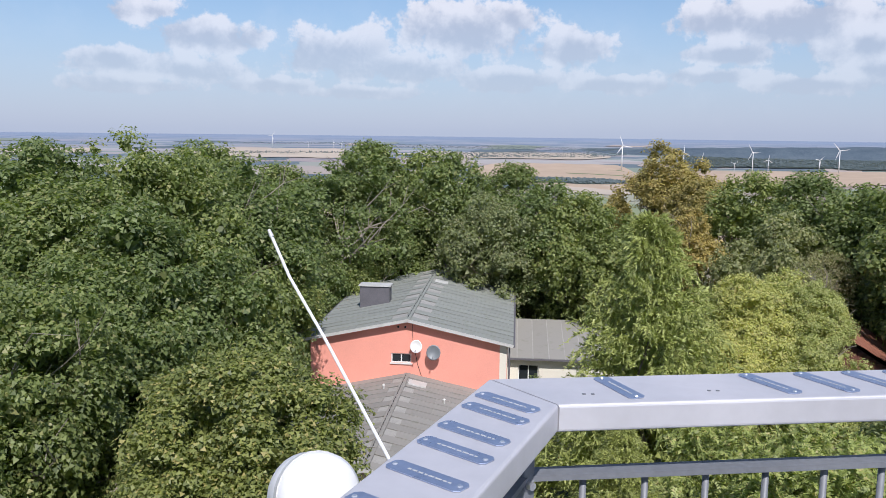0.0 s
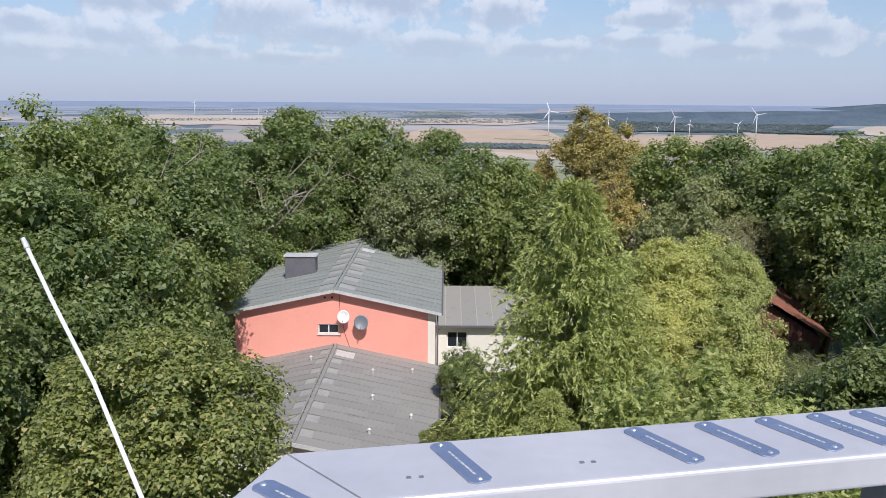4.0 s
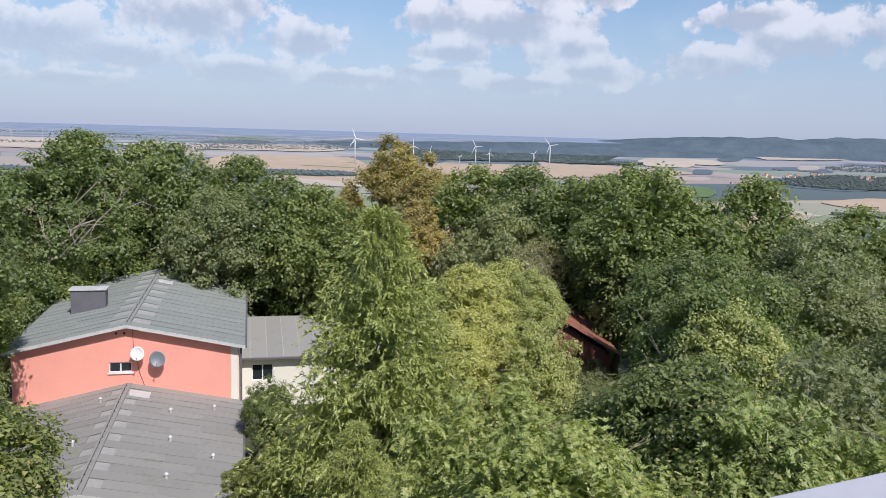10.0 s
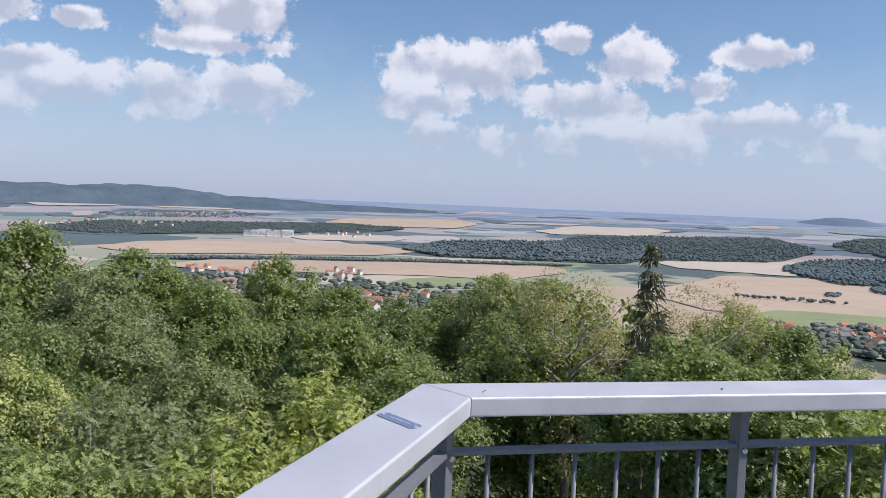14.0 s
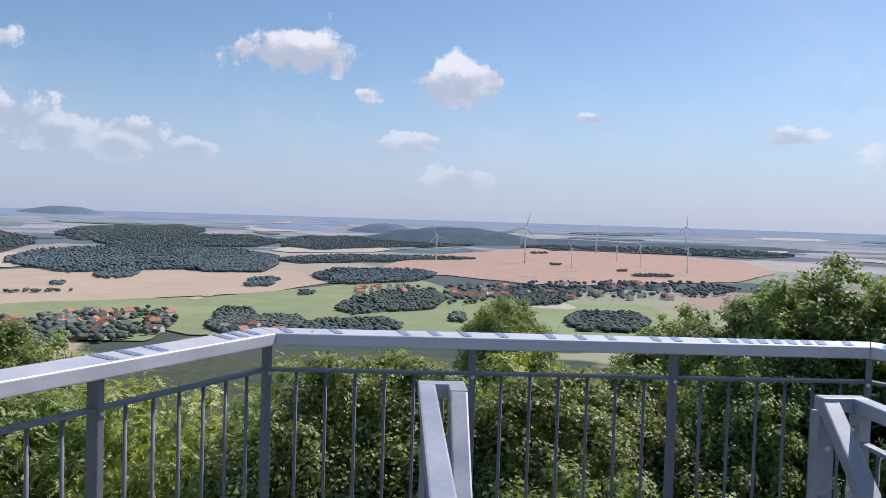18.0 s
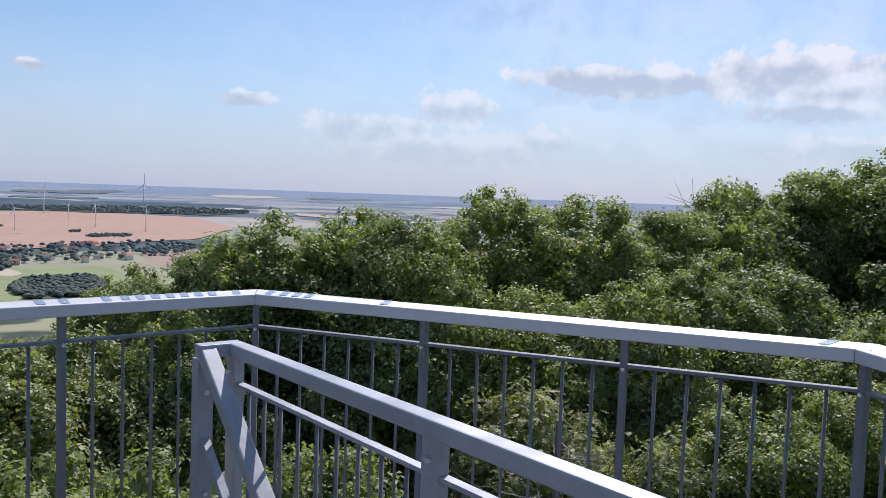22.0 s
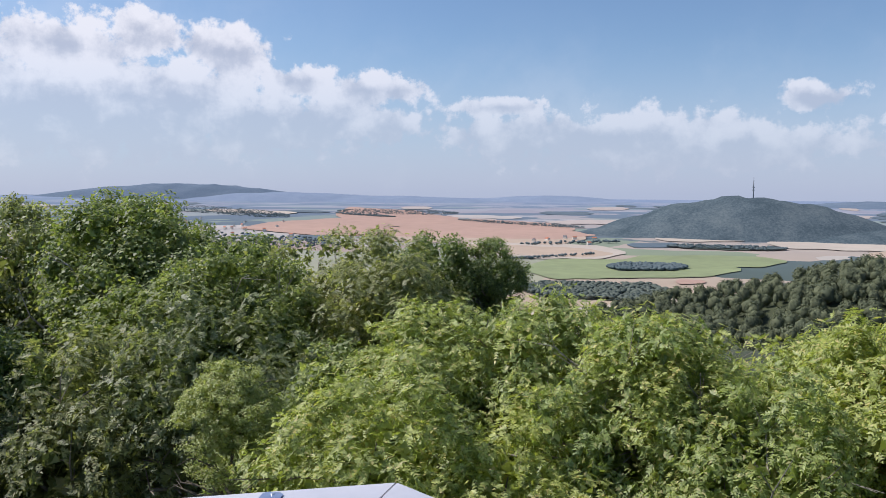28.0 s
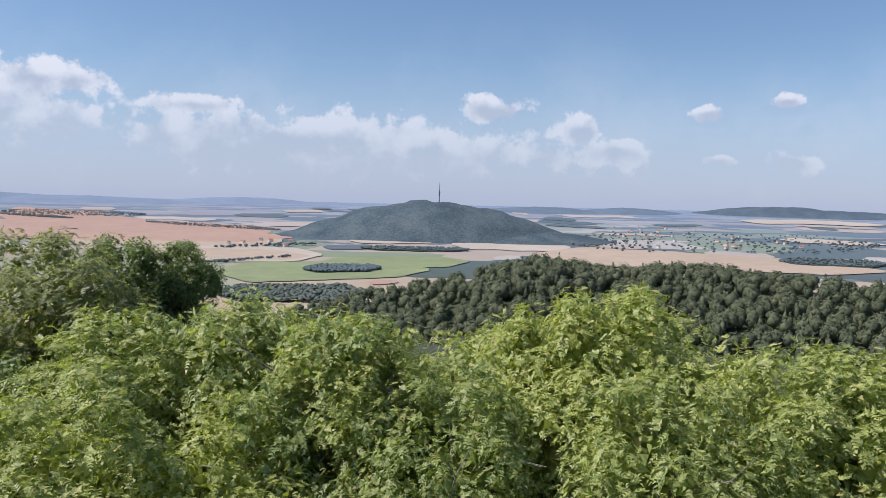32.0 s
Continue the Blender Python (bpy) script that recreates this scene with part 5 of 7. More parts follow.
tree("elder", 3.1, 60.9, 13.5, 5)
tree("maple", 10.3, 59.9, 13.6, 5)
tree("maple", 12.3, 57.4, 12.6, 4.5)
tree("brown", 21.1, 75.7, 17.2, 5.0)
tree("brown", 21.7, 67.1, 14.4, 4)
tree("brown", 18.3, 83.7, 11.6, 3)
tree("maple", 23.9, 62.0, 15.1, 5)
tree("maple", 26.4, 58.7, 15.3, 5)
tree("elder", 21.5, 52.2, 13.1, 5)
tree("maple", 27.5, 53.6, 14.7, 5)
tree("maple", 30.2, 52.0, 15.0, 5)
tree("maple", 26.5, 42.5, 15.9, 5)
tree("elder", 31.0, 56.3, 11.5, 4.5)
tree("maple", 24.1, 34.4, 12.4, 4.5)
tree("maple", 18.6, 27.1, 10.7, 2.4)
tree("pale", 21.3, 45.6, 11.5, 2.2)
tree("larch", 6.9, 29.9, 14.7, 6.5)
tree("locust", 12.2, 34.4, 11.9, 2.6)
tree("locust", 14.5, 35.5, 11.9, 2.8)
tree("locust", 15.8, 35.7, 10.9, 2.1)
tree("locust", 12.7, 32.0, 9.7, 2.4)
tree("linden", -5.2, 17.8, 12.9, 3.2)
tree("linden", -7.1, 20.3, 11.2, 3)
tree("maple", 4.2, 40.0, 5.8, 1.6)
tree("ash", 3.4, 32.0, 5.6, 1.2)
tree("linden", 2.1, 31.2, 5.2, 1.0)
tree("ash", 5.0, 15.0, 12.9, 2.4)
tree("linden", 10.2, 16.4, 12.8, 3.2)
tree("ash", 5.5, 13.0, 12.9, 2.6)
tree("linden", 9.9, 14.1, 12.8, 3)
tree("linden", 10.8, 18.5, 11.3, 3)
tree("larch", 3.7, 20.7, 10.2, 2.6)
tree("elder", 37.0, 60.0, 11.8, 5)
tree("maple", 28.7, 47.9, 15.9, 5.5)
tree("maple", 38.3, 47.0, 15.3, 5.5)
tree("maple", 29.1, 41.6, 14.2, 5)
tree("maple", 44.4, 43.9, 13.4, 5.5)
tree("elder", 34.3, 37.2, 13.1, 5)
tree("maple", 57.4, 40.4, 12.7, 5)
tree("elder", 45.7, 39.5, 11.8, 5)
tree("maple", 55.8, 33.4, 10.7, 5)
tree("maple", 53.5, 27.0, 10.3, 5)
tree("elder", 41.8, 16.1, 13.8, 4.2)
tree("maple", 45.6, 20.1, 12.0, 4.5)
tree("elder", 27.7, 29.6, 12.5, 4.5)
tree("maple", 23.1, 28.4, 12.0, 4)
tree("maple", 32.8, 23.2, 11.7, 4.5)
tree("maple", 32.9, 19.0, 11.7, 4.2)
tree("maple", 29.6, 24.2, 11.6, 4)
tree("maple", 18.4, 25.3, 12.7, 3.6)
tree("elder", 18.2, 17.8, 12.8, 3.3)
tree("linden", 21.1, 15.6, 11.8, 3.3)
tree("locust", 18.2, 24.7, 12.1, 3)
tree("elder", 13.7, 15.3, 12.9, 2.8)
tree("ash", 12.6, 12.0, 13.0, 2.6)
tree("elder", 10.9, 17.7, 12.3, 3)
tree("ash", 9.8, 13.5, 13.0, 2.8)
tree("ash", 18.2, 12.6, 12.8, 3)
tree("maple", 20.8, 11.9, 12.7, 3)
tree("spruce", 22.9, 5.0, 16.6, 1.5)
tree("pale", 25.4, 7.8, 15.7, 2.6)
tree("pale", 26.0, 3.8, 15.5, 2.4)
tree("maple", 39.7, 21.1, 12.5, 4)
tree("maple", 46.5, 17.6, 13.3, 3)
tree("maple", 29.6, 18.8, 12.6, 4)
tree("maple", 27.0, 9.4, 14.2, 4)
tree("maple", 28.1, 1.4, 14.0, 3)
tree("ash", 30.1, -0.1, 13.4, 3)
tree("ash", 32.1, 3.2, 14.2, 2.5)
tree("maple", 18.0, 3.1, 14.8, 3)
tree("ash", 17.1, 0.8, 14.4, 2.8)
tree("ash", 15.9, -1.5, 14.4, 2.8)
tree("ash", 14.4, -3.4, 14.8, 2.8)
tree("maple", 13.7, -5.4, 14.9, 2.8)
tree("maple", 16.9, -10.0, 15.5, 1.8)
tree("ash", 11.5, -7.3, 15.3, 2.6)
tree("maple", 20.5, -12.1, 15.2, 1.7)
tree("maple", 9.3, -12.6, 17.1, 2.8)
tree("maple", 8.7, -14.1, 17.2, 2.6)
tree("maple", 7.1, -13.9, 17.1, 2.4)
tree("maple", 13.5, -12.9, 15.7, 2.2)
tree("maple", 10.9, -12.5, 16.3, 2.2)
tree("linden", 12.4, -3.8, 15.2, 2.6)
tree("linden", 11.6, -5.4, 15.1, 2.4)
tree("linden", 10.6, -7.0, 15.1, 2.4)
tree("linden", 10.5, -8.8, 15.1, 2.4)
tree("maple", 9.4, -9.9, 15.5, 2.2)
tree("maple", 7.1, -19.5, 17.8, 2.9)
tree("maple", 5.7, -22.1, 17.7, 2.8)
tree("maple", 2.8, -30.8, 18.5, 3.8)
tree("maple", 0.5, -34.0, 19.0, 3.8)
tree("maple", -1.7, -35.0, 19.5, 3.8)
tree("maple", 6.8, -13.0, 16.0, 2.4)
tree("maple", 3.3, -16.5, 15.9, 2.6)
tree("maple", 4.7, -15.1, 15.7, 2.4)
tree("maple", 2.2, -20.8, 16.1, 2.8)
tree("maple", 4.3, -26.5, 17.3, 3)
tree("maple", 3.1, -33.0, 18.5, 3.6)
tree("maple", 0.7, -35.2, 18.9, 3)
tree("maple", -4.6, -33.1, 20.4, 4.2)
tree("maple", -10.0, -38.3, 19.9, 4)
tree("elder", -11.9, -35.7, 19.9, 4)
tree("maple", -15.1, -38.9, 20.2, 4)
tree("maple", -15.8, -34.3, 19.7, 4)
tree("elder", -17.2, -31.5, 19.3, 4)
tree("maple", -21.4, -33.8, 19.7, 4)
tree("maple", 0.6, -23.2, 16.0, 3.2)
tree("maple", -1.6, -19.3, 15.3, 2.8)
tree("maple", -5.0, -23.0, 16.2, 3.5)
tree("maple", -8.6, -28.3, 17.6, 3.8)
tree("elder", -8.8, -22.0, 16.4, 3.2)
tree("maple", -12.5, -24.9, 17.2, 3.6)
tree("elder", -12.8, -20.3, 16.9, 3.5)
tree("maple", -1.6, -15.3, 14.5, 2.4)
tree("maple", -4.3, -15.0, 14.6, 2.6)
tree("elder", -6.8, -14.2, 14.8, 2.6)
tree("maple", -8.1, -12.5, 15.1, 2.6)
tree("elder", 3.1, -16.8, 15.1, 2.6)
tree("elder", 3.8, -12.4, 14.3, 2.2)
tree("elder", 1.7, -12.0, 13.8, 2)
tree("maple", 0.2, -13.2, 14.3, 2.2)
tree("maple", -12.3, -40.0, 20.0, 4)
tree("maple", -15.0, -37.0, 19.9, 4)
tree("elder", -17.2, -31.7, 19.1, 4)
tree("maple", -20.8, -32.1, 19.6, 4)
tree("maple", -20.7, -27.4, 18.7, 3.8)
tree("elder", -21.0, -22.1, 17.5, 3.8)
tree("maple", -21.6, -18.7, 17.7, 3.6)
tree("maple", -19.5, -15.1, 17.0, 3.2)
tree("maple", -17.3, -11.4, 16.4, 2.8)
tree("elder", -13.2, -20.3, 16.8, 3.5)
tree("maple", -9.5, -19.8, 16.4, 3.4)
tree("elder", -7.4, -20.6, 15.9, 3.4)
tree("maple", -13.5, -15.3, 15.6, 3.2)
tree("elder", -13.7, -12.5, 14.9, 2.8)
tree("elder", -14.7, -9.9, 15.9, 2.8)
tree("locust", -10.9, -6.7, 15.2, 0.95)
tree("maple", -4.7, -17.1, 15.1, 2.8)
tree("elder", -7.9, -12.9, 14.7, 2.6)
tree("maple", -19.0, -16.0, 17.5, 3.3)
tree("maple", -21.7, -16.0, 16.7, 3.6)
tree("maple", -24.1, -16.0, 16.3, 3.6)
tree("elder", -22.0, -12.0, 16.5, 3.2)
tree("elder", -19.4, -8.4, 16.8, 2.6)
tree("maple", -22.2, -6.7, 16.4, 1.3)
tree("maple", -21.8, -8.2, 16.6, 2.2)
tree("maple", -13.6, -6.5, 15.1, 2.3)
tree("maple", -16.6, -12.7, 15.7, 3.2)
tree("ash", -14.0, -3.0, 16.1, 2.3)
tree("ash", -12.3, -1.3, 16.1, 2)
tree("ash", -13.3, -5.0, 15.6, 2.2)
tree("ash", -14.4, 0.9, 15.7, 2.3)
tree("ash", -12.3, 1.8, 16.4, 2)
tree("ash", -13.1, 2.9, 16.3, 2.2)
tree("ash", -12.3, -1.1, 16.1, 1.7)
tree("ash", -12.2, 2.4, 16.5, 2)
tree("ash", -11.7, 4.0, 16.0, 2)
tree("ash", -12.4, 5.2, 15.8, 2)
tree("ash", -11.2, 5.3, 15.9, 2)
tree("ash", -11.4, 0.3, 15.8, 1.7)
tree("ash", -14.0, -2.8, 16.1, 2.3)
tree("ash", -13.5, -4.4, 15.9, 2.2)
tree("ash", -10.3, -4.2, 15.7, 1.9)
tree("ash", -13.8, 1.2, 15.8, 1.9)
tree("ash", -10.5, 2.8, 15.8, 1.7)
tree("ash", -10.9, -2.7, 15.2, 1.8)
tree("open", -7.0, 63.0, 16.2, 6.5)
tree("maple", -5.3, 67.1, 13.8, 4)
tree("maple", -8.9, 58.7, 9.4, 4)
tree("maple", -6.3, 61.0, 8.4, 4)
tree("maple", 7.8, 66.6, 8.1, 4)
tree("maple", -2.9, 65.2, 10.0, 4)
tree("elder", 22.1, 39.8, 5.4, 1.6)
tree("elder", 19.0, 35.8, 5.9, 1.8)
tree("maple", -2.6, -29.4, 15.9, 4)
tree("maple", -3.6, -23.3, 15.0, 3.5)
tree("elder", -2.0, -19.4, 14.6, 3)
tree("maple", 16.7, 62.8, 10.2, 4)
tree("maple", 26.7, 58.9, 10.6, 5)
tree("maple", 27.9, 53.8, 9.2, 4)
tree("maple", 31.1, 54.2, 10.3, 5)
tree("elder", 19.8, 36.5, 5.6, 2.0)
tree("elder", 18.8, 33.6, 5.9, 2.0)
tree("maple", 42.4, 35.4, 11.7, 4)
tree("maple", 44.3, 41.0, 12.0, 4)
tree("maple", 4.7, -4.7, 15.1, 2.2)
tree("maple", 6.2, -4.5, 14.8, 2.2)
tree("maple", 4.5, -5.5, 14.6, 2.0)
tree("locust", 15.2, 34.7, 11.6, 2.4)
tree("locust", 13.9, 31.4, 10.0, 2.6)
tree("locust", 14.9, 32.7, 8.4, 1.9)
tree("elder", 19.9, 36.1, 6.0, 2.0)
tree("elder", 17.5, 34.0, 6.2, 2.0)
tree("maple", 2.9, -4.9, 15.3, 1.6)
tree("maple", 3.2, -5.9, 14.7, 1.8)
tree("locust", 11.0, 34.8, 11.0, 2.4)
tree("locust", 10.5, 31.8, 10.0, 2.2)
tree("maple", 29.2, 6.3, 14.4, 3.6)
tree("maple", 32.0, 10.4, 14.6, 4)


# low growth that closes the wood between the trunks near the tower
rng = np.random.default_rng(31)
for k in range(26):
    az = k * 360 / 26 + rng.uniform(-4, 4)
    if -22 < (az + 180) % 360 - 180 < 26:
        continue
    p = bearing(az) * rng.uniform(8.0, 13.5)
    tree("linden" if k % 3 == 0 else "maple", p.x, p.y, rng.uniform(8.0, 10.5), rng.uniform(2.0, 2.9), coarse=True)

# ---- the far country ----
def hill_material(name, dark, mid, light):
    m, net = material(name, 1.0)
    patchy = net.noise(net.world, 0.010, 7.0, 0.65)
    tone = net.math("ADD", net.math("MULTIPLY", patchy, 0.55), net.math("MULTIPLY", net.noise(net.world, 0.14, 4.0, 0.7), 0.45))
    net.put(net.bsdf.inputs["Base Color"], net.ramp(tone, (0.38, dark), (0.5, mid), (0.62, light)))
    net.bsdf.inputs["Specular IOR Level"].default_value = 0.0
    bump(net, net.noise(net.world, 0.13, 4.0), 0.3, 3.0)
    return m


# haze painted into the hill colours, bluer and paler for farther hills
M_HILLS = {4: hill_material("hazed_hill_woods_near", (0.058, 0.082, 0.096), (0.095, 0.124, 0.140), (0.145, 0.172, 0.178)),
           5: hill_material("hazed_hill_woods_far", (0.078, 0.108, 0.140), (0.100, 0.132, 0.165), (0.130, 0.165, 0.195)),
           6: hill_material("hazed_hill_woods_blue", (0.13, 0.17, 0.225), (0.15, 0.195, 0.25), (0.18, 0.22, 0.275)),
           7: hill_material("hazed_hills_pale_blue", (0.22, 0.27, 0.355), (0.235, 0.285, 0.37), (0.26, 0.31, 0.39))}


def floor_z(r):
    """Height of the plain at a drawn distance."""
    true = r if r < 1500 else 1500 + (r - 1500) * 3300 / max(50.0, 3300 - (r - 1500))
    return EYE - PLAIN * r / true


def far_hill(az, crest, half, foot, km):
    """A wooded rise at the edge of the plain: its crest and foot as seen, in degrees, its half width and true distance,
    which picks the painted haze.
    """
    front = drawn(PLAIN / math.tan(radians(-foot))) * 0.985
    wide = front * math.tan(radians(half)) * 1.5
    deep = min(wide * 0.8, 260.0)
    r = min(front + deep * 0.8, 4350.0)
    mid = bearing(az) * r
    side = Vector((mid.y, -mid.x, 0)).normalized()
    rise = EYE + r * math.tan(radians(crest)) - floor_z(r)
    n, k = 44, 18
    verts, faces = [], []
    for i in range(n + 1):
        for j in range(k + 1):
            u, v = i / n * 2 - 1, j / k * 2 - 1
            s = max(0.0, 1 - min(1.0, u * u + v * v))
            s = s ** 1.35
            p = mid + side * wide * u + mid.normalized() * deep * v
            rough_ = noise.noise(Vector((p.x, p.y, 0)) * 0.012) * 0.12 + noise.noise(Vector((p.x, p.y, 5)) * 0.08) * 0.035
            verts.append((p.x, p.y, floor_z(p.xy.length) - 14.0 + (rise + 14.0) * (s + rough_ * s)))
    for i in range(n):
        for j in range(k):
            a = i * (k + 1) + j
            faces.append((a, a + k + 1, a + k + 2, a + 1))
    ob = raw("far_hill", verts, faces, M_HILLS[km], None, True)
    return tagged(ob, "distant wooded hill with bluish haze painted in", "hill", kind="structure")


def house_form(seed):
    rng = np.random.default_rng(seed)
    w, l, e, r = rng.uniform(7, 9), rng.uniform(9, 14), rng.uniform(3.2, 5.5), rng.uniform(2.6, 3.8)
    bm = bmesh.new()
    box(bm, -w / 2, w / 2, -l / 2, l / 2, -2, e)
    for y in (-l / 2, l / 2):
        bm.faces.new([bm.verts.new(v) for v in ((-w / 2, y, e), (w / 2, y, e), (0, y, e + r))])
    for y in np.arange(-l / 2 + 1.2, l / 2 - 1, 2.4):
        for s in (-1, 1):
            box(bm, s * w / 2 - 0.05, s * w / 2 + 0.05, y, y + 1.1, e - 1.9, e - 0.6)
    wall = mesh_object("wall", bm, M_HOUSEWALL)
    bm = bmesh.new()
    t = 0.35
    for s in (-1, 1):
        a = [(0, e + r + t), (s * (w / 2 + 0.5), e - 0.35 + t), (s * (w / 2 + 0.5), e - 0.35), (0, e + r)]
        va = [bm.verts.new((x, -l / 2 - 0.4, z)) for x, z in a]
        vb = [bm.verts.new((x, l / 2 + 0.4, z)) for x, z in a]
        for i in range(4):
            bm.faces.new((va[i], va[(i + 1) % 4], vb[(i + 1) % 4], vb[i]))
        bm.faces.new(va)
        bm.faces.new(vb[::-1])
    bmesh.ops.recalc_face_normals(bm, faces=bm.faces)
    roof = mesh_object("roof", bm, M_TERRACOTTA if seed % 3 else M_GREYROOF)
    me = (wall.data, roof.data)
    bpy.data.objects.remove(wall)
    bpy.data.objects.remove(roof)
    return me


HOMES = [house_form(s) for s in range(6)]


def village(az0, az1, top0, top1, low0, low1, count, seed):
    rng = np.random.default_rng(seed)
    for k in range(int(count)):
        u, v = rng.random(), rng.random()
        el = (top0 + (top1 - top0) * u) * (1 - v) + (low0 + (low1 - low0) * u) * v
        p, s = land(az0 + (az1 - az0) * u, min(-0.3, el), 0.0, 0.985)
        kind = int(rng.integers(0, 6))
        red = kind % 3 != 0
        root = tagged(empty("village_house", Matrix.LocRotScale(p, Euler((0, 0, rng.uniform(0, 3.14))), (s, s, s))), "small pale village house with a " + ("red tiled" if red else "grey") + " gable roof", "house", "houses on the plain")
        for name, me in zip(("wall", "roof"), HOMES[kind]):
            ob = new(name, me)
            ob.parent = root


def tower_blocks(az, el):
    """A row of long white apartment blocks at the far town."""
    for k in range(6):
        p, s = land(az + 1.2 - 0.5 * k, el, 0.0, 0.985)
        root = tagged(empty("apartment_block", Matrix.LocRotScale(p, Euler((0, 0, radians(az + 6 * (k % 2)))), (s, s, s))), "long white apartment block of the far town", "building", "apartment blocks")
        bm = bmesh.new()
        box(bm, -18, 18, -6, 6, -3, 15 + 2 * (k % 3))
        part("wall", bm, M_FRAMEW, root)
        bm = bmesh.new()
        box(bm, -18.3, 18.3, -6.3, 6.3, 15.05 + 2 * (k % 3), 15.8 + 2 * (k % 3))
        part("roof", bm, M_GREYROOF, root)
        bm = bmesh.new()
        for z in range(5):
            for x in range(11):
                box(bm, -16.4 + x * 3, -14.8 + x * 3, -6.1, -5.9, 1.2 + z * 2.8, 2.6 + z * 2.8)
        tagged(part("window_row", bm, M_GLASS, root), kind="stuff")


def turbine(az, foot, hub, spin):
    """A wind turbine, by its foot and hub as seen in degrees."""
    p, s = land(az, foot, 0.0, 0.984)
    r = p.xy.length
    high = r * (math.tan(radians(hub)) - math.tan(radians(foot)))
    k = high / 100.0
    root = tagged(empty("wind_turbine", Matrix.LocRotScale(p, Euler((0, 0, radians(az + (spin % 5) * 14 - 30))), (k, k, k))), "white three-bladed wind turbine standing in fields", "wind turbine", "wind turbines")
    bm = bmesh.new()
    tube(bm, (0, 0, -4), (0, 0, 99), 2.6, 1.5, 14)
    part("tower", bm, M_TURBINE, root, "", True)
    bm = bmesh.new()
    box(bm, -2.0, 2.0, -4.0, 7.0, 98.2, 102.2, None, 0.8)
    part("nacelle", bm, M_TURBINE, root)
    bm = bmesh.new()
    tube(bm, (0, -4.0, 100), (0, -7.4, 100), 2.0, 0.6, 12)
    part("hub", bm, M_TURBINE, root)
    for j in range(3):
        bm = bmesh.new()
        rows = []
        for q, (d, ch, th) in enumerate(((1.5, 1.6, 1.2), (8, 3.4, 0.9), (22, 2.5, 0.6), (36, 1.6, 0.4), (45, 0.5, 0.15))):
            rows.append([bm.verts.new((x * ch, -5.6 + y * th, d)) for x, y in ((-0.45, 0), (0.1, 0.5), (0.75, 0), (0.1, -0.5))])
        for a, b in zip(rows[:-1], rows[1:]):
            for i in range(4):
                bm.faces.new((a[i], a[(i + 1) % 4], b[(i + 1) % 4], b[i]))
        bm.faces.new(rows[0][::-1])
        bm.faces.new(rows[-1])
        bmesh.ops.rotate(bm, cent=(0, 0, 0), matrix=Matrix.Rotation(radians(spin + 120 * j), 3, "Y"), verts=bm.verts)
        bmesh.ops.translate(bm, vec=(0, 0, 100), verts=bm.verts)
        bmesh.ops.recalc_face_normals(bm, faces=bm.faces)
        part("blade", bm, M_TURBINE, root)


# strips of harvested land, crops and woods that fade into the distance by haze painted in their colours
rng = np.random.default_rng(5)
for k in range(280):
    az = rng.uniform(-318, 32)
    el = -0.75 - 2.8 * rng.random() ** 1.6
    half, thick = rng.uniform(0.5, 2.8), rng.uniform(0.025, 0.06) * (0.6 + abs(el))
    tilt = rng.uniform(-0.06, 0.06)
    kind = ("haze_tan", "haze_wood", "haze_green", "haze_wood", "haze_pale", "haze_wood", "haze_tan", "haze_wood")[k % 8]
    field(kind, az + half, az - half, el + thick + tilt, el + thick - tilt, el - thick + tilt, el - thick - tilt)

field("stubble", -44.67, -65.49, -3.41, -3.23, -4.26, -3.96)
field("stubble", -48.37, -75.86, -4.61, -3.77, -5.31, -5.26)
field("stubble", -59.20, -69.57, -1.54, -1.24, -2.09, -1.88)
field("pale", -67.29, -74.98, -3.36, -3.25, -3.71, -3.72)
field("meadow", -63.63, -73.53, -5.52, -5.19, -6.22, -5.52)
field("stubble", -25.73, -36.67, -2.23, -2.19, -3.09, -2.57)
field("pale", -40.27, -46.32, -0.79, -0.91, -1.32, -1.18)
field("pale", -47.09, -53.51, -0.88, -0.87, -1.19, -1.22)
field("ploughed", -49.97, -54.48, -5.73, -5.69, -6.20, -6.20)
field("pale", -56.91, -64.81, -2.73, -2.53, -3.08, -2.95)
field("pale", -73.69, -82.09, -1.71, -1.39, -2.04, -1.84)
field("green", -34.92, -38.32, -3.28, -3.27, -4.02, -3.88)
field("pale", -33.16, -36.84, -1.45, -1.63, -1.96, -2.08)
field("pale", -82.40, -91.99, -3.43, -2.93, -3.78, -3.74)
field("stubble", -83.59, -101.87, -4.25, -3.65, -5.87, -5.64)
field("meadow", -87.85, -99.88, -6.41, -5.65, -8.22, -8.78)
field("pale", -74.92, -82.66, -1.47, -1.25, -1.74, -1.60)
field("pale", -81.97, -91.74, -3.26, -3.02, -3.86, -3.95)
field("stubble", -81.64, -110.21, -4.43, -4.02, -6.79, -5.28)
field("meadow", -87.25, -102.80, -6.23, -5.83, -7.30, -7.96)
field("meadow", -98.12, -118.69, -6.31, -4.03, -8.75, -6.50)
field("meadow", -113.47, -126.51, -6.36, -5.80, -8.23, -7.50)
field("ploughed", -113.68, -126.30, -3.07, -1.75, -4.27, -3.74)
field("green", -122.70, -126.39, -3.89, -3.47, -4.56, -4.40)
field("ploughed", -113.58, -126.31, -3.30, -1.92, -3.76, -4.65)
field("ploughed", -123.20, -139.70, -2.00, -2.32, -4.72, -3.55)
field("green", -122.54, -127.52, -3.88, -3.37, -4.66, -4.04)
field("stubble", -100.63, -108.61, -4.22, -4.02, -6.08, -4.53)
field("meadow", -100.63, -115.27, -6.08, -5.64, -8.96, -7.46)
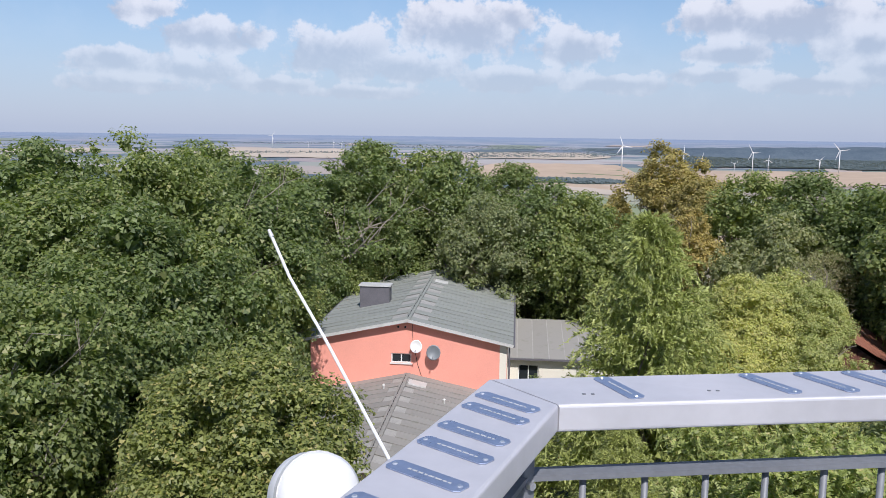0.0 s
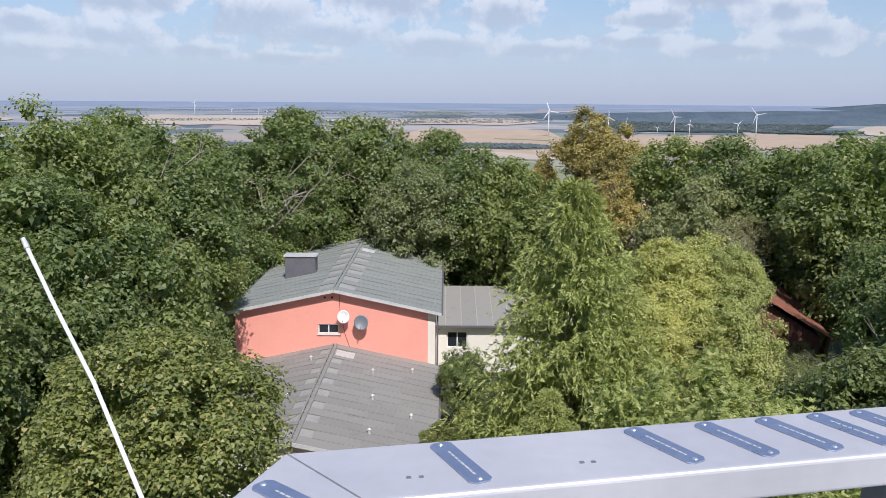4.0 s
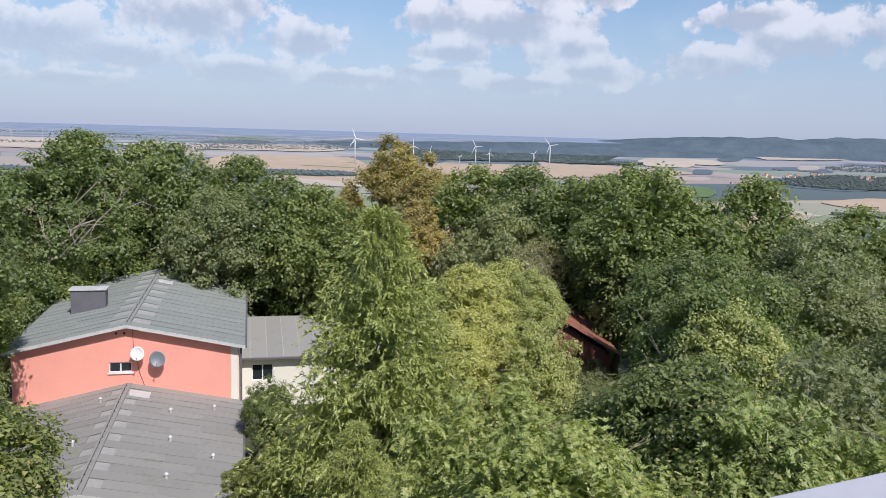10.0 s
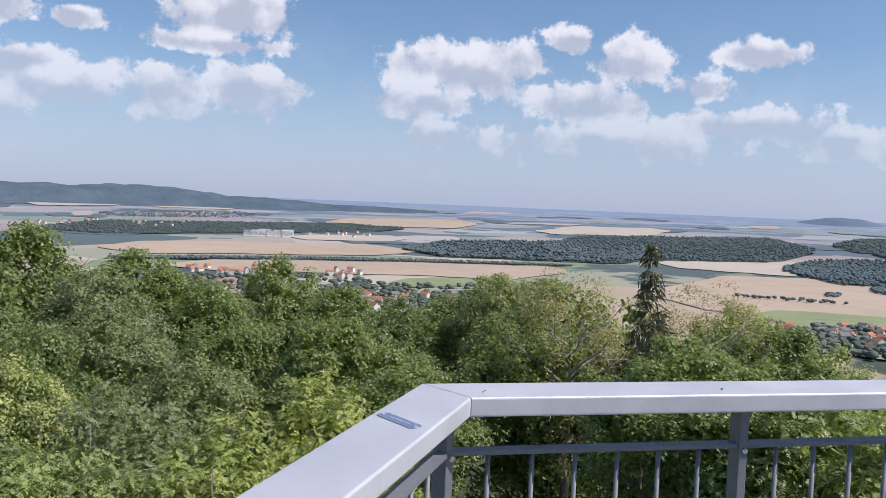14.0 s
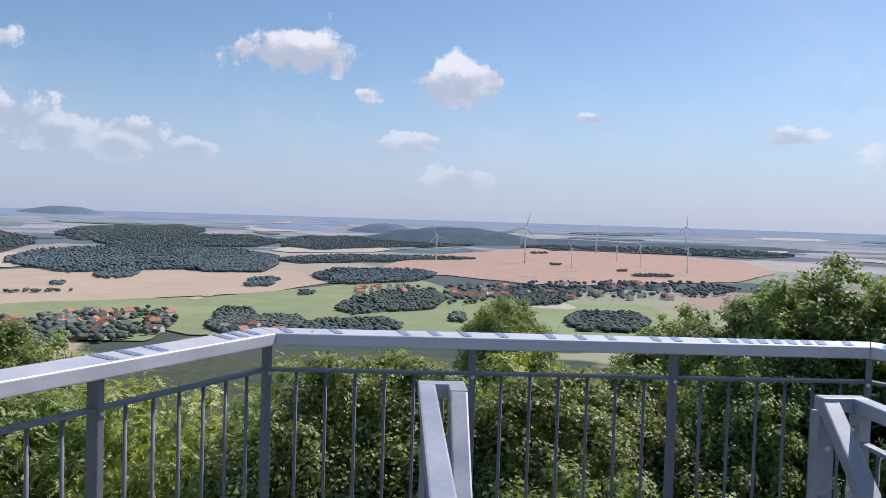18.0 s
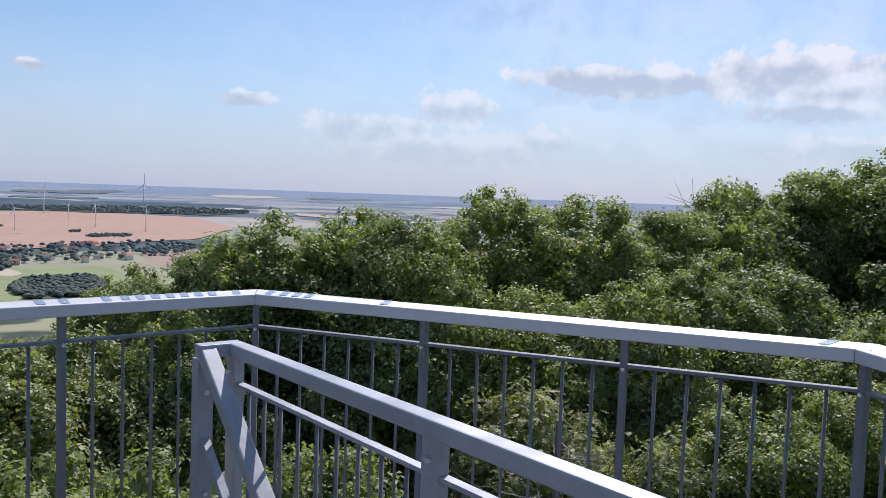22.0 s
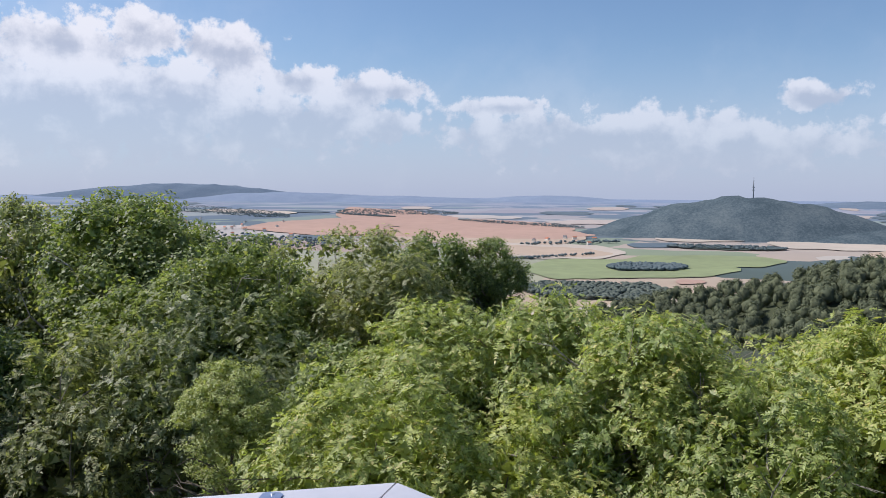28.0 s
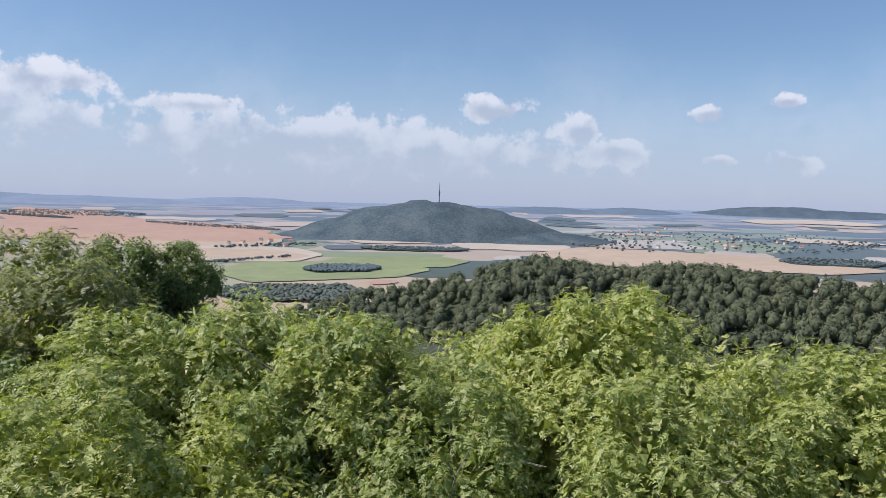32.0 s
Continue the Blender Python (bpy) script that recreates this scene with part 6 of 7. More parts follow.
field("meadow", -114.16, -134.64, -5.79, -5.53, -9.03, -8.13)
field("pale", -106.06, -114.12, -2.44, -2.23, -2.83, -2.58)
field("pale", -123.28, -127.00, -5.73, -5.73, -6.01, -6.16)
field("ploughed", -240.58, -247.00, -0.95, -1.20, -1.99, -1.82)
field("ploughed", -244.35, -257.01, -1.60, -1.98, -2.56, -2.75)
field("stubble", -241.80, -257.77, -2.36, -2.39, -3.27, -3.54)
field("pale", -248.70, -260.45, -3.20, -3.47, -4.48, -4.32)
field("meadow", -253.51, -267.86, -4.41, -4.28, -5.88, -5.29)
field("meadow", -260.07, -270.60, -4.06, -3.86, -4.83, -4.53)
field("pale", -262.37, -269.00, -2.67, -2.53, -3.13, -2.92)
field("pale", -269.39, -277.55, -2.72, -2.69, -3.34, -3.31)
field("stubble", -275.25, -297.01, -2.88, -3.35, -4.24, -4.10)
field("ploughed", -263.77, -265.73, -5.56, -5.61, -5.95, -5.80)
field("pale", -288.48, -296.89, -0.70, -0.80, -0.99, -1.00)
field("pale", -290.92, -296.95, -1.86, -1.97, -2.15, -2.17)
field("ploughed", -234.26, -249.02, -2.10, -1.31, -2.76, -2.13)
field("ploughed", -236.35, -258.40, -2.39, -2.33, -2.91, -3.12)
field("stubble", -247.49, -259.60, -3.39, -3.68, -4.09, -4.30)
field("pale", -231.90, -237.95, -1.13, -1.29, -1.35, -1.52)
field("stubble", -3.61, -15.43, -2.06, -2.02, -3.22, -3.90)
field("stubble", -15.81, -29.91, -2.39, -2.14, -3.06, -3.10)
field("pale", 14.95, 3.77, -1.22, -1.17, -1.74, -1.83)
field("green", -10.18, -14.52, -2.42, -2.38, -2.85, -2.98)
field("pale", 26.19, 20.47, -1.26, -1.25, -1.53, -1.53)
field("pale", 1.45, -13.17, -1.34, -1.30, -1.65, -1.76)
field("stubble", -3.92, -10.59, -2.37, -2.33, -3.13, -3.63)
field("stubble", -18.11, -32.82, -2.46, -2.01, -3.00, -2.48)
field("pale", 14.11, 7.44, -1.23, -1.20, -1.56, -1.51)
field("pale", -8.09, -15.05, -3.48, -3.45, -3.94, -4.14)
field("pale", -33.45, -38.74, -1.41, -1.51, -1.70, -1.85)
far_wood(-45.28, -76.21, -4.47, -4.08, -4.63, -4.22, 11, 170, 2)
far_wood(-64.64, -82.14, -2.93, -2.15, -3.92, -3.80, 15, 420, 3)
far_wood(-41.42, -64.59, -2.20, -1.77, -3.12, -2.35, 12, 240, 4)
far_wood(-57.84, -74.94, -6.21, -5.52, -7.76, -7.34, 10, 240, 5)
far_wood(-48.80, -62.47, -5.69, -5.32, -6.78, -6.86, 10, 140, 6)
far_wood(-26.95, -33.51, -1.85, -1.77, -2.06, -1.95, 14, 70, 7)
far_wood(-44.61, -54.50, -1.48, -1.26, -1.94, -1.73, 14, 160, 8)
far_wood(-74.16, -91.54, -2.09, -1.46, -3.74, -3.06, 15, 420, 9)
far_wood(-89.84, -101.77, -2.91, -2.21, -4.15, -3.41, 15, 300, 10)
far_wood(-92.60, -101.70, -1.37, -1.00, -2.25, -1.86, 15, 180, 11)
far_wood(-95.19, -97.52, -4.24, -4.06, -4.64, -4.52, 13, 30, 12)
far_wood(-92.28, -93.15, -4.87, -4.81, -5.10, -5.03, 11, 8, 13)
far_wood(-87.05, -93.89, -5.49, -5.41, -5.52, -5.52, 8, 22, 14)
far_wood(-89.02, -99.92, -7.57, -6.17, -9.06, -8.43, 9, 110, 15)
far_wood(-90.57, -106.53, -2.83, -2.59, -4.38, -3.82, 15, 420, 16)
far_wood(-94.81, -106.49, -1.74, -1.62, -2.64, -2.43, 15, 260, 17)
far_wood(-106.49, -118.56, -1.62, -1.43, -2.43, -2.12, 15, 260, 18)
far_wood(-108.88, -117.28, -3.82, -3.71, -4.93, -4.41, 13, 110, 19)
far_wood(-108.46, -119.99, -2.88, -2.77, -3.23, -2.99, 13, 90, 20)
far_wood(-102.44, -105.17, -6.51, -6.72, -7.67, -7.91, 12, 32, 21)
far_wood(-94.90, -97.25, -4.24, -4.19, -4.71, -4.62, 13, 24, 22)
far_wood(-104.50, -106.62, -4.58, -4.48, -4.97, -4.87, 12, 18, 23)
far_wood(-107.81, -108.95, -5.42, -5.36, -5.73, -5.62, 11, 9, 24)
far_wood(-110.48, -117.69, -5.99, -4.98, -7.13, -6.22, 12, 90, 25)
far_wood(-105.19, -108.26, -7.10, -7.12, -8.03, -7.84, 11, 30, 26)
far_wood(-118.47, -119.33, -6.75, -6.68, -7.15, -7.07, 13, 8, 27)
far_wood(-121.78, -126.47, -5.21, -4.98, -6.10, -5.83, 13, 80, 28)
far_wood(-88.04, -99.50, -7.13, -6.60, -9.04, -8.34, 9, 110, 29)
far_wood(-112.31, -126.44, -5.15, -4.46, -6.44, -5.66, 9, 120, 30)
far_wood(-106.72, -123.18, -1.88, -1.18, -2.72, -1.73, 15, 320, 31)
far_wood(-100.64, -106.39, -2.77, -2.94, -4.22, -4.17, 15, 300, 32)
far_wood(-110.18, -117.11, -4.01, -3.75, -5.01, -4.51, 14, 130, 33)
far_wood(-106.39, -115.97, -3.08, -2.81, -3.52, -3.19, 14, 110, 34)
far_wood(-121.70, -137.67, -4.44, -3.79, -5.76, -4.75, 10, 200, 35)
far_wood(-126.42, -131.92, -6.29, -6.14, -7.62, -7.46, 14, 90, 36)
far_wood(-101.87, -108.12, -7.15, -7.13, -8.40, -8.40, 12, 80, 37)
far_wood(-108.12, -114.92, -7.45, -7.19, -8.40, -8.28, 12, 70, 38)
far_wood(-118.30, -119.44, -6.99, -6.99, -7.30, -7.29, 13, 6, 39)
far_wood(-104.26, -106.24, -4.88, -4.82, -5.20, -5.11, 12, 20, 40)
far_wood(-113.42, -117.89, -5.27, -5.08, -6.81, -6.42, 11, 90, 41)
far_wood(-125.17, -125.95, -3.04, -3.02, -3.16, -3.14, 14, 5, 42)
far_wood(-123.78, -124.95, -2.30, -2.27, -2.41, -2.38, 14, 8, 43)
far_wood(-130.66, -133.40, -3.52, -3.47, -3.71, -3.63, 12, 20, 44)
far_wood(-129.68, -130.34, -3.31, -3.29, -3.39, -3.37, 13, 4, 45)
far_wood(-123.19, -140.81, -1.73, -1.59, -2.11, -2.05, 15, 260, 46)
far_wood(-259.32, -264.42, -4.68, -4.62, -5.15, -5.01, 14, 100, 47)
far_wood(-253.52, -263.59, -6.03, -5.99, -7.01, -7.16, 12, 150, 48)
far_wood(-252.24, -258.55, -4.53, -4.00, -4.60, -4.07, 8, 30, 49)
far_wood(-253.33, -260.06, -3.39, -3.13, -3.54, -3.24, 10, 40, 50)
far_wood(-240.58, -244.67, -1.33, -1.60, -1.47, -1.70, 14, 60, 51)
far_wood(-263.15, -270.58, -3.27, -3.28, -3.51, -3.51, 12, 60, 52)
far_wood(-277.15, -296.69, -1.93, -1.67, -3.33, -2.77, 10, 260, 53)
far_wood(-290.97, -297.00, -3.16, -3.10, -3.60, -3.52, 12, 60, 54)
far_wood(-226.49, -237.42, -0.59, -1.34, -1.01, -1.86, 15, 220, 55)
far_wood(-240.68, -249.02, -1.08, -1.20, -1.45, -1.51, 14, 120, 56)
far_wood(-249.02, -257.62, -1.74, -2.15, -1.90, -2.35, 12, 60, 57)
far_wood(-226.46, -240.68, -2.45, -3.20, -3.76, -3.96, 10, 220, 58)
far_wood(14.60, 3.77, -1.44, -1.37, -1.59, -1.52, 13, 50, 59)
far_wood(5.30, -13.90, -0.81, -0.95, -1.04, -1.22, 14, 150, 60)
far_wood(-17.56, -29.81, -0.93, -0.81, -2.12, -1.90, 15, 420, 61)
far_wood(-6.35, -14.36, -2.99, -3.06, -3.34, -3.40, 12, 60, 62)
far_wood(-22.98, -32.34, -0.98, -0.55, -2.03, -1.73, 15, 260, 63)
far_wood(-7.71, -14.27, -2.99, -3.09, -3.22, -3.32, 12, 50, 64)
far_wood(-32.67, -41.29, -0.37, -0.01, -1.22, -1.11, 15, 320, 65)
far_wood(14.07, 3.30, -0.79, -0.77, -0.93, -0.88, 14, 80, 66)
far_wood(0.84, -14.22, -1.45, -1.15, -1.78, -1.57, 14, 150, 67)
village(-49.95, -54.65, -5.15, -4.98, -5.62, -5.45, 12, 68)
village(-58.58, -61.88, -5.24, -5.08, -5.70, -5.54, 10, 69)
village(-59.82, -66.33, -6.81, -6.44, -7.89, -7.50, 18, 70)
village(-67.08, -70.93, -6.58, -6.31, -7.22, -6.94, 7, 71)
village(-41.05, -45.20, -2.25, -2.11, -2.52, -2.39, 12, 72)
village(-46.74, -50.23, -2.18, -2.05, -2.49, -2.37, 12, 73)
village(-57.69, -62.33, -2.62, -2.42, -2.93, -2.73, 10, 74)
village(-88.04, -93.05, -7.09, -6.98, -7.74, -7.64, 14, 75)
village(-92.66, -99.70, -6.99, -6.75, -8.34, -8.10, 26, 76)
village(-111.94, -115.57, -5.14, -4.90, -5.59, -5.35, 10, 77)
village(-118.73, -122.41, -4.90, -4.62, -5.85, -5.54, 14, 78)
village(-117.88, -122.48, -4.77, -4.70, -5.62, -5.55, 20, 79)
village(-124.03, -133.42, -4.36, -4.09, -5.52, -5.26, 30, 80)
village(-111.97, -115.08, -5.08, -5.07, -5.53, -5.52, 8, 81)
village(-102.50, -106.59, -7.66, -7.78, -8.22, -8.36, 7, 82)
village(-280.17, -286.04, -1.54, -1.36, -3.00, -2.78, 26, 83)
village(-286.41, -292.23, -1.72, -1.52, -3.14, -2.88, 16, 84)
village(-254.05, -258.53, -2.97, -2.92, -3.54, -3.50, 6, 85)
village(-229.28, -237.77, -1.68, -1.63, -3.81, -3.88, 34, 86)
tower_blocks(-55.34, -2.85)
turbine(-13.92, -2.35, -0.76, 99)
turbine(-19.07, -2.35, -1.50, 16)
turbine(-21.11, -2.40, -1.82, 53)
turbine(-22.21, -2.37, -1.07, 90)
turbine(-23.16, -2.28, -1.52, 7)
turbine(-26.15, -2.29, -1.48, 44)
turbine(-27.27, -2.22, -0.86, 81)
turbine(-17.91, -2.26, -1.15, 118)
turbine(9.77, -1.07, -0.36, 35)
turbine(7.40, -1.17, -0.79, 72)
turbine(5.69, -1.15, -0.77, 109)
turbine(5.15, -1.23, -0.84, 26)
turbine(4.16, -1.14, -0.76, 63)
turbine(-117.29, -3.05, -1.33, 100)
turbine(-123.41, -3.04, -0.63, 17)
turbine(-123.12, -2.00, -0.76, 54)
turbine(-126.62, -3.28, -1.95, 91)
turbine(-128.24, -2.22, -0.81, 8)
turbine(-129.62, -2.69, -1.67, 45)
turbine(-131.20, -3.03, -1.59, 82)
turbine(-134.09, -1.97, -0.25, 119)
turbine(-134.25, -3.25, -1.69, 36)
turbine(-144.99, -1.29, -0.62, 73)
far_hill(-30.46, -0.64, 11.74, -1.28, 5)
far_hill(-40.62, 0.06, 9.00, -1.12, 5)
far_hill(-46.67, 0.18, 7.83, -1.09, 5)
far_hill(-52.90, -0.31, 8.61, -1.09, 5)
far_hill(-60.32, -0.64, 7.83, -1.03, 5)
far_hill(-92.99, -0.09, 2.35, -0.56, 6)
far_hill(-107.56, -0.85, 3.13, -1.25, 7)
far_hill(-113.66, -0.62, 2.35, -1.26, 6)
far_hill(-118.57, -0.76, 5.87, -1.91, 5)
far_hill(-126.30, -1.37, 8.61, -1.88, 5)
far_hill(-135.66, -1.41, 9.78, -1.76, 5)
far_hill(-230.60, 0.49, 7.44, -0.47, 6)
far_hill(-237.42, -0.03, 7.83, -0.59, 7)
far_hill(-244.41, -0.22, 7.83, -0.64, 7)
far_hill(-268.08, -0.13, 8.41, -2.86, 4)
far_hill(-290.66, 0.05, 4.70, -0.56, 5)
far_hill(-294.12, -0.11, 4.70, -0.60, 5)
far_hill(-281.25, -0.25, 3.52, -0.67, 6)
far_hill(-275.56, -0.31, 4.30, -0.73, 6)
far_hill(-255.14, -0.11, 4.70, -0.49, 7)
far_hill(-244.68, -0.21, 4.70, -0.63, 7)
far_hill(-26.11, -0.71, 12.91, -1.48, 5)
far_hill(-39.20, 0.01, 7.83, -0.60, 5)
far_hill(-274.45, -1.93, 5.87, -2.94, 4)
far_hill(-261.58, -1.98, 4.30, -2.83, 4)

# a telecom mast on the far wooded hill
r_ = drawn(4000.0)
p = bearing(-268.45) * r_
p.z = EYE + r_ * math.tan(radians(-0.25))
mast = tagged(empty("radio_mast", Matrix.Translation(p)), "slender grey radio mast on a wooded hill", "mast")
h_ = r_ * math.tan(radians(1.5))
for name, a, b, r0, r1 in (("shaft", -20, 0.62 * h_, 2.2, 1.7), ("upper_shaft", 0.62 * h_, 0.86 * h_, 1.3, 1.0), ("spike", 0.86 * h_, h_, 0.7, 0.4)):
    bm = bmesh.new()
    tube(bm, (0, 0, a), (0, 0, b), r0, r1, 12)
    part(name, bm, M_DISHG, mast)
for z in (0.4, 0.52):
    bm = bmesh.new()
    tube(bm, (0, 0, z * h_), (0, 0, z * h_ + 3), 3.4, 3.4, 12)
    part("platform", bm, M_DISHG, mast)

# the church with a green copper spire in the nearest village
p, s = land(-68.26, -7.5, 0.0, 0.985)
church = tagged(empty("village_church", Matrix.LocRotScale(p, Euler((0, 0, 0.4)), (s, s, s))), "white village church tower with a green copper cap", "church")
bm = bmesh.new()
box(bm, -2.6, 2.6, -2.6, 2.6, -2, 11)
part("tower", bm, M_FRAMEW, church)
bm = bmesh.new()
box(bm, 2.61, 14, -4, 4, -2, 6)
part("nave", bm, M_HOUSEWALL, church)
bm = bmesh.new()
tube(bm, (0, 0, 11.01), (0, 0, 13), 3.0, 1.4, 8)
tube(bm, (0, 0, 13), (0, 0, 15), 1.5, 1.3, 8)
tube(bm, (0, 0, 15), (0, 0, 18), 1.7, 0.1, 8)
part("spire", bm, M_COPPER, church)

# ---- the wooded ridge beyond the near trees ----
RIDGE_AZ = ((-258.0, -7.6), (-265.1, -5.9), (-269.4, -5.0), (-272.5, -4.1), (-275.6, -3.35), (-279.5, -3.95), (-285.0, -3.65), (-291.7, -4.1), (-297.0, -4.3), (-306.0, -4.6), (-318.0, -6.0))


def ridge_crest(az):
    for (a, e), (b, f) in zip(RIDGE_AZ[:-1], RIDGE_AZ[1:]):
        if b <= az <= a:
            return e + (f - e) * (a - az) / (a - b)
    return -9.0


def ridge_point(az, v):
    """v: 0 at the crest, 1 at the foot towards the tower, below 0 behind the crest."""
    r = 640 - 250 * v if v > 0 else 640 - 300 * v
    crest = EYE + 640 * math.tan(radians(ridge_crest(az))) - 13
    low = -108.0
    k = smooth(1 - abs(v)) if v < 0 else smooth(1 - v * 0.92)
    p = bearing(az) * r
    p.z = low + (crest - low) * k + 2.5 * noise.noise(p * 0.02)
    return p


verts, faces = [], []
for i in range(61):
    for j in range(15):
        verts.append(ridge_point(-258 - i, -1 + 2.0 * j / 14))
for i in range(60):
    for j in range(14):
        a = i * 15 + j
        faces.append((a, a + 15, a + 16, a + 1))
tagged(raw("wooded_ridge", verts, faces, M_FLOOR, None, True), "long wooded ridge beyond the near trees", "hill", kind="structure")
# its trees: rounded crowns of coarse leaf clumps, firs among them
rng = np.random.default_rng(900)
V, Fc, at_ = [], [], 0
for k in range(3000):
    p = ridge_point(-258.5 - 59 * rng.random(), rng.uniform(-0.1, 0.95))
    h = rng.uniform(8.0, 14.0)
    fir = rng.random() < 0.10 + 0.2 * noise.noise(p * 0.012)
    wide = h * (0.2 if fir else rng.uniform(0.34, 0.50))
    n = 76
    d = unit(rng, n)
    d[:, 2] = np.abs(d[:, 2]) * 1.15 - 0.15
    if fir:
        z = rng.random(n)
        c = np.stack([d[:, 0] * wide * (1.05 - z) * 1.2, d[:, 1] * wide * (1.05 - z) * 1.2, h * (0.25 + 0.8 * z)], 1)
    else:
        c = d * (wide, wide, h * 0.45) * rng.uniform(0.75, 1.05, (n, 1)) + (0, 0, h * 0.55)
    L = np.full(n, 1.2 if not fir else 0.95) * rng.uniform(0.7, 1.3, n)
    way = np.cross(d, unit(rng, n)) + (0, 0, -0.2)
    way /= np.linalg.norm(way, axis=1)[:, None] + 1e-9
    v, f = leaf_tris(rng, c + tuple(p), way, d, L, L * 0.55)
    V.append(v)
    Fc.append(f + at_)
    at_ += len(v)
    vs, fs = FORMS[k % 8]
    V.append(vs * (wide * 0.8, wide * 0.8, h * 0.4) + (p.x, p.y, p.z + h * 0.5))
    Fc.append(fs + at_)
    at_ += len(vs)
tagged(raw("ridge_wood", np.concatenate(V), np.concatenate(Fc), LEAF["ridge"]), "dense mixed forest covering the ridge", "wood", kind="stuff")

# ---- a dead spruce with bare whorls just under the rail ----
dead = tagged(empty("dead_spruce", pose(2.17, -9.07, 14.67)), "dead bare spruce top with dry grey branches", "tree")
bm = bmesh.new()
tube(bm, (0, 0, -9), (0, 0, 0), 0.11, 0.045, 8)
part("trunk", bm, M_BARK, dead)
rng = np.random.default_rng(77)
for k in range(34):
    z = -0.15 - 0.11 * k
    a = rng.uniform(0, 6.2832)
    d = Vector((math.cos(a), math.sin(a), rng.uniform(-0.25, 0.3)))
    ln = rng.uniform(0.5, 1.3)
    bm = bmesh.new()
    p0, r0 = Vector((0, 0, z)), 0.014
    for q in range(4):
        p1 = p0 + d * (ln / 4)
        tube(bm, p0, p1, r0, r0 * 0.7, 5)
        for _ in range(2):
            tw = (d + Vector(rng.normal(size=3)) * 0.5).normalized()
            tube(bm, p1, p1 + tw * 0.22, r0 * 0.45, r0 * 0.25, 4)
        p0, r0 = p1, r0 * 0.7
        d = (d + Vector((0, 0, 0.12))).normalized()
    part("branch", bm, M_BARKPALE, dead)

# ---- name plates screwed to the cap, each turned towards the place that it names ----
plate_bm = bmesh.new()
c_, l_, w_ = 0.007, 0.0665, 0.0165
vs = [plate_bm.verts.new((x, y, 0)) for x, y in ((-w_ + c_, -l_), (w_ - c_, -l_), (w_, -l_ + c_), (w_, l_ - c_), (w_ - c_, l_), (-w_ + c_, l_), (-w_, l_ - c_), (-w_, -l_ + c_))]
pf = plate_bm.faces.new(vs)
made = bmesh.ops.extrude_face_region(plate_bm, geom=[pf])
bmesh.ops.translate(plate_bm, vec=(0, 0, 0.0018), verts=[v for v in made["geom"] if isinstance(v, bmesh.types.BMVert)])
bmesh.ops.recalc_face_normals(plate_bm, faces=plate_bm.faces)
plate = tagged(mesh_object("name_plate", plate_bm, M_PLATE), "blue-grey metal direction plate screwed to the pale cap rail", "plate", "name plates on the cap")
for y in (-0.058, 0.058):
    bm = bmesh.new()
    tube(bm, (0, y, 0.0018), (0, y, 0.0035), 0.0042, 0.003, 8)
    part("screw", bm, M_SCREW, plate)
rng = np.random.default_rng(3)
bm = bmesh.new()
y = -0.043
while y < 0.03:
    ln = rng.uniform(0.004, 0.012)
    box(bm, -0.0016, 0.0016, y, y + ln, 0.0019, 0.0023)
    y += ln + 0.003
part("lettering", bm, M_TRIMW, plate, "illegible engraved line of writing")
used = [False]


def plates(k, *spots, lean=None):
    for f in spots:
        p = along(k, f, 0.004, TOP + 0.0006)
        tilt = math.atan((f - 0.5) * SIDE / 2.18) * 0.78
        if lean is not None:
            tilt = radians(lean)
        m = Matrix.LocRotScale(p, Euler((0, 0, radians(TURN - 60 * (k - 1)) - tilt)), None)
        if used[0]:
            copy_thing(plate, m)
        else:
            used[0] = True
            plate.matrix_world = m


plates(0, 0.97, 0.945, 0.905, 0.875, 0.835, 0.79, 0.74, 0.69)
plates(1, 0.073, lean=-14)
plates(1, 0.19, 0.235, 0.275, 0.31, 0.34, 0.37, lean=-20)
plates(1, 0.87, lean=33)
plates(2, 0.68, 0.72, 0.765, 0.9, 0.93, 0.96)
plates(3, 0.03, 0.11, 0.22, 0.27, 0.32, 0.38, 0.46, 0.51, 0.56, 0.635, 0.67, 0.735, 0.765, 0.79, 0.815, 0.84, 0.865, 0.89, 0.915, 0.96)
plates(4, 0.03, 0.06, 0.085, 0.11, 0.26, 0.95)
plates(5, 0.09, 0.15, 0.19, 0.23, 0.27, 0.31, 0.355, 0.535, 0.69, 0.74, 0.79, 0.93)

# rivets on the caps
for k, f in ((1, 0.035), (1, 0.13), (2, 0.03), (2, 0.3), (3, 0.07), (4, 0.5), (5, 0.03), (5, 0.64)):
    bm = bmesh.new()
    q = along(k, f, -0.03, TOP)
    for dx in (0.0, 0.016):
        box(bm, q.x + dx, q.x + dx + 0.006, q.y, q.y + 0.005, q.z + 0.0004, q.z + 0.0016)
    part("rivet", bm, M_STEEL, railing)

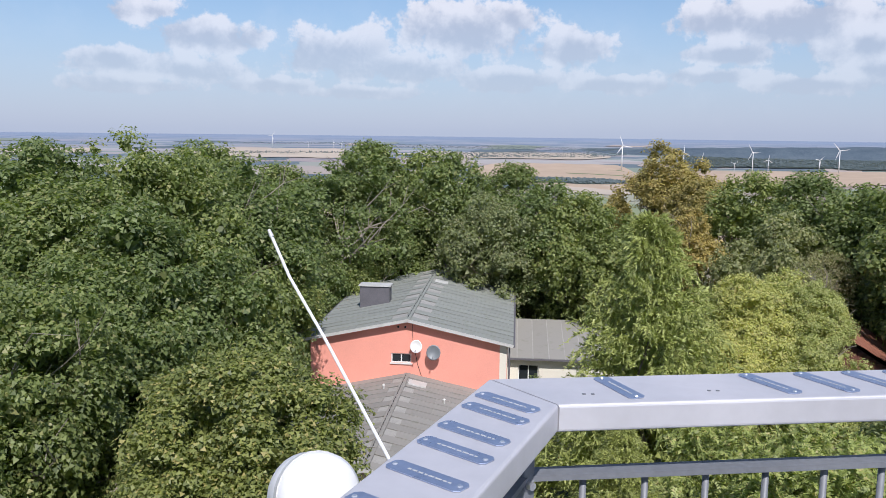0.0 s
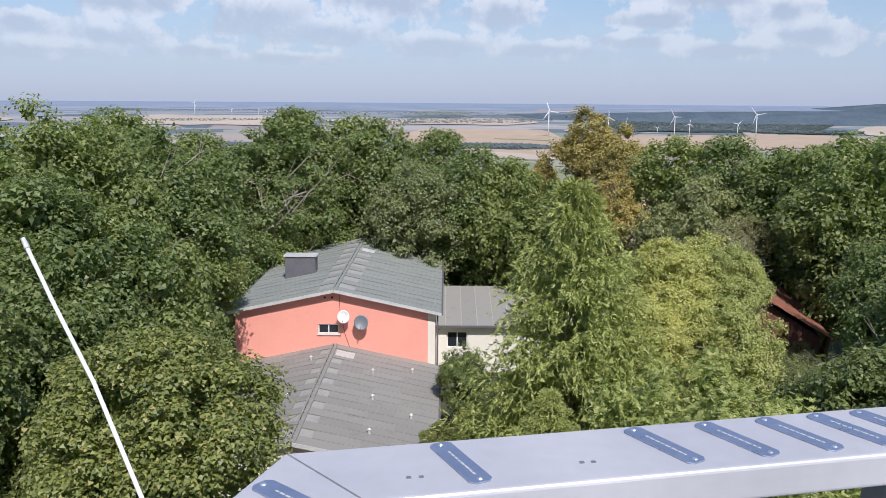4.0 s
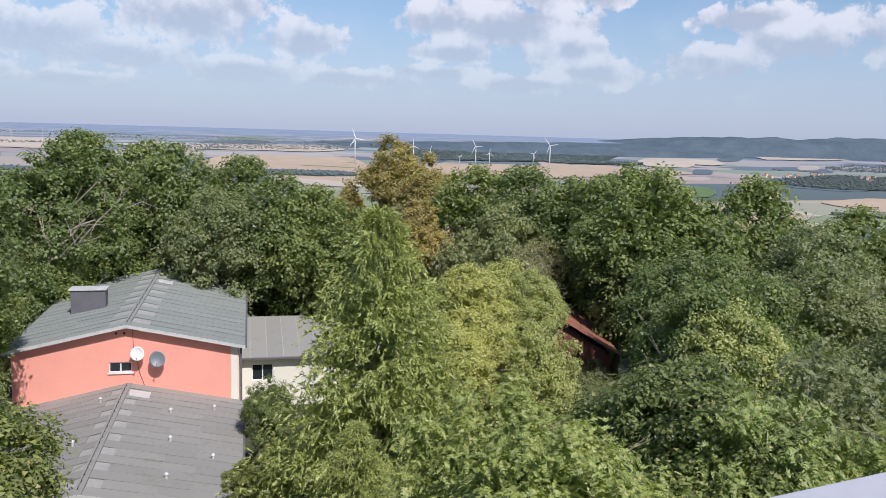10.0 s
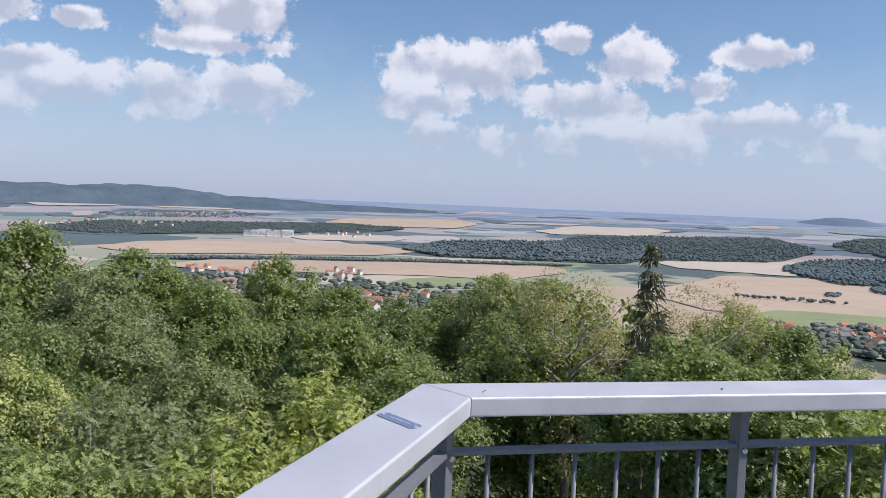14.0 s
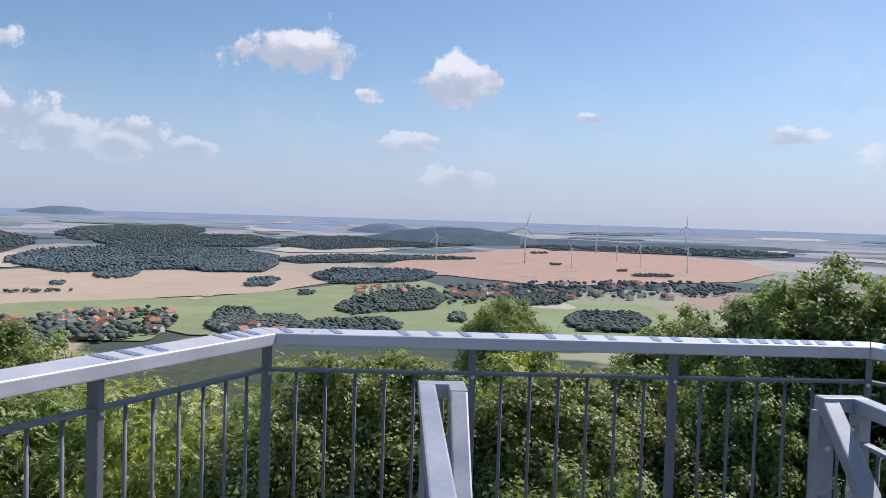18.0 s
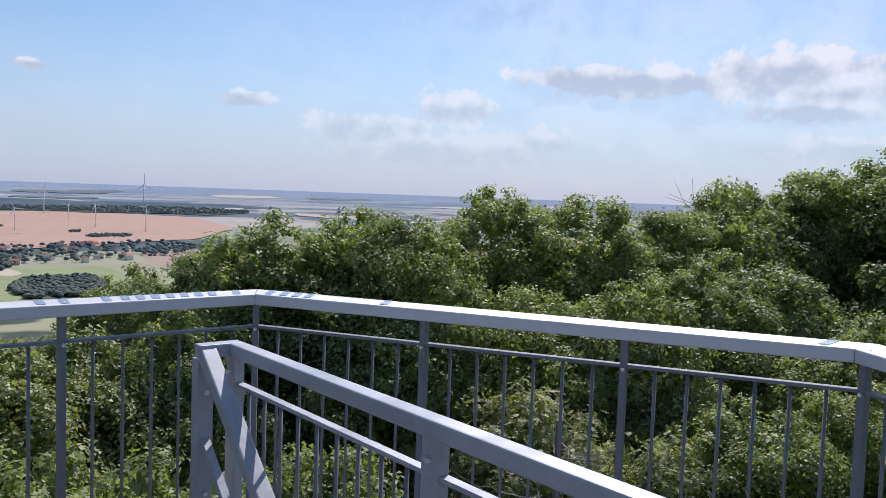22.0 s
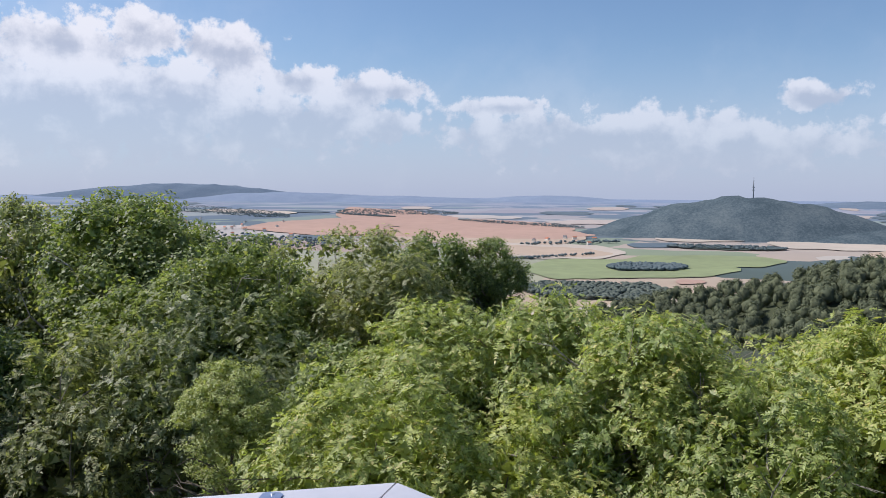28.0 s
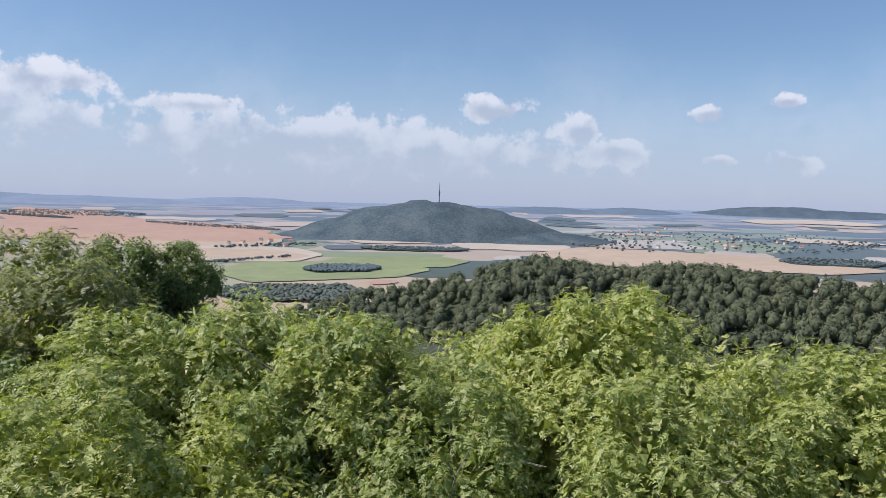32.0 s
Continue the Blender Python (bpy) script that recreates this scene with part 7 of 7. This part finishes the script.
# ---- a leaning white aerial rod and a dish outside the rail ----
aerial = tagged(empty("aerial_rod"), "thin white leaning aerial rod with a kink", "aerial")
pts_ = [Vector((-1.992, 2.605, 1.345)), Vector((-1.948, 2.58, 1.253)), Vector((-1.853, 2.476, 1.128)), Vector((-1.70, 2.25, 0.935)), Vector((-1.62, 2.12, 0.83))]
bm = bmesh.new()
for a, b in zip(pts_[:-1], pts_[1:]):
    tube(bm, a + Vector((0, 0, DECK)), b + Vector((0, 0, DECK)), 0.0038, 0.0038, 10)
part("rod", bm, M_WHITE, aerial)
bm = bmesh.new()
tube(bm, pts_[0] + Vector((0, 0, DECK)), pts_[0] + Vector((0, 0, DECK)) + (pts_[0] - pts_[1]).normalized() * 0.02, 0.0055, 0.004, 10)
part("tip", bm, M_TRIMW, aerial)
bm = bmesh.new()
q = pts_[4] + Vector((0, 0, DECK))
beam(bm, q, Vector((-1.40, 1.95, DECK + 0.83)), 0.03, 0.02)
part("clamp", bm, M_STEEL, aerial)

drum = tagged(empty("directional_antenna", Matrix.LocRotScale((-1.87, 2.43, DECK + 0.765), Euler((radians(70), 0, radians(35))), (0.66, 0.66, 0.66))), "round white directional radio antenna outside the rail", "antenna")
bm = bmesh.new()
n, prof = 28, ((0.0, 0.11), (0.07, 0.105), (0.125, 0.085), (0.15, 0.05), (0.155, 0.0), (0.155, -0.07), (0.145, -0.09), (0.0, -0.095))
rows = [[bm.verts.new((r * math.cos(6.28319 * i / n), r * math.sin(6.28319 * i / n), z)) for i in range(n)] for r, z in prof[1:-1]]
top_, low_ = bm.verts.new((0, 0, prof[0][1])), bm.verts.new((0, 0, prof[-1][1]))
for i in range(n):
    bm.faces.new((top_, rows[0][i], rows[0][(i + 1) % n]))
    bm.faces.new((low_, rows[-1][(i + 1) % n], rows[-1][i]))
    for a, b in zip(rows[:-1], rows[1:]):
        bm.faces.new((a[i], b[i], b[(i + 1) % n], a[(i + 1) % n]))
bmesh.ops.recalc_face_normals(bm, faces=bm.faces)
part("radome", bm, M_WHITE, drum, "", True)
bm = bmesh.new()
tube(bm, (0, 0, -0.095), (0, 0, -0.22), 0.03, 0.03, 12)
part("neck", bm, M_STEEL, drum)
bm = bmesh.new()
tube(bm, (0, 0, 0.012), (0, 0, -0.012), 0.1575, 0.1575, 28)
part("clamp_band", bm, M_TRIMW, drum)
